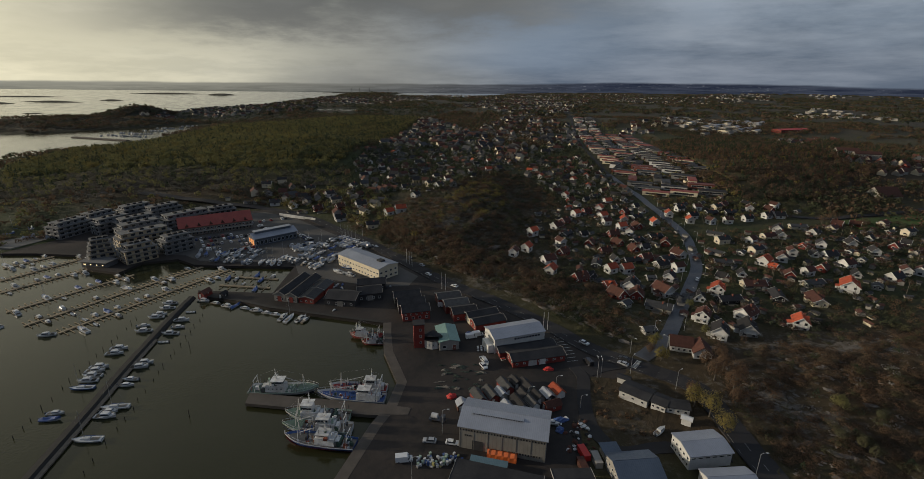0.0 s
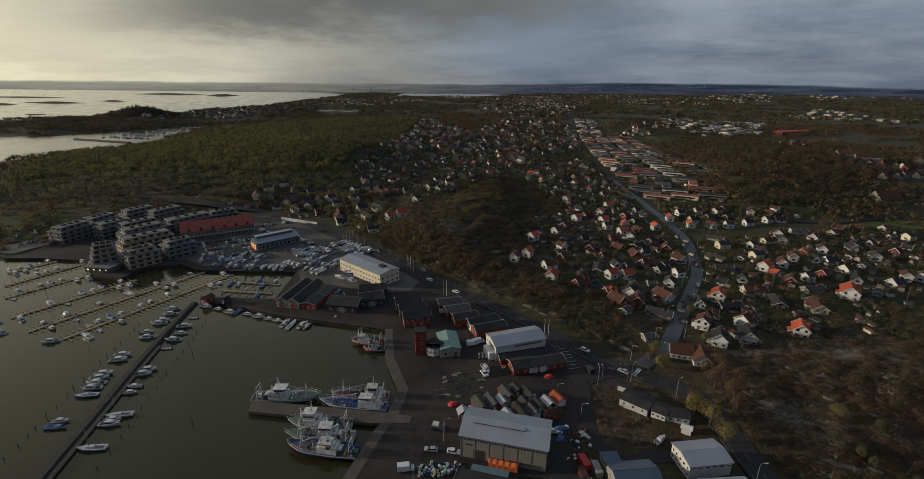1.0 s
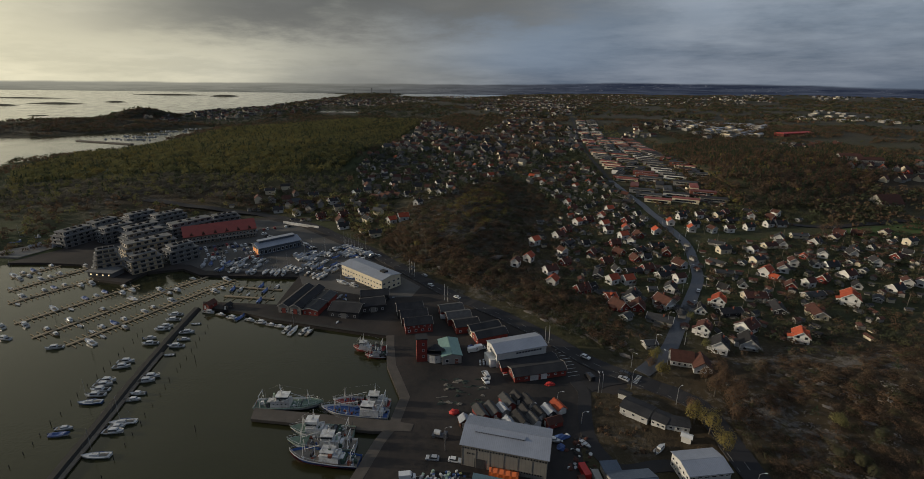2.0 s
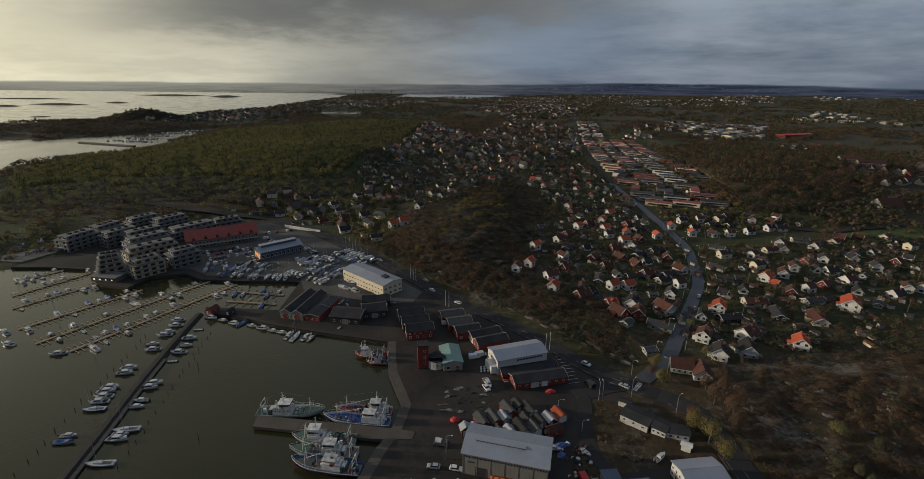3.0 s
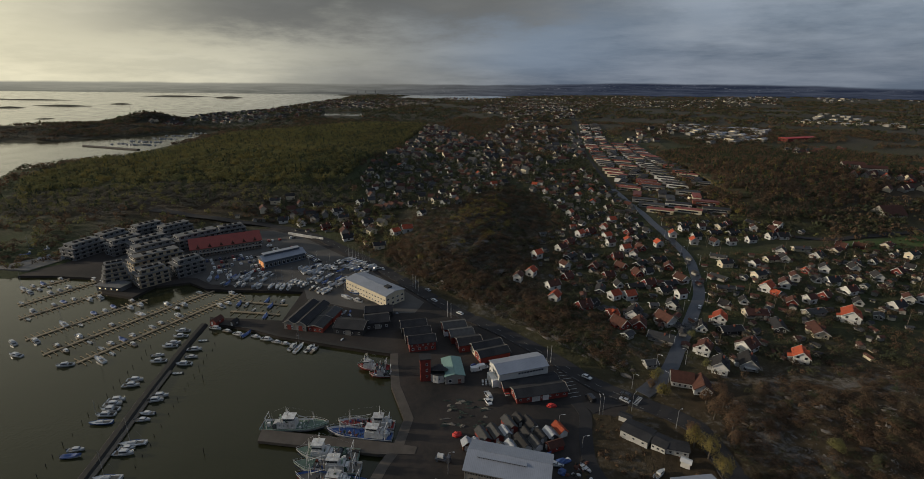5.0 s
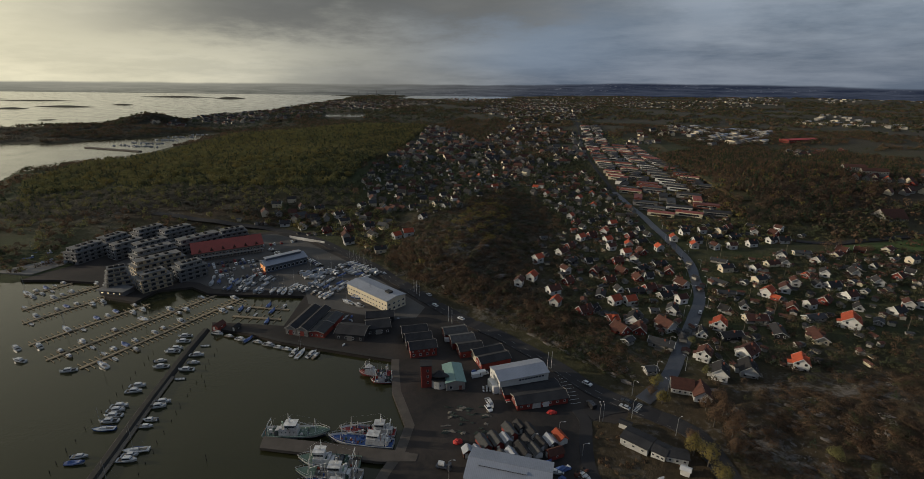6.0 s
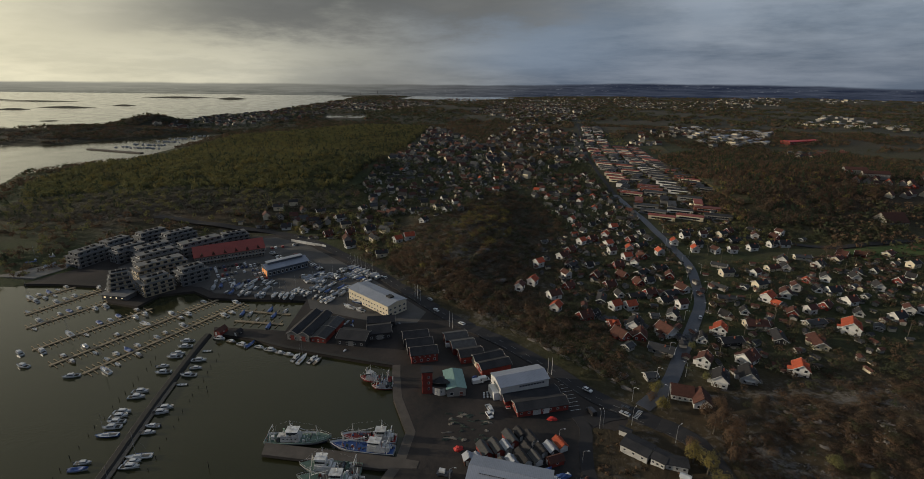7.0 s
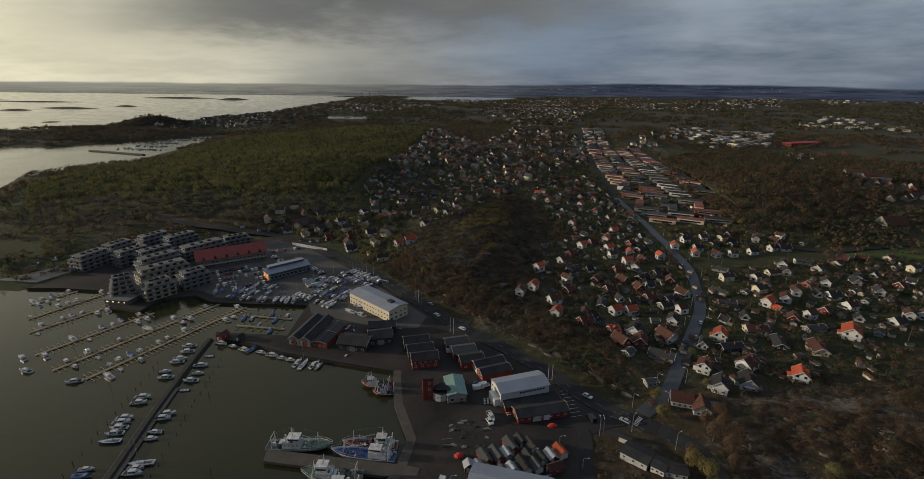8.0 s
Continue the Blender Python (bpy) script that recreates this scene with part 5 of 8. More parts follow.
# red-roofed blocks and cottages at the far edge of the wood
ROW_RNG = random.Random(31)
for x, y, long in ((505, 650, 26), (516, 632, 30), (532, 646, 24)):
    a = radians(-14)
    hall("school_block", "long low block with dark red roof and pale gables", (x, y), (x + long * math.cos(a), y + long * math.sin(a)), 11, 6.2, 9.2, GREYWALL, TILE_BROWN, rows=[(3.4, 8, 1.6, 1.5)], right=[(1.6, 2, 1.4, 1.4)], base=ground_z(x + 10, y))
    HOUSE_AT += [(x + u, y - 0.25 * u + v) for u in (0, 8, 16, 24, 32) for v in (-16, -7, 2, 10)]
for i in range(13):
    x, y = 478 + 15.5 * (i % 7) + ROW_RNG.uniform(-3, 3), (538, 588)[i // 7] + 3.0 * (i % 7) + ROW_RNG.uniform(-4, 4)
    a = radians(ROW_RNG.uniform(20, 60))
    hall("cottage", "pale cottage with steep tiled roof", (x, y), (x + 9 * math.cos(a), y + 9 * math.sin(a)), 7.5, 3.6, 7.4, GREYWALL if i % 3 else CREAM, TILE_RED if i % 6 == 4 else TILE_BROWN, rows=[(1.2, 3, 1.0, 1.2)], right=[(1.2, 2, 1.0, 1.2)], base=ground_z(x, y))
    HOUSE_AT += [(x, y), (x + 4, y + 8), (x - 3, y - 8), (x + 6, y - 6)]

TOWN_RNG = np.random.RandomState(7)
town("valley_houses", "small white and red houses packed in the valley", [
    ([(-98, 426), (-132, 552), (-120, 740), (40, 740), (50, 600), (-12, 441), (-60, 463)], 110), ([(114, 700), (172, 700), (170, 452), (95, 410), (75, 568)], 60), ([(-220, 440), (-110, 405), (-95, 350), (-70, 420), (-150, 475)], 24), ([(40, 745), (50, 620), (110, 700), (112, 745)], 24)], TOWN_RNG, (5, 7))
town("far_houses", "distant white and red roofed houses among trees", [
    ([(-130, 740), (-105, 1390), (22, 1075), (50, 740)], 190), ([(50, 640), (224, 850), (290, 1250), (150, 1500), (20, 1100)], 190), ([(-900, 2300), (-1150, 3000), (-500, 3500), (-100, 2900), (-400, 2300)], 480),
    ([(150, 1500), (350, 1700), (900, 3300), (200, 3300), (0, 2300)], 620), ([(900, 2600), (1900, 2900), (2300, 3800), (900, 3600)], 420), ([(-300, 3000), (900, 3300), (1600, 4300), (-200, 4300)], 350), ([(320, 1000), (560, 1250), (620, 1400), (420, 1250)], 40), ([(560, 560), (700, 640), (760, 740), (640, 700)], 40),
    ([(-930, 1560), (-930, 2300), (-620, 2150), (-560, 1650), (-720, 1420)], 300), ([(-900, 1330), (-760, 1290), (-820, 1420)], 25), ([(620, 900), (760, 980), (800, 1060), (640, 980)], 20)], TOWN_RNG)
# low works and greenhouses on the plain
town("far_works", "distant pale flat industrial sheds", [([(560, 1390), (740, 1600), (805, 1320), (700, 1130), (540, 1080)], 110), ([(1225, 1870), (1500, 2080), (1450, 1570), (1276, 1372), (1125, 1546)], 90), ([(1450, 1570), (1900, 2000), (2500, 2100), (1900, 1500)], 50), ([(2300, 3300), (3400, 3000), (3600, 3500), (2600, 3900)], 90)], TOWN_RNG, (9, 24), sheds=True)
# sheds, cars, greenhouses and the like in the gardens
town("garden_clutter", "small pale sheds, cars and garden clutter", [([(40, 340), (106, 480), (155, 481), (168, 343), (349, 381), (330, 270), (198, 205), (117, 200), (88, 237)], 420),
     ([(-98, 426), (-132, 552), (-120, 740), (170, 740), (172, 452), (91, 405), (75, 568), (45, 600), (-12, 441)], 260), ([(200, 450), (262, 450), (300, 820), (230, 820)], 130), ([(-225, 430), (-110, 395), (-72, 352), (-95, 475)], 50)], TOWN_RNG, (1.5, 3.6), True)

# ---- trees and scrub ----
HOUSE_XY = np.array(HOUSE_AT)


def quad_mesh(name, centres, normals, sizes, material, label, category, each=1):
    """Small leaf clumps, one three-cornered blade each, as one mesh; each: how many make up one plant, which has a tone of its own."""
    n = len(centres)
    r = np.random.RandomState(len(name) + n % 1000)
    side = np.cross(normals, r.normal(size=(n, 3)))
    side /= np.linalg.norm(side, axis=1, keepdims=True) + 1e-9
    other = np.cross(normals, side)
    s = sizes[:, None] * 0.5
    a, b = side * s, other * s * r.uniform(0.6, 1.0, (n, 1))
    co = np.stack([centres - a * 1.15 - b * 0.6, centres + a * 1.15 - b * 0.5, centres + a * r.uniform(-0.7, 0.7, (n, 1)) + b * 1.35], 1).reshape(-1, 3)
    me = bpy.data.meshes.new(name)
    me.vertices.add(3 * n)
    me.vertices.foreach_set("co", co.ravel())
    me.loops.add(3 * n)
    me.loops.foreach_set("vertex_index", np.arange(3 * n, dtype=np.int32))
    me.polygons.add(n)
    me.polygons.foreach_set("loop_start", np.arange(0, 3 * n, 3, dtype=np.int32))
    me.update(calc_edges=True)
    tone = me.attributes.new("tone", "FLOAT", "FACE")
    tone.data.foreach_set("value", np.repeat(r.uniform(0, 1, n // each + 1), each)[:n].astype(np.float32))
    me.materials.append(material)
    return tagged(new(name, me), label, category, kind="stuff")


def crown_points(X, Y, Z, R, H, K, leaf, rng, shape="round"):
    """Clump centres, their facing and size for trees at X, Y, Z with crown radius R and height H."""
    n = len(X)
    d = rng.normal(size=(n, K, 3))
    d /= np.linalg.norm(d, axis=2, keepdims=True)
    d[:, :, 2] = np.abs(d[:, :, 2]) * rng.choice([1, 1, 1, -0.6], size=(n, K))
    f = rng.uniform(0.45, 1.05, (n, K, 1)) ** 0.6
    lump = 1 + 0.25 * np.sin(3 * np.arctan2(d[:, :, 1], d[:, :, 0]) + rng.uniform(0, 6.28, (n, 1)))[:, :, None]
    off = d * f * lump
    if shape == "cone":
        u = rng.uniform(0, 1, (n, K, 1))
        ang = rng.uniform(0, 2 * math.pi, (n, K, 1))
        off = np.concatenate([np.cos(ang) * (1 - u) * rng.uniform(0.6, 1.1, (n, K, 1)), np.sin(ang) * (1 - u) * rng.uniform(0.6, 1.1, (n, K, 1)), u * 1.9 - 0.9], 2)
    scale = np.stack([R, R, H * 0.45], 1)[:, None, :]
    base = np.stack([X, Y, Z + H * 0.52], 1)[:, None, :]
    c = base + off * scale
    nor = d + rng.normal(size=d.shape) * 0.3 + np.array([0, 0, 0.2])
    nor /= np.linalg.norm(nor, axis=2, keepdims=True)
    size = leaf * rng.uniform(0.6, 1.35, (n, K)) * (R / R.mean())[:, None]
    return c.reshape(-1, 3), nor.reshape(-1, 3), size.reshape(-1)


def spots(poly, spacing, rng, house_gap=6.5, road_gap=6.0, clear=0.0, patch=60):
    """Places in a polygon, about one in spacing square metres, off houses and roads; clear: share left open in patches."""
    poly = np.array(poly, float)
    lo, hi = poly.min(0), poly.max(0)
    n = int((hi[0] - lo[0]) * (hi[1] - lo[1]) / spacing)
    X, Y = rng.uniform(lo[0], hi[0], n), rng.uniform(lo[1], hi[1], n)
    ok = signed(poly, X, Y) < 0
    X, Y = X[ok], Y[ok]
    ok = np.ones(len(X), bool)
    for i in range(0, len(X), 4000):
        s = slice(i, i + 4000)
        if house_gap:
            ok[s] &= np.min((X[s, None] - HOUSE_XY[:, 0]) ** 2 + (Y[s, None] - HOUSE_XY[:, 1]) ** 2, 1) > house_gap ** 2
        ok[s] &= np.min((X[s, None] - ROADS[:, 0]) ** 2 + (Y[s, None] - ROADS[:, 1]) ** 2, 1) > road_gap ** 2
    if clear:
        ok &= rolling(X, Y, patch, 21) * 0.5 + 0.5 > clear
    ok &= (signed(LAGOON, X, Y) > 6) & (signed(LAGOON - np.array([-30, 130.0]), X, Y) > 0)
    ok &= (signed(WATER, X, Y) > 3) & (signed(YARD_POLY, X, Y) > 1.5)
    X, Y = X[ok], Y[ok]
    return X, Y, land_height(X, Y)


def wood(name, poly, spacing, radius, height, K, leaf, material, label, seed, shape="round", category="trees", **kw):
    rng = np.random.RandomState(seed)
    X, Y, Z = spots(poly, spacing, rng, **kw)
    R, H = rng.uniform(*radius, len(X)), rng.uniform(*height, len(X))
    c, n, s = crown_points(X, Y, Z - 0.3, R, H, K, leaf, rng, shape)
    return quad_mesh(name, c, n, s, material, label, category, K)


HILL_A = [(-560, 590), (-470, 440), (-400, 415), (-300, 445), (-180, 450), (-118, 480), (-140, 560), (-140, 760), (-112, 1390), (-300, 1500), (-560, 1150), (-540, 850), (-590, 740)]
KNOLL = [(-92, 350), (-36, 304), (-2, 266), (30, 238), (56, 208), (70, 200), (92, 236), (62, 262), (40, 336), (75, 400), (90, 412), (76, 560), (50, 600), (20, 560), (-12, 442), (-60, 420)]
EAST_HILL = [(255, 590), (262, 440), (330, 440), (520, 570), (680, 660), (760, 1000), (460, 1000), (352, 900)]
FRONT_HILL = [(98, 98), (98, 152), (108, 176), (150, 188), (200, 196), (250, 214), (330, 256), (385, 330), (260, 214), (135, 98)]
GARDENS_E = [(40, 340), (106, 480), (155, 481), (168, 343), (349, 381), (400, 330), (330, 256), (250, 214), (200, 196), (150, 188), (110, 186), (88, 237), (61, 261)]
GARDENS_N = [(-98, 426), (-132, 552), (-120, 1000), (22, 1075), (60, 600), (76, 565), (100, 800), (215, 900), (172, 452), (91, 405), (75, 568), (45, 600), (-12, 441)]
SHORE_W = [(-420, 312), (-304, 306), (-268, 385), (-180, 420), (-180, 452), (-300, 448), (-400, 418), (-480, 430)]
HILL_TOP = [(-560, 590), (-500, 515), (-330, 535), (-170, 520), (-140, 560)] + HILL_A[7:]
HILL_FOOT = [(-500, 515), (-470, 440), (-400, 415), (-300, 445), (-180, 450), (-118, 480), (-140, 560), (-170, 520), (-330, 535)]
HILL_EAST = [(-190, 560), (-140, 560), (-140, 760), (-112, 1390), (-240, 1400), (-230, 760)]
wood("hill_foot_brush", HILL_FOOT, 15, (1.4, 3.2), (2, 5), 40, 0.8, GREYBRUSH, "grey leafless brush and birches at the foot of the hill", 131, house_gap=5, clear=0.22, patch=45)
wood("hill_foot_trees", HILL_FOOT, 120, (1.8, 3.6), (5, 8), 44, 1.0, GREENS, "scattered green trees at the foot of the hill", 132, house_gap=5)
# darker foliage paints shade onto the east slope
wood("hill_east_wood", HILL_EAST, 60, (2.2, 4.2), (6, 10), 34, 1.4, HEDGES, "wood east of the hilltop, foliage darkened to paint its shade", 133, house_gap=7)
wood("hill_wood", HILL_TOP, 56, (2.8, 5.6), (5.5, 10), 62, 1.25, GREENS, "dense mixed green and yellowing woodland", 31, house_gap=5, clear=0.12, patch=70)
wood("hill_dark_trees", HILL_TOP, 190, (2.6, 4.8), (6, 10), 56, 1.2, HEDGES, "dark trees among the green wood", 134, house_gap=5)
wood("hill_pines", HILL_A, 300, (1.8, 3.0), (8, 12), 34, 1.3, PINES, "dark pines among the broadleaved wood", 32, "cone", house_gap=5)
wood("knoll_scrub", KNOLL, 26, (1.6, 3.6), (1.8, 4.6), 110, 0.46, RUSSETS, "russet leafless scrub and small birches", 33, clear=0.24, patch=45, road_gap=4.8)
KNOLL_FOOT = [(-62, 342), (-36, 307), (-2, 268), (30, 240), (47, 226), (58, 236), (40, 262), (8, 300), (-28, 345), (-50, 362)]
KNOLL_CREST = [(-20, 330), (10, 345), (35, 380), (45, 440), (30, 500), (5, 470), (-15, 400)]
wood("knoll_foot_thicket", KNOLL_FOOT, 8, (1.4, 3.0), (2.4, 5.2), 110, 0.42, RUSSETS, "thick russet bushes along the foot of the knoll", 141, road_gap=5.2, clear=0.12, patch=30)
wood("knoll_crest_birches", KNOLL_CREST, 50, (1.6, 3.2), (2.6, 5), 80, 0.55, YELLOWS, "yellow-brown birches along the crest of the knoll", 142)
wood("knoll_crest_brush", KNOLL, 17, (1.4, 3.0), (1.0, 2.6), 70, 0.5, GREYBRUSH, "grey heather and bare brush on the rocky knoll", 143, clear=0.3, patch=40)
wood("knoll_junipers", KNOLL, 150, (0.9, 2.2), (2, 5), 44, 0.62, PINES, "dark green junipers and pines on the knoll", 34, clear=0.25)
wood("knoll_heath", KNOLL, 34, (1.2, 2.8), (0.8, 2.2), 60, 0.44, HEDGES, "dull green low bushes on the knoll", 97, clear=0.3, patch=32)
wood("knoll_trees", KNOLL, 110, (1.8, 3.2), (3, 5.5), 110, 0.55, HEDGES, "greenish trees on the knoll", 44, clear=0.3)
wood("east_wood", EAST_HILL, 44, (2.6, 5.2), (5, 9), 52, 1.12, RUSSETS, "russet autumn woodland", 35)
wood("east_pines", EAST_HILL, 110, (2.0, 3.4), (7, 11), 30, 1.5, PINES, "dark conifers in the russet wood", 36, "cone")
wood("east_yellow_trees", EAST_HILL, 420, (2.0, 3.8), (5, 8.5), 26, 1.4, YELLOWS, "yellow-brown birches in the russet wood", 95)
wood("hill_yellow_trees", HILL_TOP, 175, (3.0, 5.2), (6, 10), 62, 1.2, YELLOWS, "yellowing trees in the green wood", 96, house_gap=5)
wood("slope_scrub", FRONT_HILL, 8, (1.2, 2.8), (0.9, 2.8), 190, 0.24, RUSSETS, "brown leafless scrub on a rocky slope", 37, clear=0.18, patch=38)
wood("slope_green", FRONT_HILL, 42, (1.0, 2.6), (1.2, 3.4), 190, 0.26, HEDGES, "green bushes on a rocky slope", 38, clear=0.4, patch=30)
wood("slope_pines", FRONT_HILL, 200, (1.1, 2.0), (2.5, 5), 150, 0.34, PINES, "small dark pines on a rocky slope", 39, "cone", clear=0.4, patch=50)
wood("garden_trees", GARDENS_E, 34, (1.2, 3.0), (2.0, 5), 44, 0.62, HEDGES, "garden trees and hedges between houses", 40, house_gap=6)
wood("garden_bushes", GARDENS_E, 70, (1.2, 2.8), (1.6, 5), 54, 0.6, RUSSETS, "brown garden bushes between houses", 41, house_gap=6)
wood("valley_trees", GARDENS_N, 56, (1.8, 3.8), (4, 8), 34, 1.15, HEDGES, "trees between the valley houses", 42, house_gap=7)
wood("valley_pines", GARDENS_N, 170, (1.6, 3.0), (6, 10), 30, 1.2, PINES, "dark trees between the valley houses", 43, house_gap=7)
GARDENS_W = [(-225, 430), (-160, 425), (-110, 395), (-72, 352), (-55, 360), (-62, 420), (-95, 475), (-180, 452)]
wood("west_garden_trees", GARDENS_W, 34, (1.4, 3.0), (3, 7), 40, 0.9, GREENS, "trees between the houses above the marina", 71, house_gap=6.5)
wood("west_garden_bushes", GARDENS_W, 34, (1.2, 2.8), (2, 5), 40, 0.85, RUSSETS, "brown bushes between the houses above the marina", 72, house_gap=6.5)
wood("valley_mouth_trees", [(182, 378), (262, 400), (300, 396), (400, 424), (440, 470), (330, 446), (262, 446), (190, 446)], 34, (1.4, 3.4), (2.5, 6), 50, 0.8, HEDGES, "dark trees and hedges along the valley road", 171, house_gap=6)
wood("row_gardens", [(182, 372), (300, 392), (292, 420), (262, 440), (320, 830), (380, 1250), (310, 1300), (205, 700), (182, 456)], 70, (1.0, 2.2), (2, 5), 34, 0.8, GREENS, "small garden trees between the terrace rows", 73, house_gap=5)
wood("row_bushes", [(182, 372), (300, 392), (292, 420), (262, 440), (320, 830), (205, 700), (182, 456)], 60, (1.0, 2.2), (1.5, 4), 34, 0.8, RUSSETS, "brown bushes between the terrace rows", 74, house_gap=5)
wood("shore_scrub", SHORE_W, 75, (1.4, 3.2), (2, 6), 34, 1.0, RUSSETS, "dull brown scrub above the marina", 45, clear=0.3)
wood("shore_trees", SHORE_W, 190, (1.8, 3.4), (4, 8), 34, 1.1, GREENS, "green trees above the marina", 46, clear=0.3)
wood("road_bushes", [(40, 214), (60, 196), (75, 184), (92, 200), (70, 204), (52, 222)], 14, (0.8, 1.8), (1, 3), 70, 0.36, HEDGES, "bushes on the bank above the road", 47)
wood("bank_scrub", [(47, 128), (50, 160), (60, 164), (76, 152), (84, 152), (86, 128), (66, 131)], 14, (0.5, 1.3), (0.6, 1.8), 40, 0.4, RUSSETS, "low brown scrub on the bank", 48, house_gap=0, clear=0.45, patch=14)


ISTHMUS = [(-630, 1250), (-300, 1500), (-112, 1400), (0, 1900), (-300, 2300), (-900, 2300), (-1050, 1800), (-1000, 1450)]
BANK = [(58, 204), (86, 188), (102, 214), (116, 236), (92, 240), (62, 262), (44, 250), (30, 240)]
wood("island_wood", [(-1010, 1320), (-930, 1300), (-830, 1400), (-850, 1480), (-960, 1460)], 40, (3.0, 5.5), (4, 7), 22, 1.9, GREYBRUSH, "dull green woods on the island", 75)
wood("shore_island_wood", [(-1200, 1130), (-1063, 1100), (-977, 1025), (-800, 1020), (-740, 1150), (-760, 1330), (-921, 1240), (-1059, 1225), (-1200, 1230)], 110, (3.0, 5.5), (3, 6), 22, 1.9, GREYBRUSH, "dull woods on the low island", 79)
wood("isthmus_wood", ISTHMUS, 900, (4.0, 7.0), (5, 8), 26, 2.2, GREYBRUSH, "dull woods behind the inlet", 76)
wood("isthmus_pines", ISTHMUS, 420, (4.0, 7.0), (5, 8), 24, 2.2, PINES, "dark woods behind the inlet", 77)
wood("bank_bushes", BANK, 11, (0.9, 2.4), (1.0, 3.0), 80, 0.34, RUSSETS, "brown bushes on the bank between the roads", 78, clear=0.25, patch=25)
wood("bank_green_bushes", BANK, 24, (0.9, 2.0), (1.0, 3.0), 70, 0.36, HEDGES, "green bushes on the bank between the roads", 79)


def far_wood(name, spacing, lo, hi, radius, height, K, leaf, material, label, seed, clear):
    """Woods on the wide plain, from lo to hi metres off."""
    rng = np.random.RandomState(seed)
    n = int(math.pi * (hi ** 2 - lo ** 2) * 0.30 / spacing)
    a, r = rng.uniform(-0.86, 0.86, n), np.sqrt(rng.uniform(lo ** 2, hi ** 2, n))
    X, Y = r * np.sin(a), r * np.cos(a)
    ok = (rolling(X, Y, 420, 51) * 0.35 + rolling(X, Y, 150, 52) * 0.3 + 0.5 > clear) & (signed(WATER, X, Y) > 6) & (signed(FJORD, X, Y) > 6)
    ok &= signed(FJORD - np.array([0, 260.0]), X, Y) > 0
    ok &= (signed(LAGOON, X, Y) > 6) & (signed(LAGOON - np.array([-30, 150.0]), X, Y) > 0)
    for poly in (HILL_A, EAST_HILL, GARDENS_N, GARDENS_E):
        ok &= signed(np.array(poly, float), X, Y) > 0
    for i in range(0, n, 4000):
        s = slice(i, i + 4000)
        ok[s] &= np.min((X[s, None] - ROADS[:, 0]) ** 2 + (Y[s, None] - ROADS[:, 1]) ** 2, 1) > 15 ** 2
        ok[s] &= np.min((X[s, None] - HOUSE_XY[:, 0]) ** 2 + (Y[s, None] - HOUSE_XY[:, 1]) ** 2, 1) > 20 ** 2
    X, Y = X[ok], Y[ok]
    R, H = rng.uniform(*radius, len(X)), rng.uniform(*height, len(X))
    c, nn, s = crown_points(X, Y, land_height(X, Y) - 0.5, R, H, K, leaf, rng)
    return quad_mesh(name, c, nn, s, material, label, "trees", K)


far_wood("plain_wood", 105, 480, 1700, (3.0, 5.6), (5, 9), 16, 2.1, RUSSETS, "russet woods on the plain", 61, 0.42)
far_wood("plain_trees", 240, 480, 1700, (3.0, 5.4), (6, 10), 22, 1.9, HEDGES, "dull green trees on the plain", 62, 0.42)
far_wood("distant_wood", 900, 1600, 4800, (7.0, 14.0), (6, 11), 12, 5.6, HEDGES, "dull green distant woods", 63, 0.42)
far_wood("distant_russet_wood", 1300, 1600, 4800, (7.0, 13.0), (6, 10), 12, 5.6, RUSSETS, "brown distant woods", 64, 0.50)


def tree(x, y, h, r, leaves, words, seed, K=800):
    """A tree with a tapered trunk, limbs and a ragged crown."""
    rng = np.random.RandomState(seed)
    t = thing("tree", words, "tree", "single trees", pose(x, y, ground_z(x, y) - 0.1))
    bm = bmesh.new()
    rod(bm, (0, 0, -0.3), (0.1, 0, h * 0.35), 0.035 * h, 0.024 * h, 7)
    rod(bm, (0.1, 0, h * 0.35), (0, 0.1, h * 0.85), 0.024 * h, 0.006 * h, 6)
    for k in range(7):
        a, z = 2.4 * k, h * (0.28 + 0.07 * k)
        rod(bm, (0.05, 0.05, z), (math.cos(a) * r * 0.75, math.sin(a) * r * 0.75, z + h * 0.18), 0.011 * h, 0.003 * h, 5)
    part("trunk", bm, BARK, t)
    c, n, s = crown_points(np.zeros(1), np.zeros(1), np.zeros(1) + h * 0.06, np.array([r]), np.array([h]), K, 0.22 + 0.03 * r, rng)
    ob = quad_mesh("crown", c, n, s, leaves, "", "", K)
    for key in ("label", "category", "kind"):
        if key in ob:
            del ob[key]
    ob.parent = t
    return t


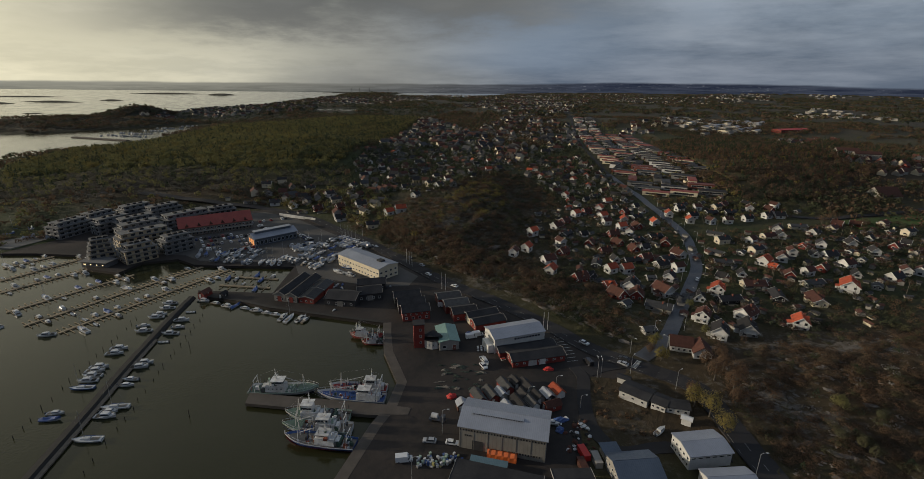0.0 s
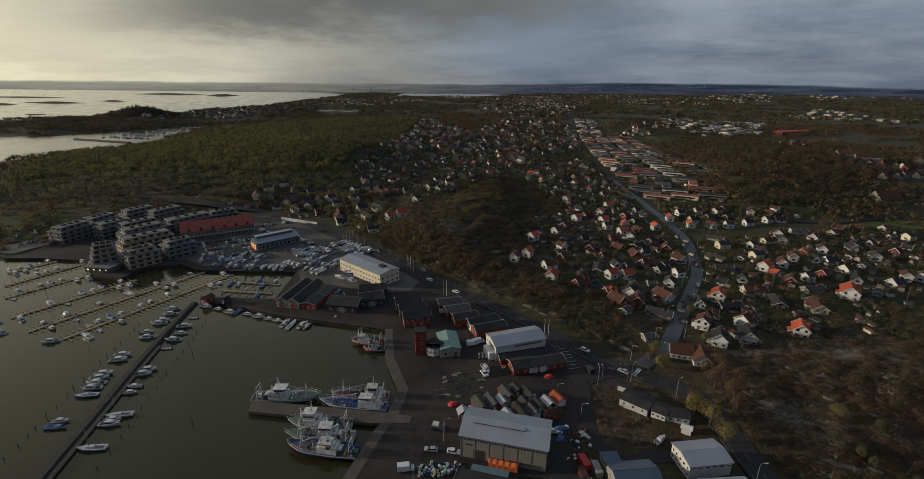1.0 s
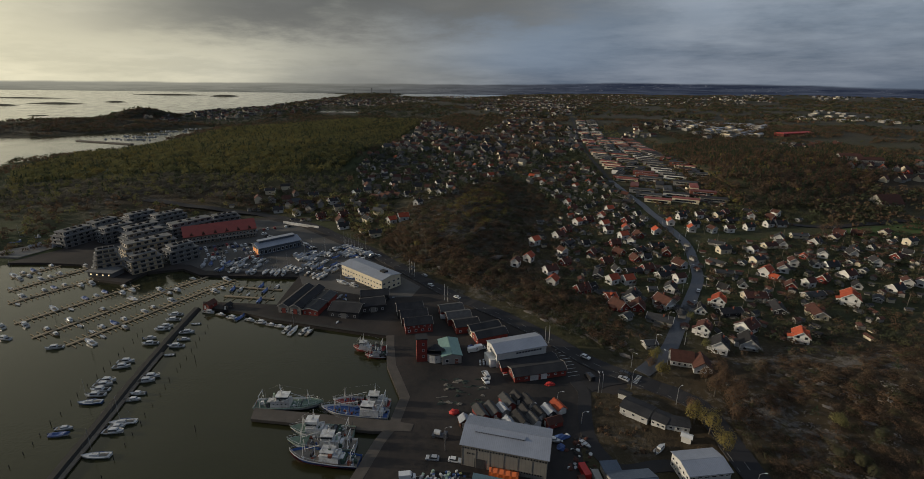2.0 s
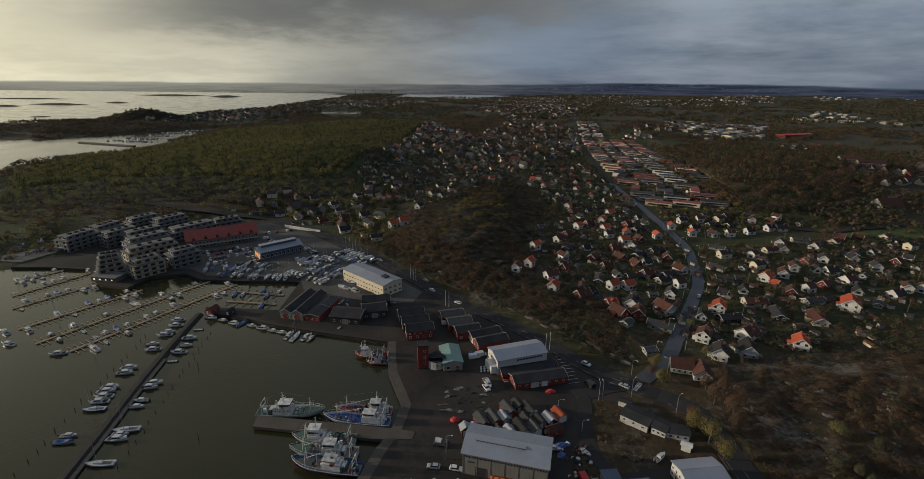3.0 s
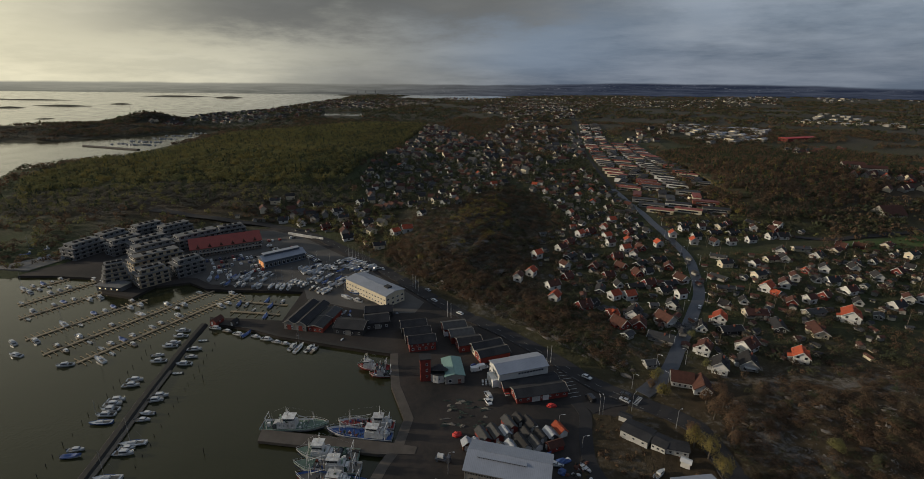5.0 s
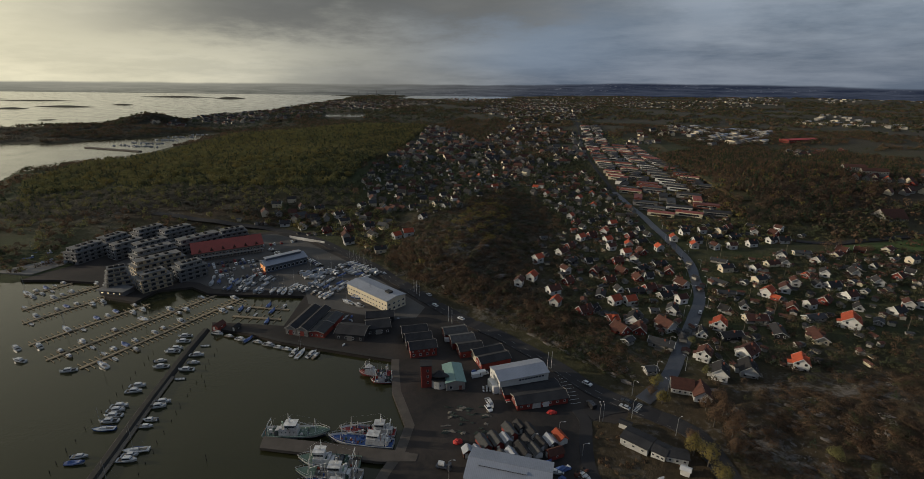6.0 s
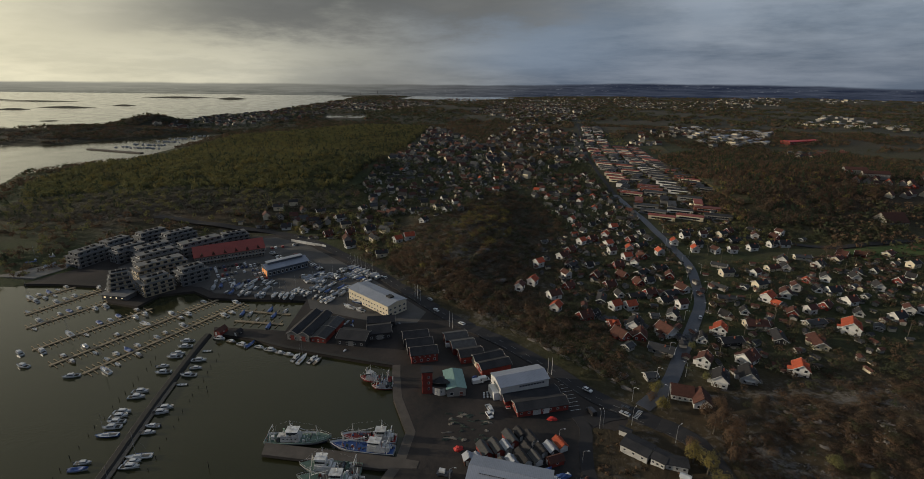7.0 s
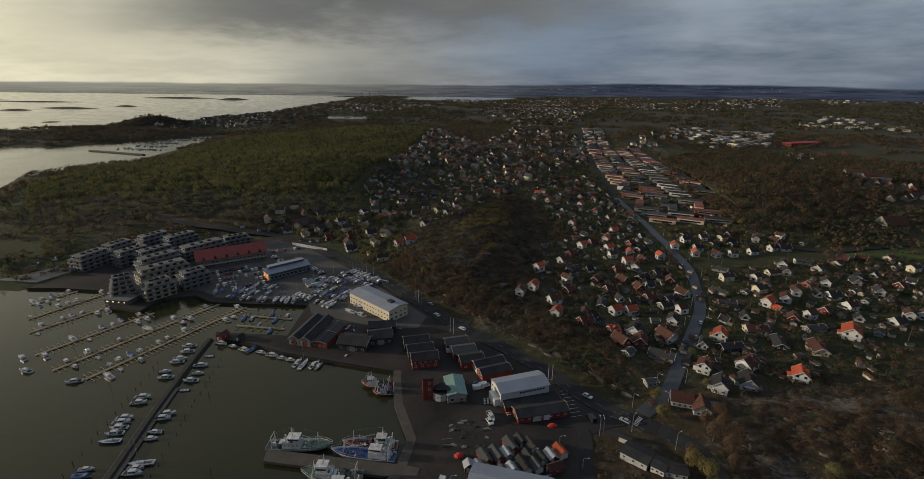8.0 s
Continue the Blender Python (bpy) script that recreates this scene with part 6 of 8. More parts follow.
for k, (x, y, h, r, leaves, words) in enumerate((
        (83.5, 146, 9.0, 3.4, YELLOWS, "yellow-green autumn tree beside the road"), (86.0, 140, 9.5, 3.5, YELLOWS, "yellow-green autumn tree beside the road"),
        (87.0, 132, 8.5, 3.4, YELLOWS, "yellow-brown autumn tree beside the road"), (84.8, 151, 6.5, 2.6, RUSSETS, "russet autumn tree beside the road"),
        (97.5, 160, 9.0, 3.2, RUSSETS, "tall russet autumn tree on the slope"), (101, 153, 9.0, 3.6, RUSSETS, "tall russet autumn tree on the slope"),
        (104, 166, 8.5, 3.4, RUSSETS, "tall russet autumn tree on the slope"), (99, 170, 7.0, 2.8, RUSSETS, "russet autumn tree on the slope"),
        (106, 159, 9.0, 3.4, RUSSETS, "tall russet autumn tree on the slope"), (98, 145, 8.0, 3.2, RUSSETS, "russet autumn tree on the slope"),
        (83.5, 176, 6.5, 2.8, YELLOWS, "ochre bushy tree by the white house"), (127, 125, 5.0, 2.6, HEDGES, "dull green tree on the rocky slope"),
        (131, 141, 5.5, 2.6, GREENS, "small green tree on the rocky slope"), (106, 173, 8.0, 3.0, RUSSETS, "tall russet autumn tree on the slope"))):
    tree(x, y, h, r, leaves, words, k + 1, K=1500)
tree(84, 187, 6.0, 2.4, YELLOWS, "yellow-green tree by the white house", 10)
tree(87, 190, 5.0, 2.0, GREENS, "green tree by the white house", 11)
tree(81, 182, 5.0, 2.2, RUSSETS, "russet tree by the road", 12)
tree(112, 197, 5.0, 2.2, GREENS, "green garden tree by a white house", 13)
tree(141, 135, 4.5, 2.4, HEDGES, "dull green bushy tree on the rocky slope", 14)
tree(122, 128, 4.5, 2.4, HEDGES, "dull green bushy tree on the rocky slope", 15)
tree(128, 121, 4.5, 2.4, HEDGES, "green bushy tree on the rocky slope", 16)
tree(-33, 321, 6.0, 3.0, YELLOWS, "yellow-green tree at the foot of the knoll", 17)
tree(-40, 326, 7.0, 3.4, RUSSETS, "russet tree at the foot of the knoll", 18)
tree(-48, 333, 7.0, 3.6, RUSSETS, "russet tree at the foot of the knoll", 19)
tree(-56, 341, 7.0, 3.6, RUSSETS, "russet tree at the foot of the knoll", 20)
tree(-150, 412, 8.0, 3.4, YELLOWS, "yellow-green tree above the marina road", 21)
tree(-158, 420, 8.0, 3.4, YELLOWS, "yellow-green tree above the marina road", 22)
tree(118, 226, 5.0, 2.0, GREENS, "green garden tree beside the hill road", 23)
tree(186, 250, 6.5, 3.0, RUSSETS, "russet garden tree between houses", 24)
tree(192, 236, 6.5, 3.2, RUSSETS, "russet tree behind the houses", 25)
tree(290, 372, 9.0, 4.4, RUSSETS, "russet tree beside the meadow", 26)
tree(304, 378, 10.0, 5.0, RUSSETS, "large russet tree beside the meadow", 27)
tree(318, 365, 9.0, 4.6, RUSSETS, "russet tree beside the meadow", 28)

# rounded rock outcrops
rng = random.Random(9)


def boulder(x, y, r, turn, flat=0.45):
    bm = bmesh.new()
    bmesh.ops.create_icosphere(bm, subdivisions=2, radius=1.0)
    for v in bm.verts:
        k = 1 + 0.55 * noise.noise(v.co * 1.9 + Vector((x, y, 0))) + 0.3 * noise.noise(v.co * 4.6 + Vector((y, x, 0)))
        v.co = Vector((v.co.x * r * 2.6 * k, v.co.y * r * k, v.co.z * r * flat * k))
    ob = part("rock_outcrop", bm, ROCK)
    ob.matrix_basis = pose(x, y, ground_z(x, y) - r * 0.05, 0, 0, turn)
    tagged(ob, "bare grey granite outcrop in the scrub", "rock", "rock outcrops")


wood("slope_rubble", FRONT_HILL, 7, (0.4, 1.5), (0.3, 0.8), 10, 0.6, ROCK, "broken pale granite ledges on the slope", 91, category="rocks", clear=0.5, patch=26)
wood("knoll_rubble", [(-20, 292), (10, 262), (40, 229), (66, 202), (78, 192), (80, 200), (60, 218), (34, 248), (0, 284)], 3.5, (0.5, 1.4), (0.5, 1.5), 10, 0.75, ROCK, "broken pale granite along the road cutting", 92, category="rocks", clear=0.45, patch=14, road_gap=5.5)

for k in range(160):
    if k < 92:
        y = rng.uniform(106, 190)
        boulder(rng.uniform(106, y * 1.0 + 8), y, rng.uniform(0.25, 0.95), rng.uniform(-50, -20), rng.uniform(0.4, 0.9))
    elif k < 124:
        boulder(rng.uniform(-48, 30), rng.uniform(300, 420), rng.uniform(0.5, 2.0), rng.uniform(0, 60), rng.uniform(0.4, 0.8))
    else:
        u = rng.uniform(0, 1)
        boulder(-20 + 95 * u, 288 - 104 * u + rng.uniform(2, 7) + 2, rng.uniform(0.5, 1.3), -45, 0.9)

# ---- quay edges, piers and pontoons ----
def edge_line(name, pts, width, z, material, label, inward=0.0, thick=0.35):
    bm, rows = bmesh.new(), []
    for c, s in sides_of([Vector((*p, 0)) for p in pts]):
        a, b = c + s * (inward - width / 2), c + s * (inward + width / 2)
        rows.append([(a.x, a.y, z - thick), (a.x, a.y, z), (b.x, b.y, z), (b.x, b.y, z - thick)])
    loft(bm, rows)
    return tagged(part(name, bm, material), label, "quay edge", kind="structure")


edge_line("quay_apron", [(-37, 60), (-37.1, 112.5), (-30.8, 136.0), (-26.9, 145.5), (-24.9, 160.0), (-28.6, 169.4), (-33.2, 181.3), (-36.2, 197.0), (-37.6, 207.6)], 3.9, 1.64, CONCRETE, "worn brown concrete quay apron", 1.95)
edge_line("north_apron", [(-37.6, 207.6), (-52.5, 211), (-71, 215.6), (-98.7, 222.9), (-118.7, 230.8), (-141.6, 236.2)], 2.0, 1.64, DARKWOOD, "dark timber quay edge", 1.0)
bm = bmesh.new()
slab(bm, [(-32.0, 140.6), (-77.6, 146.4), (-78.6, 152.6), (-26.5, 146.3), (-18, 144.6), (-18.6, 141.0)], 0.5, 1.7)
pier = tagged(part("pier", bm, CONCRETE), "brown concrete pier on dark piles", "pier", kind="structure")
for i in range(9):
    bm = bmesh.new()
    for s in (0.4, 5.4):
        rod(bm, (-76.5 + 5 * i, 146.9 + s - 0.62 * i, -3), (-76.5 + 5 * i, 146.9 + s - 0.62 * i, 0.5), 0.28)
    part("pile_pair", bm, DARKWOOD, pier)
BREAK = [(-145.2, 236), (-143.0, 215), (-139.9, 192), (-136.6, 170), (-131.6, 141.7), (-127.6, 117), (-118, 60)]
bm, rows = bmesh.new(), []
for c, s in sides_of(smooth_line(BREAK, 3.0)):
    wob = 0.35 * noise.noise(c * 0.4)
    rows.append([tuple(c + s * o + Vector((0, 0, h + wob * (0.5 if h > 0 else 0)))) for o, h in ((-3.6, -2), (-2.2, 0.6), (-1.2, 1.5), (0.9, 1.5), (1.7, 0.6), (2.6, -2))])
loft(bm, rows)
tagged(part("breakwater", bm, DARKWOOD), "dark timber and stone breakwater in the water", "breakwater", kind="structure")
edge_line("breakwater_walk", [(x + 3.9, y) for x, y in BREAK[2:]], 1.7, 0.75, TIMBER, "grey timber walkway along the breakwater", 1.2, 0.5)


def pontoon(p, q, gap=2.5, reach=4.6):
    """A floating jetty with fingers on both sides."""
    p, q = Vector((*p, 0)), Vector((*q, 0))
    L = (q - p).length
    turn = math.degrees(math.atan2(q.y - p.y, q.x - p.x))
    t = thing("pontoon", "floating timber pontoon with finger berths", "jetty", "marina pontoons", pose(p.x, p.y, 0, 0, 0, turn))
    bm = bmesh.new()
    box(bm, 0, -0.85, 0.1, L, 0.85, 0.55)
    for i in range(int(L / 8)):
        box(bm, 3 + 8 * i, -1.0, -0.4, 6 + 8 * i, 1.0, 0.1)
    part("deck", bm, PALE_TIMBER, t)
    me = None
    for i in range(int(L / gap)):
        for s in (1, -1):
            if me is None:
                bm = bmesh.new()
                box(bm, -0.15, 0, 0.25, 0.15, reach, 0.45)
                box(bm, -0.22, reach - 0.8, -0.3, 0.22, reach, 0.25)
                me = mesh_of(bm, "finger", PALE_TIMBER)
            ob = new("finger", me)
            ob.parent = t
            ob.matrix_basis = pose(gap * (i + 0.5), s * 0.85, 0, 0, 0, 0 if s > 0 else 180)
    return p, (q - p).normalized(), L, turn


# ---- boats ----
def hull_shape(bm, L, B, D, full=0.45, rake=0.08, mi=0, keel=-0.4, sheer=0.4, bluff=2.1):
    rows = []
    for i in range(11):
        s = i / 10
        b = B / 2 * (0.86 + 0.14 * min(1, s / 0.3)) if s < full else B / 2 * max(0.02, 1 - ((s - full) / (1 - full)) ** bluff)
        top = D * (0.82 + sheer * s ** 2.2)
        x = -L / 2 + L * s
        low = x - L * rake * max(0, s - 0.55) * 1.6
        rows.append([(x, -b, top), (low, -b * 0.8, top * 0.25), (low, -b * 0.35, keel * 0.7), (low, 0, keel), (low, b * 0.35, keel * 0.7), (low, b * 0.8, top * 0.25), (x, b, top)])
    loft(bm, rows, mi)
    return rows


def deck_of(bm, rows, drop=0.12, mi=0):
    loft(bm, [[(r[0][0], r[0][1] * 0.93, r[0][2] - drop), (r[0][0], 0, r[0][2] - drop + 0.03), (r[-1][0], r[-1][1] * 0.93, r[-1][2] - drop)] for r in rows], mi, caps=False)


def cabin_shape(bm, x0, x1, w, z0, z1, lean=0.25, taper=0.85):
    a = [(x0, -w / 2, z0), (x1, -w / 2 * taper, z0), (x1, w / 2 * taper, z0), (x0, w / 2, z0)]
    b = [(x0 + lean * 0.4, -w / 2 * 0.86, z1), (x1 - lean * 2, -w / 2 * taper * 0.84, z1), (x1 - lean * 2, w / 2 * taper * 0.84, z1), (x0 + lean * 0.4, w / 2 * 0.86, z1)]
    va, vb = [bm.verts.new(p) for p in a], [bm.verts.new(p) for p in b]
    bm.faces.new(va[::-1]), bm.faces.new(vb)
    for i in range(4):
        bm.faces.new((va[i], va[(i + 1) % 4], vb[(i + 1) % 4], vb[i]))


def build_boat(kind):
    spec = {
        "cruiser": (7.4, 2.6, 1.0, HULL_WHITE, "white cabin cruiser with dark windows"), "runabout": (6.0, 2.2, 0.8, HULL_WHITE, "small white motorboat with cabin"),
        "sloop": (9.4, 2.9, 1.05, HULL_WHITE, "white sailing boat with bare mast"), "blue_sloop": (8.8, 2.7, 1.0, HULL_BLUE, "blue hulled sailing boat with bare mast"),
        "covered": (6.8, 2.4, 0.9, HULL_WHITE, "motorboat under a blue tarpaulin"), "snipa": (6.6, 2.3, 0.9, TIMBER, "small varnished wooden boat"), "skiff": (4.6, 1.7, 0.55, HULL_WHITE, "small open white skiff"),
        "winter_cover": (8.0, 2.7, 1.0, HULL_WHITE, "boat under a pale winter cover")}
    L, B, D, paint, words = spec[kind]
    t = thing("boat" if "sloop" not in kind else "sailing_boat", words, "boat", "small boats")
    bm = bmesh.new()
    rows = hull_shape(bm, L, B, D)
    part("hull", bm, paint, t)
    bm = bmesh.new()
    deck_of(bm, rows)
    part("deck", bm, HULL_WHITE if kind != "snipa" else DECK, t)
    if kind in ("cruiser", "runabout", "snipa"):
        bm = bmesh.new()
        cabin_shape(bm, -L * 0.18, L * 0.24, B * 0.72, D * 0.8, D + (0.95 if kind == "cruiser" else 0.6))
        c = part("cabin", bm, HULL_WHITE, t)
        bm = bmesh.new()
        cabin_shape(bm, -L * 0.16, L * 0.225, B * 0.735, D + 0.22, D + (0.7 if kind == "cruiser" else 0.45), 0.2)
        part("window_band", bm, GLASS, c)
        bm = bmesh.new()
        box(bm, -L * 0.42, -B * 0.36, D * 0.55, -L * 0.2, B * 0.36, D * 0.78)
        part("cockpit", bm, DARKWOOD if kind == "cruiser" else DECK, t)
    if kind == "cruiser":
        bm = bmesh.new()
        rails(bm, [(L * 0.1, -B * 0.44, D * 1.3), (L * 0.36, -B * 0.26, D * 1.5), (L * 0.48, 0, D * 1.6), (L * 0.36, B * 0.26, D * 1.5), (L * 0.1, B * 0.44, D * 1.3)], 0.04)
        rod(bm, (-0.6, 0, D + 0.9), (-0.9, 0, D + 2.0), 0.06)
        part("rail", bm, STEEL, t)
    if "sloop" in kind:
        bm = bmesh.new()
        cabin_shape(bm, -L * 0.12, L * 0.2, B * 0.5, D * 0.85, D + 0.42, 0.2, 0.7)
        part("cabin", bm, HULL_WHITE, t)
        bm = bmesh.new()
        box(bm, -L * 0.4, -B * 0.22, D * 0.6, -L * 0.13, B * 0.22, D * 0.86)
        part("cockpit", bm, DECK, t)
        bm = bmesh.new()
        rod(bm, (L * 0.08, 0, D * 0.8), (L * 0.07, 0, L * 1.25), 0.075, 0.05)
        rails(bm, [(L * 0.075, -0.7, L * 0.75), (L * 0.075, 0.7, L * 0.75)], 0.03)
        rails(bm, [(L * 0.48, 0, D * 1.2), (L * 0.07, 0, L * 1.22), (-L * 0.48, 0, D)], 0.01)
        mast = part("mast", bm, STEEL, t)
        bm = bmesh.new()
        rod(bm, (L * 0.06, 0, D + 1.0), (-L * 0.32, 0, D + 0.95), 0.11)
        part("boom", bm, BLUE_COVER, mast)
    if kind in ("covered", "winter_cover"):
        bm = bmesh.new()
        h = 0.7 if kind == "covered" else 1.4
        loft(bm, [[(r[0][0], r[0][1] * 1.04, r[0][2] - 0.25), (r[0][0], r[0][1] * 0.9, r[0][2] + 0.05), (r[0][0], 0, r[0][2] + h * (0.6 + 0.4 * math.sin(i * 0.9))), (r[0][0], -r[0][1] * 0.9, r[0][2] + 0.05), (r[0][0], -r[0][1] * 1.04, r[0][2] - 0.25)] for i, r in enumerate(rows)])
        part("cover", bm, BLUE_COVER if kind == "covered" else PALE_COVER, t)
    if kind == "skiff":
        for x in (-1.0, 0.5):
            bm = bmesh.new()
            box(bm, x - 0.15, -0.75, 0.4, x + 0.15, 0.75, 0.46)
            part("thwart", bm, TIMBER, t)
    if kind in ("runabout", "covered", "skiff"):
        bm = bmesh.new()
        box(bm, -L / 2 - 0.45, -0.2, 0.0, -L / 2 - 0.02, 0.2, D + 0.35)
        part("outboard", bm, HULL_DARK, t)
    return t


BOATS = {}


def boat(kind, x, y, turn, z=0.0, tilt=0.0):
    m = pose(x, y, z, tilt, 0, turn)
    if kind in BOATS:
        return copy_thing(BOATS[kind], m)
    BOATS[kind] = build_boat(kind)
    BOATS[kind].matrix_basis = m
    return BOATS[kind]


BOAT_RNG = random.Random(3)
AFLOAT = ["cruiser", "runabout", "runabout", "cruiser", "covered", "snipa", "sloop", "cruiser", "skiff"]
for p, q, share in (((-265.5, 256), (-243, 299), 0.2), ((-251, 240), (-228, 277), 0.36), ((-227.4, 217.4), (-196, 267), 0.28), ((-206.9, 203.8), (-162, 281), 0.24), ((-185.2, 197.5), (-143, 277), 0.24), ((-281, 275), (-268, 297), 0.5)):
    c, w, L, turn = pontoon(p, q)
    side = Vector((-w.y, w.x, 0))
    for i in range(int(L / 5.0)):
        for s in (1, -1):
            if BOAT_RNG.random() < share + 0.05 + 0.22 * (i > L / 5.0 - 5):
                kind = BOAT_RNG.choice(AFLOAT)
                at = c + w * (5.0 * i + 2.5) + side * s * BOAT_RNG.uniform(4.2, 5.4)
                boat(kind, at.x, at.y, turn + 90 * s + (180 if BOAT_RNG.random() < 0.5 else 0) + BOAT_RNG.uniform(-4, 4))
# a few lie at the pontoon heads
boat("sloop", -176.5, 200.4, 150)
boat("cruiser", -189.2, 195.2, 200)
boat("cruiser", -219.6, 203.0, 170)
boat("cruiser", -231.5, 214.4, 150)
boat("cruiser", -252.5, 217, 160)
# small basin pontoons
for p, q in (((-140, 266), (-108, 262)), ((-138, 253), (-108, 249.5))):
    c, w, L, turn = pontoon(p, q, 5.0, 4.0)
    for i in range(6):
        if BOAT_RNG.random() < 0.7:
            boat(BOAT_RNG.choice(["runabout", "skiff", "covered"]), c.x + 5 * i + 2.5, c.y - 0.55 * i + BOAT_RNG.choice((3.4, -3.4)), 90 + BOAT_RNG.uniform(-6, 6))
# along the breakwater
for kind, x, y in (("cruiser", -148.8, 184.6), ("cruiser", -148.0, 180.6), ("cruiser", -147.2, 170.4), ("cruiser", -146.8, 167.6), ("cruiser", -145.6, 164.2), ("cruiser", -145.0, 160.8), ("blue_sloop", -143.7, 156.2), ("runabout", -142.0, 141.8), ("covered", -141.2, 138.6),
                   ("cruiser", -150.6, 223.4), ("cruiser", -150.2, 216.4), ("cruiser", -150.4, 213.4), ("cruiser", -147.8, 199.8), ("runabout", -151.0, 205.0), ("cruiser", -152.6, 229.0)):
    boat(kind, x, y, 8 + BOAT_RNG.uniform(-4, 4) + (180 if BOAT_RNG.random() < 0.4 else 0))
for kind, x, y in (("cruiser", -131.0, 173.6), ("cruiser", -131.2, 170.6), ("runabout", -129.2, 162.2), ("runabout", -128.4, 158.4), ("sloop", -123.6, 145.2), ("runabout", -124.2, 143.0), ("cruiser", -123.6, 140.4), ("sloop", -121.4, 128.8), ("cruiser", -134.4, 197.8), ("skiff", -133.4, 190.4), ("cruiser", -136.2, 210.8), ("runabout", -134.0, 204.0), ("skiff", -137.0, 219.6)):
    boat(kind, x, y, 8 + BOAT_RNG.uniform(-4, 4) + (180 if BOAT_RNG.random() < 0.4 else 0))
# along the north quay
for kind, x, y, a in (("cruiser", -136.5, 232.4, -15), ("snipa", -128.5, 229.4, -20), ("cruiser", -121.0, 226.2, -20), ("covered", -117.2, 226.6, 70), ("runabout", -111.0, 224.2, -18), ("cruiser", -104.0, 221.4, -15), ("runabout", -98.0, 219.2, -15), ("cruiser", -88.2, 214.6, 75), ("sloop", -84.8, 213.6, 80), ("cruiser", -79.0, 213.2, 65), ("snipa", -76.4, 212.2, 70), ("runabout", -93.0, 217.6, -15)):
    boat(kind, x, y, a)


def mooring_post(x, y, h):
    bm = bmesh.new()
    rod(bm, (0, 0, -3), (BOAT_RNG.uniform(-0.1, 0.1), BOAT_RNG.uniform(-0.1, 0.1), h), 0.14, 0.11)
    ob = part("mooring_post", bm, DARKWOOD)
    ob.matrix_basis = pose(x, y, 0)
    tagged(ob, "dark timber mooring post standing in the water", "post", "mooring posts")


for side, off in ((-1, -14.5), (1, 16.5)):
    for i, (c, s) in enumerate(sides_of(smooth_line(BREAK, 5.2))):
        if 3 < i < 30:
            mooring_post(c.x + s.x * off + BOAT_RNG.uniform(-0.4, 0.4), c.y + s.y * off + BOAT_RNG.uniform(-1, 1), BOAT_RNG.uniform(1.0, 1.8))
mooring_post(-119, 186, 3.2)
mooring_post(-95, 141, 3.0)


# ---- fishing vessels ----
GREY_STEEL = mat("dark_painted_steel", (0.07, 0.075, 0.08), (0.045, 0.047, 0.05), 0.8, 0.6)

SHIP_WHITE = mat("rust_streaked_white_paint", (0.58, 0.58, 0.56), (0.33, 0.31, 0.28), 0.7, 0.55, rand=0.2)
DECK_GREEN = mat("green_deck_paint", (0.10, 0.15, 0.11), (0.065, 0.10, 0.075), 0.6, 0.7)
GREEN_TWINE = mat("wound_green_netting", (0.03, 0.075, 0.055), (0.05, 0.06, 0.045), 1.6, 0.95, bump=0.6)
RUST = mat("rust_red_paint", (0.22, 0.055, 0.025), (0.12, 0.035, 0.02), 0.9, 0.8)


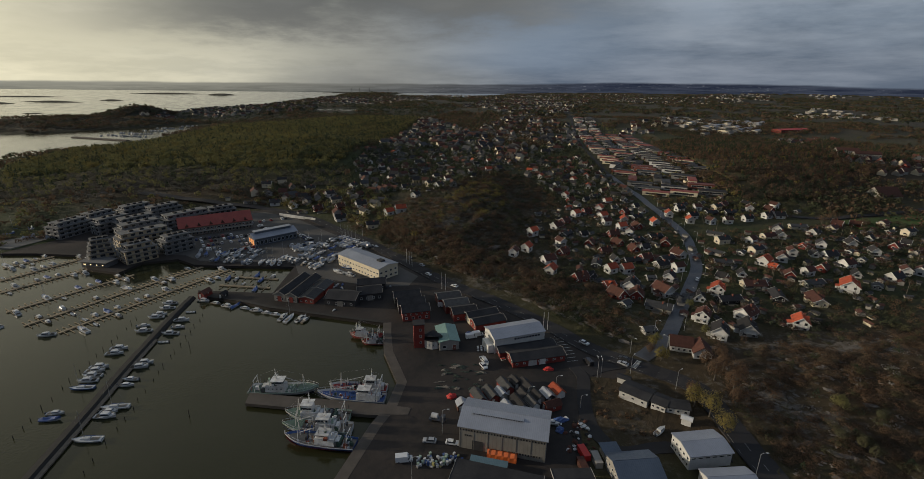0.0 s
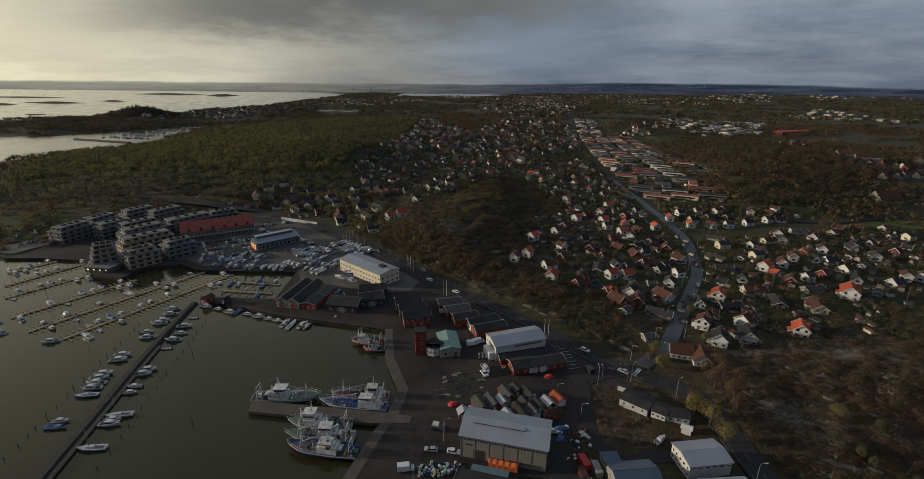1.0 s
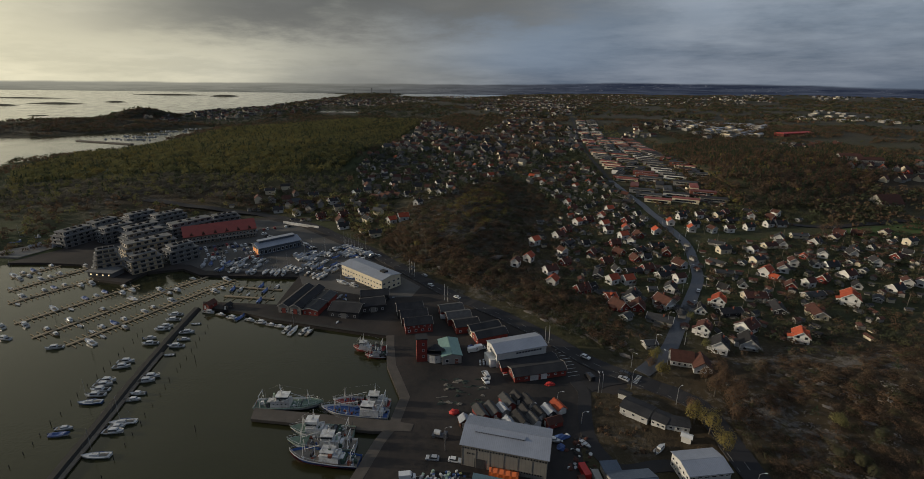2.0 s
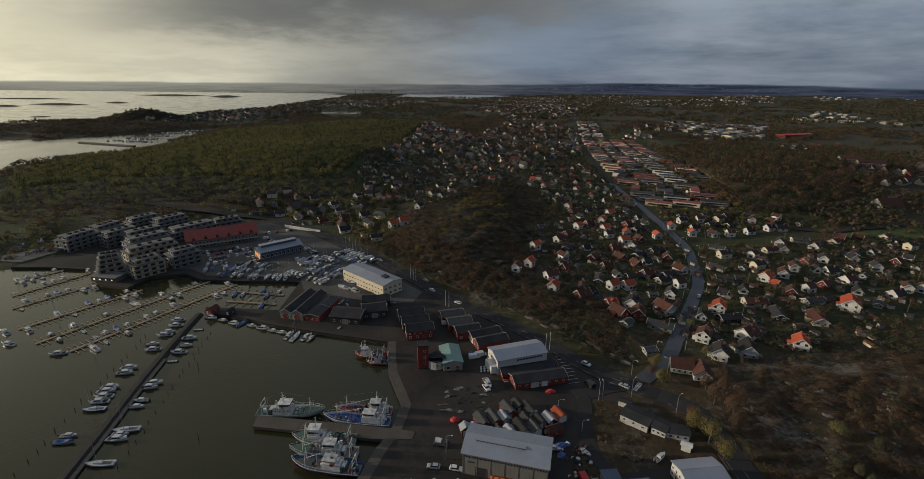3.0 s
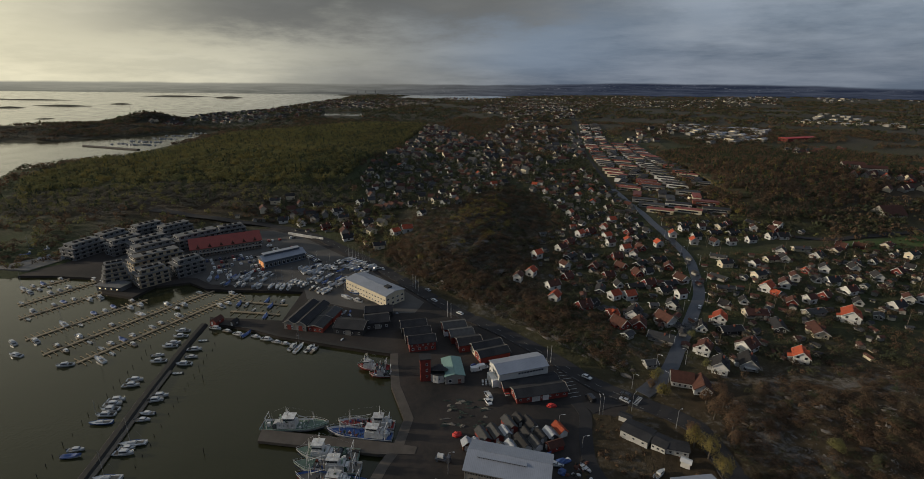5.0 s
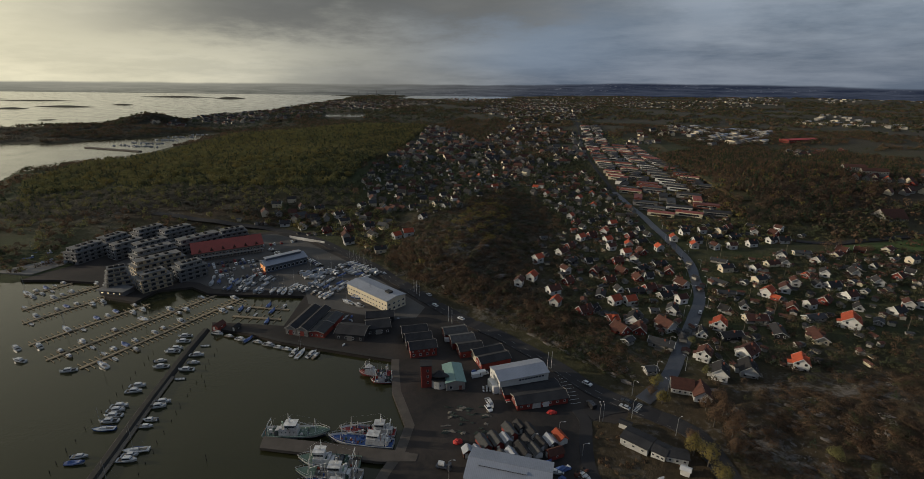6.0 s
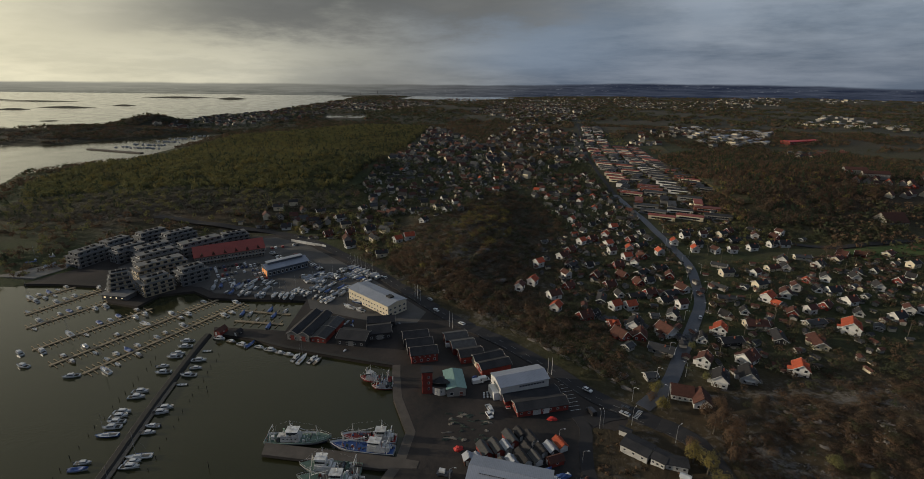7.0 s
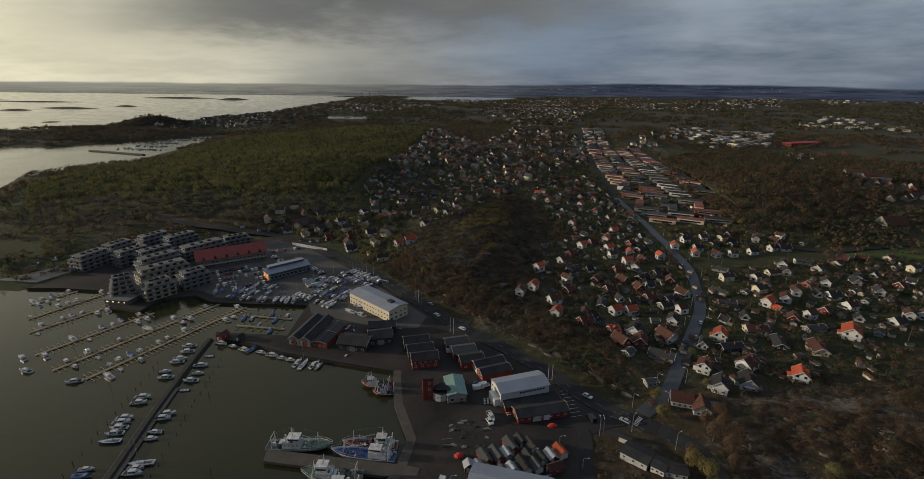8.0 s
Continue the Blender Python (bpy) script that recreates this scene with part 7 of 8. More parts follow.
def trawler(bow, stern, B, D, paint, stripe, words, house_at=0.1, deck_paint=DECK, tall=1.0, whale=True, lower_paint=HULL_DARK):
    """A fishing vessel from its bow to its stern: hull, bulwark, wheelhouse, masts, gantry and deck gear."""
    D, gear = D * 0.84, random.Random(words)
    bow, stern = Vector((*bow, 0)), Vector((*stern, 0))
    L, mid = (bow - stern).length, (bow + stern) / 2
    t = thing("fishing_boat", words, "fishing boat", "fishing boats", pose(mid.x, mid.y, 0, 0, 0, math.degrees(math.atan2(bow.y - stern.y, bow.x - stern.x))))
    bm = bmesh.new()
    rows = hull_shape(bm, L, B, D, 0.56, 0.1, 0, -1.2, 0.55, 2.8)
    part("hull", bm, paint, t)
    bm = bmesh.new()
    loft(bm, [[(r[k][0], r[k][1] * 1.012, r[k][2] if 0 < k < 6 else r[1][2] + 0.3 * (r[0][2] - r[1][2])) for k in range(7)] for r in rows], caps=False)
    part("lower_hull", bm, lower_paint, t)
    for s in (0, -1):
        bm = bmesh.new()
        loft(bm, [[(r[s][0], r[s][1] * k, r[s][2] + dz) for k, dz in ((1.0, -0.1), (1.035, -0.14), (1.035, -0.36), (1.0, -0.4), (1.0, -0.1))] for r in rows])
        part("rubbing_strake", bm, stripe, t)
    bm = bmesh.new()
    deck_of(bm, rows, 0.75)
    part("deck", bm, deck_paint, t)
    if whale:
        bm = bmesh.new()
        deck_of(bm, rows[7:], 0.05)
        part("foredeck", bm, DECK_GREEN, t)
    hx, z = L * house_at, D * 0.75
    bm = bmesh.new()
    cabin_shape(bm, hx - L * 0.15, hx + L * 0.13, B * 0.7, z - 0.3, z + 2.1, 0.1, 0.95)
    lower = part("deckhouse", bm, SHIP_WHITE, t)
    for i in range(4):
        opening(lower, "porthole", hx - L * 0.1 + i * L * 0.06, -B * 0.34, z + 0.9, 0.6, 0.5, 0, STEEL)
    bm = bmesh.new()
    cabin_shape(bm, hx - L * 0.06, hx + L * 0.10, B * 0.52, z + 2.1, z + 4.0 * tall, -0.05, 0.95)
    upper = part("wheelhouse", bm, SHIP_WHITE, t)
    bm = bmesh.new()
    cabin_shape(bm, hx - L * 0.055, hx + L * 0.103, B * 0.53, z + 2.1 + 0.8 * tall, z + 2.1 + 1.5 * tall, -0.03, 0.955)
    part("window_band", bm, GLASS, upper)
    bm = bmesh.new()
    box(bm, hx - L * 0.02, -B * 0.46, z + 2.1, hx + L * 0.05, B * 0.46, z + 2.22)
    for s in (-1, 1):
        box(bm, hx - L * 0.02, s * B * 0.44 - 0.05, z + 2.22, hx + L * 0.05, s * B * 0.44 + 0.05, z + 3.0)
    part("bridge_wing", bm, SHIP_WHITE, upper)
    bm = bmesh.new()
    cabin_shape(bm, hx - L * 0.21, hx - L * 0.15, B * 0.5, z - 0.3, z + 1.5, 0.08, 0.95)
    part("companionway", bm, SHIP_WHITE, lower)
    bm = bmesh.new()
    box(bm, hx - L * 0.075, -B * 0.3, z + 4.0 * tall, hx + L * 0.115, B * 0.3, z + 4.0 * tall + 0.15)
    part("wheelhouse_roof", bm, SHIP_WHITE, upper)
    top = z + 4.0 * tall
    bm = bmesh.new()
    rod(bm, (hx, 0, top), (hx - 0.3, 0, top + 4.4), 0.14, 0.07)
    rails(bm, [(hx - 0.1, -1.1, top + 2.2), (hx - 0.1, 1.1, top + 2.2)], 0.06)
    rails(bm, [(hx - 0.2, -0.7, top + 3.3), (hx - 0.2, 0.7, top + 3.3)], 0.05)
    box(bm, hx - 0.25, -0.9, top + 1.2, hx + 0.15, 0.9, top + 1.4)
    part("radar_mast", bm, SHIP_WHITE, t)
    fx = L * 0.30
    bm = bmesh.new()
    for s in (-1, 1):
        rod(bm, (fx, s * B * 0.2, z), (fx - 0.5, 0, z + 6.2), 0.13, 0.08)
    rod(bm, (fx - 0.4, 0, z + 2.2), (hx + L * 0.14, 0, z + 4.6), 0.1)
    rails(bm, [(L * 0.47, 0, D * 1.4), (fx - 0.5, 0, z + 6.2), (hx - 0.3, 0, top + 4.2), (-L * 0.42, 0, z + 4.6)], 0.012)
    part("foremast", bm, SHIP_WHITE, t)
    gx = -L * 0.40
    bm = bmesh.new()
    for s in (-1, 1):
        rod(bm, (gx, s * B * 0.36, z - 0.4), (gx - 0.2, s * B * 0.26, z + 4.4), 0.11)
    rod(bm, (gx - 0.2, -B * 0.34, z + 4.4), (gx - 0.2, B * 0.34, z + 4.4), 0.13)
    rod(bm, (gx - 0.1, -B * 0.3, z + 2.4), (gx - 0.1, B * 0.3, z + 2.4), 0.09)
    part("gantry", bm, SHIP_WHITE, t)
    for x in (-0.28, -0.2):
        bm = bmesh.new()
        rod(bm, (L * x, -B * 0.26, z + 0.5), (L * x, B * 0.26, z + 0.5), 0.75, sides=10)
        for s in (-1, 1):
            rod(bm, (L * x, s * B * 0.27, z + 0.5), (L * x, s * B * 0.27 + s * 0.1, z + 0.5), 1.0, sides=10)
        part("net_drum", bm, [GREEN_TWINE, GREY_STEEL][x > -0.25], t)
    for k in range(64):
        bm = bmesh.new()
        x, y = L * gear.uniform(-0.46, 0.30), B * gear.uniform(-0.38, 0.38)
        if abs(x - hx) < L * 0.16 and k % 4:
            continue
        up_by = z + 2.1 if abs(x - hx) < L * 0.14 else z - 0.4
        s = gear.uniform(0.15, 0.6)
        if k % 3 == 0:
            rod(bm, (x, y - s, up_by + s * 0.6), (x, y + s, up_by + s * 0.6), s * 0.6, sides=8)
        elif k % 3 == 1:
            box(bm, x - s, y - s * 0.7, up_by, x + s, y + s * 0.7, up_by + gear.uniform(0.4, 1.7))
        else:
            rod(bm, (x, y, up_by), (x + gear.uniform(-0.5, 0.5), y + gear.uniform(-0.5, 0.5), up_by + gear.uniform(1.4, 4.2)), 0.09, 0.05)
        part(("winch", "deck_box", "derrick")[k % 3], bm, gear.choice((STEEL, SHIP_WHITE, SHIP_WHITE, BLUE_COVER, SHIP_WHITE, RUST, DARKWOOD, GREEN_TWINE, GREY_STEEL, GREY_STEEL)), t)
    for k in range(3):
        bm = bmesh.new()
        rod(bm, (hx + gear.uniform(-1.0, 0.8), gear.uniform(-1, 1), top), (hx + gear.uniform(-1.0, 0.8), gear.uniform(-1, 1), top + gear.uniform(1.5, 3.5)), 0.04, 0.02, 4)
        part("aerial", bm, SHIP_WHITE, t)
    bm = bmesh.new()
    rod(bm, (hx - L * 0.1, -B * 0.25, z + 2.35), (hx - L * 0.1 - 1.0, -B * 0.25, z + 2.35), 0.3, sides=8)
    part("life_raft", bm, SHIP_WHITE, t)
    bm = bmesh.new()
    line = [r[0] for r in rows[5:]] + [r[-1] for r in rows[:4:-1]]
    for p, q in zip(line, line[1:]):
        rod(bm, (p[0], p[1], p[2] + 0.8), (q[0], q[1], q[2] + 0.8), 0.045, sides=4)
        rod(bm, p, (p[0], p[1], p[2] + 0.8), 0.045, sides=4)
    part("railing", bm, SHIP_WHITE, t)
    bm = bmesh.new()
    rod(bm, (hx - L * 0.11, B * 0.1, z + 2.1), (hx - L * 0.12, B * 0.1, z + 4.0), 0.4, 0.34, 8)
    part("funnel", bm, stripe, t)
    return t


trawler((-53.6, 155.6), (-79.6, 155.4), 6.4, 2.6, SHIP_WHITE, HULL_GREEN, "white trawler with green decks beside the pier", -0.1, DECK_GREEN)
trawler((-50.2, 157.2), (-28.2, 156.6), 5.6, 2.4, HULL_WHITE, SHIP_WHITE, "white fishing boat with red deck by the pier", -0.24, HULL_RED, whale=False)
trawler((-53.4, 152.6), (-28.0, 150.2), 5.8, 2.6, HULL_WHITE, SHIP_WHITE, "white fishing boat with blue foredeck by the pier", -0.22, HULL_BLUE, 0.9, whale=False)
trawler((-61.0, 140.6), (-38.6, 140.2), 6.2, 3.0, HULL_GREEN, HULL_WHITE, "pale green trawler with tall white wheelhouse", 0.12, DECK, 1.2)
trawler((-60.0, 134.8), (-36.6, 134.2), 6.0, 2.8, HULL_WHITE, HULL_GREEN, "white trawler with cluttered working deck", -0.12, DECK, 1.0)
trawler((-57.4, 129.6), (-33.8, 126.6), 6.2, 2.9, HULL_BLUE, HULL_WHITE, "dark blue trawler with white wheelhouse at quay", -0.08, DECK, 0.8, whale=False, lower_paint=HULL_RED)
trawler((-51.2, 197.0), (-36.4, 196.2), 4.8, 2.0, HULL_RED, SHIP_WHITE, "red fishing boat with white wheelhouse", 0.18, HULL_RED, 0.8, whale=False, lower_paint=HULL_RED)
trawler((-44.6, 190.8), (-34.0, 191.4), 3.8, 1.6, HULL_RED, HULL_WHITE, "small red workboat with white wheelhouse", 0.05, HULL_RED, 0.6, whale=False, lower_paint=HULL_RED)

# ---- boats laid up ashore ----
def cradle_boat(kind, x, y, turn):
    boat(kind, x, y, turn, 2.15)
    bm = bmesh.new()
    prism(bm, [(-2.2, 0), (2.2, 0), (2.2, 0.2), (1.95, 0.2), (1.95, 1.1), (1.75, 1.1), (1.75, 0.2), (-1.75, 0.2), (-1.75, 1.1), (-1.95, 1.1), (-1.95, 0.2), (-2.2, 0.2)], -0.9, 0.9)
    ob = part("boat_cradle", bm, STEEL)
    ob.matrix_basis = pose(x, y, 1.6, 0, 0, turn)
    tagged(ob, "steel cradle under a laid-up boat", "cradle", "boat cradles")


LAID_UP = ["sloop", "cruiser", "winter_cover", "sloop", "snipa", "runabout", "sloop", "cruiser", "winter_cover", "blue_sloop", "skiff", "covered"]
for x0, y0, nx, ny, turn in ((-101, 322, 9, 4, -40), (-116, 292, 9, 3, -25), (-66, 265, 4, 2, 60), (-160, 289, 7, 3, -10), (-134, 284, 6, 1, 0), (-172, 296, 4, 2, 20), (-118, 318, 4, 2, -45)):
    c, s = math.cos(radians(turn)), math.sin(radians(turn))
    for i in range(nx):
        for j in range(ny):
            if BOAT_RNG.random() < 0.82:
                u, v = 3.9 * i + BOAT_RNG.uniform(-0.4, 0.4), 9.6 * j + BOAT_RNG.uniform(-0.8, 0.8)
                x, y = x0 + c * u - s * v, y0 + s * u + c * v
                if signed(YARD_POLY, np.array([x]), np.array([y]))[0] < -3:
                    cradle_boat(BOAT_RNG.choice(LAID_UP), x, y, turn + 90 + BOAT_RNG.uniform(-6, 6) + 180 * (BOAT_RNG.random() < 0.4))

# ---- vehicles ----
def build_car(paint, van=False, far=False):
    t = thing("van" if van else "car", ("white van" if van else MATS_NAME[paint.name] + " parked passenger car") + " on asphalt", "van" if van else "car", "vehicles")
    L, W, H = (5.2, 2.0, 2.3) if van else (4.4, 1.8, 1.45)
    bm = bmesh.new()
    low = 0.0 if far else 0.35
    side = [(-L / 2, low), (L / 2, low), (L / 2, 0.75), (L / 2 - 0.2, 0.9), (L * 0.2, 0.95), (-L * 0.42, 1.0), (-L / 2, 0.9)] if not van else [(-L / 2, 0.35), (L / 2, 0.35), (L / 2, 0.95), (L * 0.36, 1.15), (L * 0.2, H), (-L / 2, H)]
    a, b = [bm.verts.new((x, -W / 2, z)) for x, z in side], [bm.verts.new((x, W / 2, z)) for x, z in side]
    bm.faces.new(a), bm.faces.new(b[::-1])
    for i in range(len(side)):
        bm.faces.new((a[i], b[i], b[(i + 1) % len(side)], a[(i + 1) % len(side)]))
    body = part("body", bm, paint, t)
    bm = bmesh.new()
    if van:
        box(bm, L * 0.22, -W * 0.505, 1.2, L * 0.30, W * 0.505, 1.75)
        box(bm, L * 0.27, -W * 0.42, 1.35, L * 0.335, W * 0.42, 1.85)
    else:
        cabin_shape(bm, -L * 0.40, L * 0.24, W * 0.96, 0.93, H - 0.06, 0.3, 1.0)
    part("glazing", bm, GLASS, body)
    if not van:
        bm = bmesh.new()
        box(bm, -L * 0.33, -W * 0.39, H - 0.06, L * 0.06, W * 0.39, H)
        part("roof", bm, paint, body)
    for x in (-L * 0.31, L * 0.31) if not far else ():
        for s in (-1, 1):
            bm = bmesh.new()
            rod(bm, (x, s * W * 0.40, 0.32), (x, s * W * 0.505, 0.32), 0.32, sides=10)
            part("wheel", bm, HULL_DARK, t)
    return t


MATS_NAME = {"car_paint_" + k: k for k in ("white", "silver", "black", "blue", "red")}
CARS = {}


def car(x, y, turn, paint=0, van=False, z=1.62):
    key = (paint, van, y > 290)
    m = pose(x, y, z, 0, 0, turn)
    if key in CARS:
        copy_thing(CARS[key], m)
    else:
        CARS[key] = build_car(CAR_PAINTS[paint], van, y > 290)
        CARS[key].matrix_basis = m


CAR_RNG = random.Random(8)
for x0, y0, turn, n in ((-194, 328, 32, 11), (-190, 322, 32, 13), (-182, 315, 32, 12), (-174, 308, 32, 12), (-164, 303, 32, 9), (-140, 362, -45, 9), (-128, 350, -45, 8), (-170, 375, 30, 10), (-120, 342, -45, 8), (-160, 366, -45, 9), (-150, 352, -40, 7)):
    for i in range(n):
        if CAR_RNG.random() < 0.64:
            u = 2.9 * i
            car(x0 + math.cos(radians(turn)) * u, y0 + math.sin(radians(turn)) * u, turn + 90, CAR_RNG.choice((0, 0, 1, 2, 2, 3, 4)))
car(-2.8, 127.0, -10, 0)
car(-10.2, 127.8, 175, 1)
car(54.4, 188.6, -45, 0, z=2.3)
car(68.0, 176.2, 140, 2, z=2.3)
car(66.4, 172.4, 138, 1, z=2.3)
car(9.0, 170.8, -65, 0)
car(7.4, 196.0, 20, 0, True)
car(4.4, 194.0, 18, 0, True)
car(-9.6, 226.0, 15, 0, True)
car(-4.0, 251.0, 140, 0)
car(-25, 283, 130, 1)
car(-34, 296, -50, 2)
car(-60, 318, 130, 0)
car(-20, 268, 130, 0)
car(139, 262, 60, 0, z=ground_z(139, 262) + 0.3)
car(52.6, 174.0, 110, 2, True)

# ---- yard clutter ----
YELLOW = mat("yellow_plastic", (0.36, 0.33, 0.13), (0.30, 0.26, 0.10), 0.8, 0.6)
GREEN_NET = mat("green_netting", (0.020, 0.030, 0.023), (0.035, 0.045, 0.035), 1.5, 0.95, bump=0.6)
CRATE_MATS = [HULL_WHITE, HULL_WHITE, YELLOW, BLUE_COVER, STEEL, HULL_GREEN]


def crate_stack(x, y, turn, n, k):
    """Fish boxes on a pallet."""
    t = thing("fish_box_stack", ("white", "white", "yellow", "blue", "grey", "pale green")[k] + " plastic fish boxes stacked on pallet", "crates", "fish boxes", pose(x, y, 1.62, 0, 0, turn))
    bm = bmesh.new()
    for i in range(3):
        box(bm, -0.45, -0.38 + 0.31 * i, 0, 0.45, -0.24 + 0.31 * i, 0.12)
    part("pallet", bm, TIMBER, t)
    for i in range(n):
        bm = bmesh.new()
        box(bm, -0.36, -0.3, 0.12 + 0.34 * i, 0.36, 0.3, 0.42 + 0.34 * i)
        box(bm, -0.39, -0.33, 0.40 + 0.34 * i, 0.39, 0.33, 0.45 + 0.34 * i)
        part("box", bm, CRATE_MATS[k], t)


for i in range(58):
    crate_stack(-13.5 + 14.5 * CAR_RNG.random(), 117.0 + 5.4 * CAR_RNG.random() ** 1.3, CAR_RNG.uniform(-40, 40), CAR_RNG.randint(1, 4), CAR_RNG.choice((0, 1, 2, 3, 4, 4, 0, 5, 5, 4)))
for i in range(9):
    crate_stack(7.2 + 1.5 * (i % 3), 183.0 + 1.6 * (i // 3), 15, CAR_RNG.randint(1, 2), 0)
car(-17.5, 119.6, 8, 0, True)
# a truck with a tank, a workshop trailer, a dark container
t = thing("flatbed_truck", "dark flatbed truck with white tank", "truck", "vehicles", pose(-8.4, 138.2, 1.62, 0, 0, -15))
bm = bmesh.new()
box(bm, -2.6, -1.1, 0.7, 1.4, 1.1, 1.0)
part("bed", bm, HULL_DARK, t)
bm = bmesh.new()
cabin_shape(bm, 1.5, 3.0, 2.1, 0.5, 2.4, 0.1, 1.0)
part("cab", bm, HULL_DARK, t)
bm = bmesh.new()
rod(bm, (-1.8, 0, 1.9), (0.4, 0, 1.9), 0.9, sides=12)
part("tank", bm, HULL_WHITE, t)
for x in (-1.8, 2.2):
    for s in (-1, 1):
        bm = bmesh.new()
        rod(bm, (x, s * 0.8, 0.45), (x, s * 1.1, 0.45), 0.45, sides=10)
        part("wheel", bm, HULL_DARK, t)


def heap(name, words, category, x, y, rx, ry, h, material, turn=0.0, seed=0, rough=0.35):
    """A tarpaulin-covered or loose heap with folds."""
    bm = bmesh.new()
    bmesh.ops.create_icosphere(bm, subdivisions=3, radius=1.0)
    for v in bm.verts:
        k = 1 + rough * noise.noise(v.co * 2.2 + Vector((seed, x, y))) + 0.1 * noise.noise(v.co * 6 + Vector((seed, 0, 0)))
        v.co = Vector((v.co.x * rx * k, v.co.y * ry * k, max(-0.1, v.co.z * k) * h))
    ob = part(name, bm, material)
    ob.matrix_basis = pose(x, y, 1.62, 0, 0, turn)
    tagged(ob, words, category)


t = thing("covered_cargo", "long load under an orange tarpaulin", "cargo", "", pose(12.6, 121.0, 1.62, 0, 0, -14))
bm, rows = bmesh.new(), []
for i in range(15):
    x = -4.6 + 9.2 * i / 14
    k = 0.12 * math.sin(i * 2.1)
    rows.append([(x, -1.3, 0.0), (x, -1.2 + k * 0.5, 1.7 + k), (x, 0, 2.5 + k), (x, 1.2 - k * 0.5, 1.7 - k), (x, 1.3, 0.0)])
loft(bm, rows)
part("tarpaulin", bm, ORANGE, t)
t = thing("open_shelter", "low shelter with pale blue-green sheet roof", "shelter", "", pose(6.6, 117.9, 1.62, 0, 0, -14))
bm = bmesh.new()
roof_slope(bm, (-4.0, -1.2, 1.8), (7.5, -1.2, 1.8), (7.5, 1.2, 2.2), (-4.0, 1.2, 2.2), 0.12)
part("roof", bm, mat("faded_turquoise_sheet", (0.09, 0.15, 0.18), (0.07, 0.12, 0.14), 0.5, 0.6, band=(0, 0.5, 0.4)), t)
for x in (-3.8, 0, 3.6, 7.2):
    for y, h in ((-1.0, 1.84), (1.0, 2.16)):
        bm = bmesh.new()
        rod(bm, (x, y, -0.1), (x, y, h), 0.09)
        part("post", bm, STEEL, t)
heap("tarpaulin", "crumpled blue tarpaulin over gear", "tarpaulin", 33.8, 138.4, 3.4, 1.3, 1.1, BLUE_COVER, 15, 1)
heap("tarpaulin", "crumpled blue tarpaulin over gear", "tarpaulin", 33.0, 133.6, 1.6, 1.4, 1.2, BLUE_COVER, 70, 2)
heap("tarpaulin", "crumpled red tarpaulin over gear", "tarpaulin", 35.3, 169.2, 2.2, 1.0, 1.2, RED_PAINT, 0, 3)
heap("tarpaulin", "crumpled red tarpaulin over gear", "tarpaulin", -3.6, 151.0, 1.9, 1.3, 1.4, RED_PAINT, 20, 4)
for i, (x, y, a, paint, words) in enumerate(((38.2, 122.4, 102, RED_PAINT, "red steel container"), (36.6, 117.2, 98, TILE_BROWN, "rusty brown container"), (41.4, 119.6, 95, GREYWALL, "long grey trailer body"))):
    t = thing("container", words + " on the yard", "container", "containers", pose(x, y, 1.62, 0, 0, a))
    bm = bmesh.new()
    box(bm, -2.6, -1.1, 0.1, 2.6, 1.1, 2.2)
    part("body", bm, paint, t)
    for s in (-1, 1):
        bm = bmesh.new()
        rib = [(-2.55 + 0.0925 * k, s * (1.105 + 0.06 * (k % 4 in (1, 2)))) for k in range(56)]
        loft(bm, [[(x, y, 0.2), (x, y, 2.15)] for x, y in rib], caps=False)
        part("ribbed_side", bm, paint, t)
boat("runabout", 30.6, 136.6, -15, 2.0)
boat("covered", 27.6, 139.8, 30, 2.0)
boat("skiff", 41.6, 135.0, -55, 1.9)
boat("cruiser", 9.6, 173.6, -70, 2.0)
boat("runabout", 66.2, 133.0, 40, 2.0)
for i in range(36):
    heap("fishing_net", "low heap of dark green netting", "net", -9 + 18 * CAR_RNG.random(), 156 + 17 * CAR_RNG.random(), CAR_RNG.uniform(0.5, 2.0), CAR_RNG.uniform(0.3, 0.7), CAR_RNG.uniform(0.15, 0.4), (GREEN_NET, GREEN_NET, DECK)[i % 3], CAR_RNG.uniform(-25, 25), i, 1.1)
for i in range(44):
    k = 0.7 * CAR_RNG.random()
    heap("scrap_item", ("rusty", "pale", "dark")[i % 3] + " scrap and gear on rough ground", "scrap", 34 + 9 * CAR_RNG.random(), 124 + 16 * CAR_RNG.random(), 0.3 + k, 0.3 + 0.6 * CAR_RNG.random(), 0.3 + 0.6 * k, (TILE_BROWN, HULL_WHITE, DARKWOOD)[i % 3], CAR_RNG.uniform(0, 180), i + 30)
for i in range(22):
    x, y = CAR_RNG.choice(((-60, 222), (-45, 250), (-90, 262), (-70, 250), (14, 196), (-2, 200)))
    heap("gear_heap", ("blue", "pale", "dark", "grey")[i % 4] + " boatyard gear under sheeting", "gear", x + CAR_RNG.uniform(-6, 6), y + CAR_RNG.uniform(-3, 3), CAR_RNG.uniform(0.5, 1.8), CAR_RNG.uniform(0.4, 1.0), CAR_RNG.uniform(0.4, 1.1), (BLUE_COVER, HULL_WHITE, HULL_DARK, STEEL)[i % 4], CAR_RNG.uniform(0, 180), i + 70)


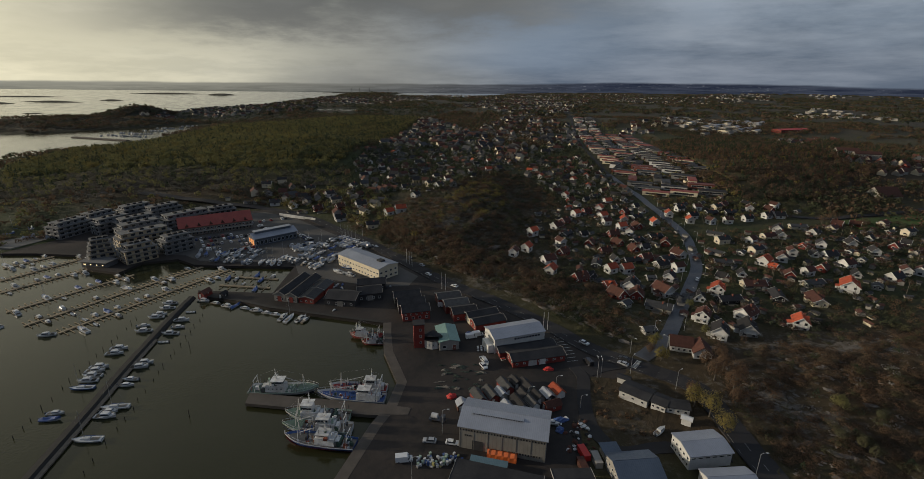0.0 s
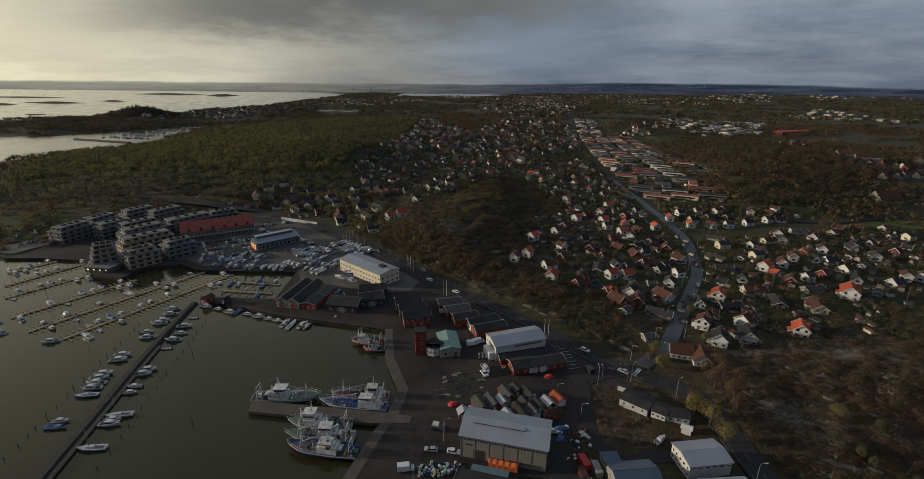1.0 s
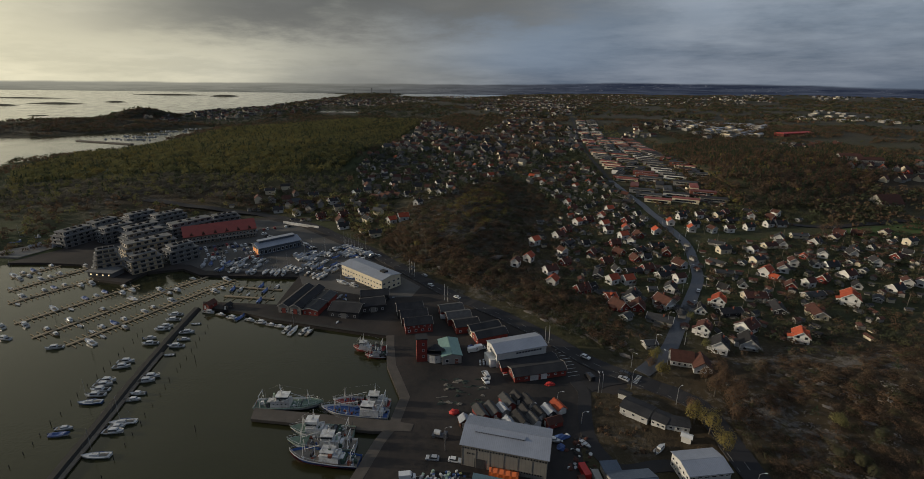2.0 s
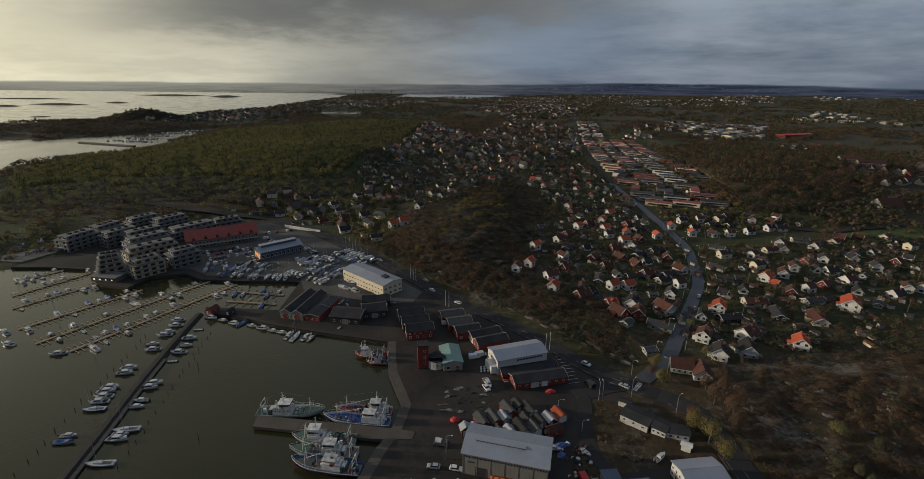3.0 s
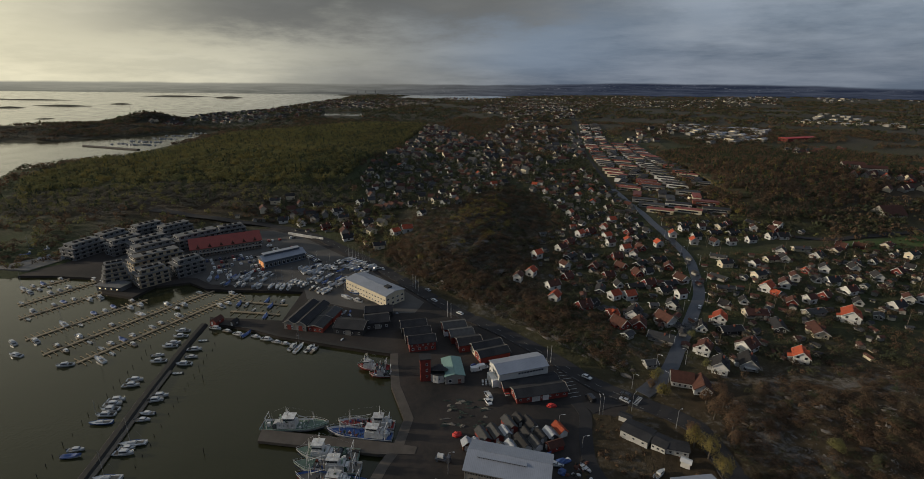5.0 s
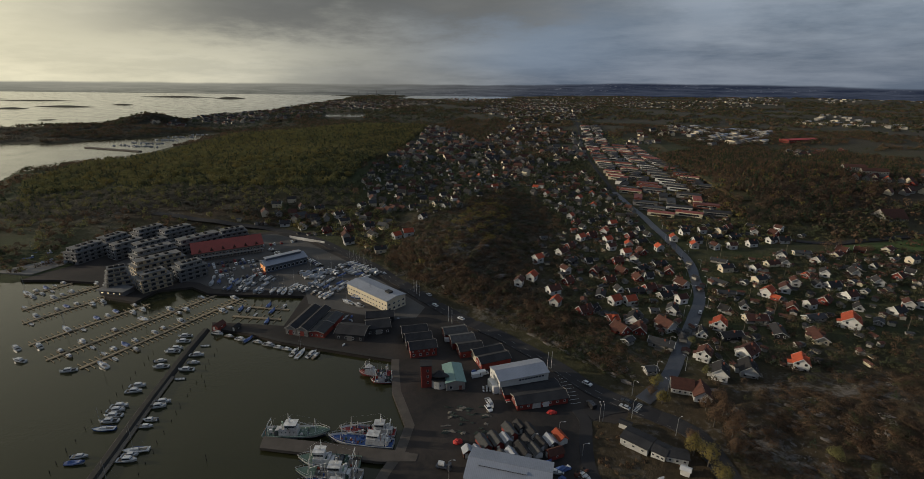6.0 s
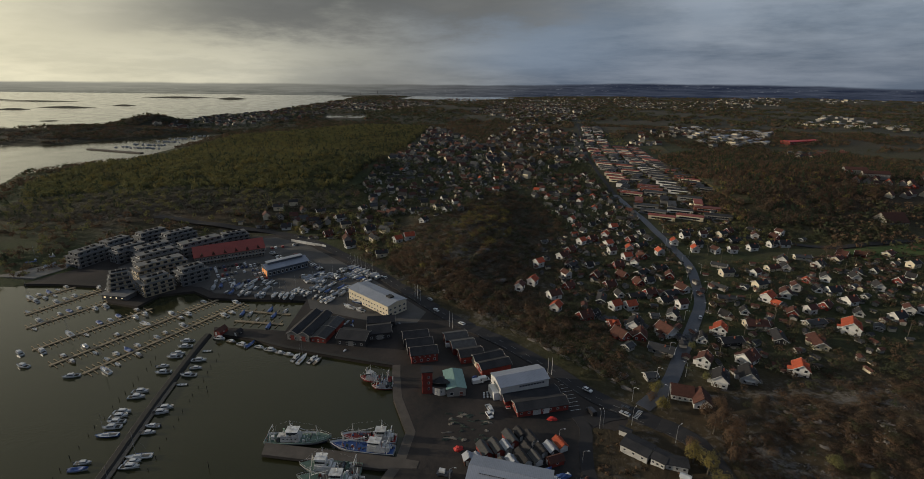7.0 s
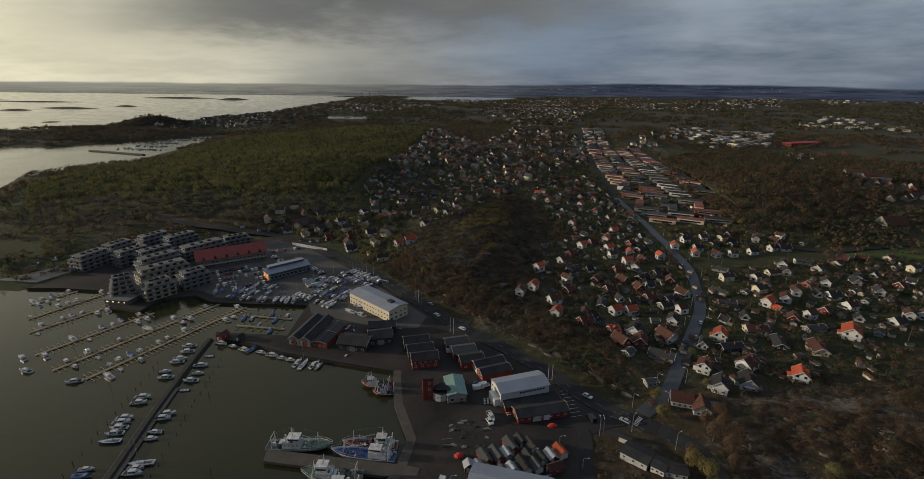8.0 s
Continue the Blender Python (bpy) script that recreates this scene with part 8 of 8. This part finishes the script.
# ---- lamps, poles and road paint ----
def street_lamp(x, y, h, turn, z=1.62, masts=False):
    t = thing("flagpole" if masts else "street_lamp", "bare white flagpole beside the road" if masts else "grey steel street lamp with curved arm", "flagpole" if masts else "street lamp", "flagpoles" if masts else "street lamps", pose(x, y, z, 0, 0, turn))
    bm = bmesh.new()
    rod(bm, (0, 0, -0.4), (0, 0, h), 0.13, 0.07)
    part("pole", bm, HULL_WHITE if masts else STEEL, t)
    bm = bmesh.new()
    if masts:
        rod(bm, (0, 0, h), (0, 0, h + 0.2), 0.12, 0.05)
        part("finial", bm, HULL_WHITE, t)
    else:
        rod(bm, (0, 0, h), (0.7, 0, h + 0.5), 0.06)
        rod(bm, (0.7, 0, h + 0.5), (1.7, 0, h + 0.55), 0.05)
        part("arm", bm, STEEL, t)
        bm = bmesh.new()
        cabin_shape(bm, 1.5, 2.3, 0.35, h + 0.45, h + 0.62, 0.05, 0.7)
        part("lantern", bm, HULL_WHITE, t)


for x, y, h, a in ((67.5, 166.5, 8, 45), (81.5, 156.6, 8, 30), (86.6, 113.5, 9, 0), (55.0, 164, 8, 90), (53.6, 164, 8, 90), (-6.2, 131.8, 9, 0), (42.6, 145.4, 5, 0), (24.5, 150.0, 5, 0), (36, 157, 5, 0), (-14.2, 111, 9, 0)):
    street_lamp(x, y, h, a)
for x, y in ((38.2, 200.8), (40.2, 201.4), (-9, 246), (-11, 248), (-31, 281), (-33, 284), (-35, 287)):
    street_lamp(x, y, 9.5, 0, masts=True)
pole_rng = random.Random(2)
for i, (c, s) in enumerate(sides_of(smooth_line(HILL_ROAD[:9], 34.0))):
    p = c + s * (5.2 if i % 2 else -5.2)
    street_lamp(p.x, p.y, 7.5, math.degrees(math.atan2(-s.y, -s.x)) if i % 2 else math.degrees(math.atan2(s.y, s.x)), ground_z(p.x, p.y))
for i in range(34):
    x, y = pole_rng.uniform(70, 320), pole_rng.uniform(215, 380)
    if np.min(np.hypot(HOUSE_XY[:, 0] - x, HOUSE_XY[:, 1] - y)) < 7:
        continue
    t = thing("utility_pole", "tall grey timber utility pole", "pole", "utility poles", pose(x, y, ground_z(x, y)))
    bm = bmesh.new()
    rod(bm, (0, 0, -0.5), (0, 0, 9.0), 0.15, 0.1)
    part("pole", bm, TIMBER, t)
    bm = bmesh.new()
    box(bm, -0.8, -0.06, 8.3, 0.8, 0.06, 8.45)
    part("crossarm", bm, TIMBER, t)


def dashes(name, pts, every, length, width, offset, label, lift=0.02, above=0.12, first=0, last=999):
    """Painted strokes along a road."""
    bm = bmesh.new()
    line = sides_of(smooth_line(pts, 1.5))
    run = 0.0
    pts3 = np.array([[(c + s * k).xy for k in (-4.5, 0, 4.5)] for c, s in line])
    tops = land_height(pts3[:, :, 0].ravel(), pts3[:, :, 1].ravel()).reshape(-1, 3).max(1)
    tops = np.maximum(tops, np.where(signed(YARD_POLY, pts3[:, 1, 0], pts3[:, 1, 1]) < 1, 1.62, 0))
    for i in range(1, len(line) - 1):
        run += (line[i][0] - line[i - 1][0]).length
        c, s = line[i]
        if run % every < length and first < run < last:
            n = line[i + 1][0]
            h = tops[i] + above + lift + 0.03
            o = s * offset
            slab(bm, [tuple((c + o - s * width).xy), tuple((n + o - s * width).xy), tuple((n + o + s * width).xy), tuple((c + o + s * width).xy)], h - 0.02, h)
    return tagged(part(name, bm, WORN_LINE), label, "road marking", kind="structure")


dashes("road_marking", MAIN_ROAD, 9.0, 3.2, 0.09, 0.0, "worn white dashed centre line", first=140)
dashes("road_marking", MAIN_ROAD, 6.0, 3.0, 0.07, 3.6, "worn white edge line", first=230)
bm = bmesh.new()
for i in range(9):
    c = Vector((45.0 + 0.55 * i * 0.4, 197.0 - 2.6 * i, 0))
    slab(bm, [(c.x - 2.6, c.y - 1.0), (c.x + 2.2, c.y + 0.2), (c.x + 2.2, c.y + 0.36), (c.x - 2.6, c.y - 0.84)], 1.605, 1.635)
tagged(part("parking_bay_lines", bm, LINE), "white painted parking bay lines", "road marking", kind="structure")
bm = bmesh.new()
for k in range(7):
    u = -3 + k
    slab(bm, [(71.5 + 0.62 * u - 0.22, 173.2 + 0.78 * u), (72.9 + 0.62 * u - 0.22, 172.0 + 0.78 * u), (72.9 + 0.62 * u + 0.05, 172.34 + 0.78 * u), (71.5 + 0.62 * u + 0.05, 173.54 + 0.78 * u)], 2.1, 2.26)
tagged(part("pedestrian_crossing", bm, LINE), "worn white pedestrian crossing stripes", "road marking", kind="structure")
ribbon("yard_lane", [(46, 172), (48, 164), (45, 150), (44, 136), (50, 124), (66, 126), (84, 122)], 5.0, ASPHALT, "narrow asphalt lane past the bank", "road", lift=0.10)
ribbon("slip_road", [(50, 168), (58, 172), (66, 174)], 7.0, ASPHALT, "asphalt slip road to the harbour", "road", lift=0.14)
# long white wall beside the marina road
t = thing("garden_wall", "long white rendered garden wall", "wall", "", pose(-155.5, 396.6, 2.0, 0, 0, -23))
for i in range(9):
    bm = bmesh.new()
    box(bm, 4.2 * i, -0.2, -1.0, 4.2 * i + 4.1, 0.2, 2.0)
    part("panel", bm, WHITE, t)
# the far jetty in the channel
edge_line("far_jetty", [(-768, 962), (-628, 915)], 7, 1.8, CONCRETE, "distant dark jetty in the channel", 0, 3.0)

ribbon("valley_road", [(176, 420), (215, 418), (250, 411), (296, 390), (345, 398), (405, 414), (470, 446), (560, 510)], 7.0, ASPHALT, "grey asphalt valley road beside the meadow", "road", lift=0.25)
ribbon("foot_path", [(262, 600), (246, 560), (240, 500), (246, 440), (252, 415)], 3.0, CONCRETE, "pale gravel path along the wood", "path", lift=0.25)

GRAVEL = mat("pale_gravel", (0.19, 0.172, 0.145), (0.12, 0.11, 0.094), 0.05, 0.95, fine=12, where="World")
bm = bmesh.new()
slab(bm, [(-420, 316), (-304, 306), (-272, 382), (-302, 388), (-400, 356)], 0.5, 2.35)
tagged(part("gravel_yard", bm, GRAVEL), "pale gravel yard above the marina", "yard", kind="structure")
for i in range(16):
    x, y = -392 + 104 * CAR_RNG.random(), 0
    y = 326 + 26 * CAR_RNG.random()
    boat(CAR_RNG.choice(("winter_cover", "runabout", "covered", "sloop")), x, y, CAR_RNG.uniform(0, 180), 2.75)
for i in range(8):
    car(-330 + 6.0 * i, 358 + 1.4 * i, 100, CAR_RNG.choice((0, 1, 2, 3)), z=2.37)

# the meadow below the valley road, a big roofed hall and a long red depot beyond it
MEADOW = mat("green_meadow_grass", (0.045, 0.075, 0.022), (0.065, 0.080, 0.030), 0.08, 0.95, fine=9, where="World", spec=0.1)
ribbon("meadow", [(312, 372), (350, 380), (402, 393), (470, 425)], 24.0, MEADOW, "short green meadow grass beside the valley road", "meadow", lift=0.3, thick=2.0)
hall("parish_hall", "hall with steep grey-brown roof and pale gables", (402, 450), (424, 451), 19, 3.0, 10.5, GREYWALL, TILE_BROWN, rows=[(0.9, 6, 1.6, 1.6)], right=[(1.0, 3, 1.6, 1.8)], base=ground_z(415, 450) - 0.3)
hall("depot", "long red depot with low red roof", (735, 1126), (826, 1158), 24, 6.0, 8.0, REDWOOD, RED_PAINT, rows=[(2.0, 12, 4.0, 2.2)], base=ground_z(780, 1140))

# the green cutting beside the terrace rows
OLIVE = mat("rough_olive_grass", (0.060, 0.056, 0.026), (0.082, 0.066, 0.034), 0.05, 0.95, fine=9, where="World", spec=0.1)
ribbon("green_cutting", [(296, 500), (300, 560), (322, 690), (366, 863), (414, 1064), (480, 1400)], 20.0, OLIVE, "rough olive grass strip beside the wood", "meadow", lift=0.4, thick=2.5, step=12.0)


def far_marina(polys, rng):
    """Boats too far off to tell apart, as one mesh of small hulls with cabins."""
    verts, faces = [], []
    for p, q, n in polys:
        for k in range(n):
            u = (k + rng.random()) / n
            x, y = p[0] + (q[0] - p[0]) * u + rng.uniform(-7, 7), p[1] + (q[1] - p[1]) * u + rng.uniform(-7, 7)
            a, L, B = rng.uniform(0, math.pi), rng.uniform(2.2, 3.8), rng.uniform(0.9, 1.3)
            c, s = math.cos(a), math.sin(a)
            for pts in ([(-L, -B), (L * 0.5, -B), (L, 0), (L * 0.5, B), (-L, B)], [(-L * 0.4, -B * 0.7), (L * 0.3, -B * 0.7), (L * 0.45, 0), (L * 0.3, B * 0.7), (-L * 0.4, B * 0.7)]):
                z0, z1 = (-0.3, 1.1) if pts[0][0] == -L else (1.1, 2.2)
                b = len(verts)
                verts += [(x + c * i - s * j, y + s * i + c * j, z) for z in (z0, z1) for i, j in pts]
                faces += [(b, b + 4, b + 3, b + 2, b + 1), (b + 5, b + 6, b + 7, b + 8, b + 9)] + [(b + i, b + (i + 1) % 5, b + 5 + (i + 1) % 5, b + 5 + i) for i in range(5)]
    me = bpy.data.meshes.new("far_boats")
    me.from_pydata(verts, [], faces)
    me.materials.append(PALE_COVER)
    return tagged(new("far_boats", me), "distant white boats moored in the inlet", "boats", kind="stuff")


far_marina([((-735, 1000), (-640, 985), 22), ((-735, 1045), (-655, 1035), 20), ((-725, 1100), (-660, 1095), 20), ((-715, 1160), (-665, 1165), 16), ((-690, 1215), (-660, 1225), 10)], random.Random(17))


# ---- power line beyond the inlet ----
def pylon(x, y, h, turn):
    t = thing("pylon", "grey lattice power pylon on the far shore", "pylon", "power pylons", pose(x, y, ground_z(x, y), 0, 0, turn))
    bm = bmesh.new()
    for a in (-1, 1):
        for b in (-1, 1):
            rod(bm, (a * h * 0.07, b * h * 0.07, -2), (a * h * 0.012, b * h * 0.012, h), 0.5, 0.3, 4)
    for k in range(6):
        z0, z1 = h * k / 7, h * (k + 1) / 7
        w0, w1 = h * (0.07 - 0.058 * z0 / h), h * (0.07 - 0.058 * z1 / h)
        for b in (-1, 1):
            rod(bm, (-w0, b * w0, z0), (w1, b * w1, z1), 0.25, sides=4)
            rod(bm, (b * w0, w0, z0), (b * w1, -w1, z1), 0.25, sides=4)
    part("lattice_mast", bm, GREY_STEEL, t)
    for k, z in enumerate((0.72, 0.84, 0.95)):
        bm = bmesh.new()
        rod(bm, (-h * (0.16 - 0.03 * k), 0, h * z), (h * (0.16 - 0.03 * k), 0, h * z), 0.45, sides=4)
        part("crossarm", bm, GREY_STEEL, t)


for x, y, h in ((-930, 4230, 52), (-875, 4290, 48), (-800, 4330, 55), (-640, 4350, 50)):
    pylon(x, y, h, 35)
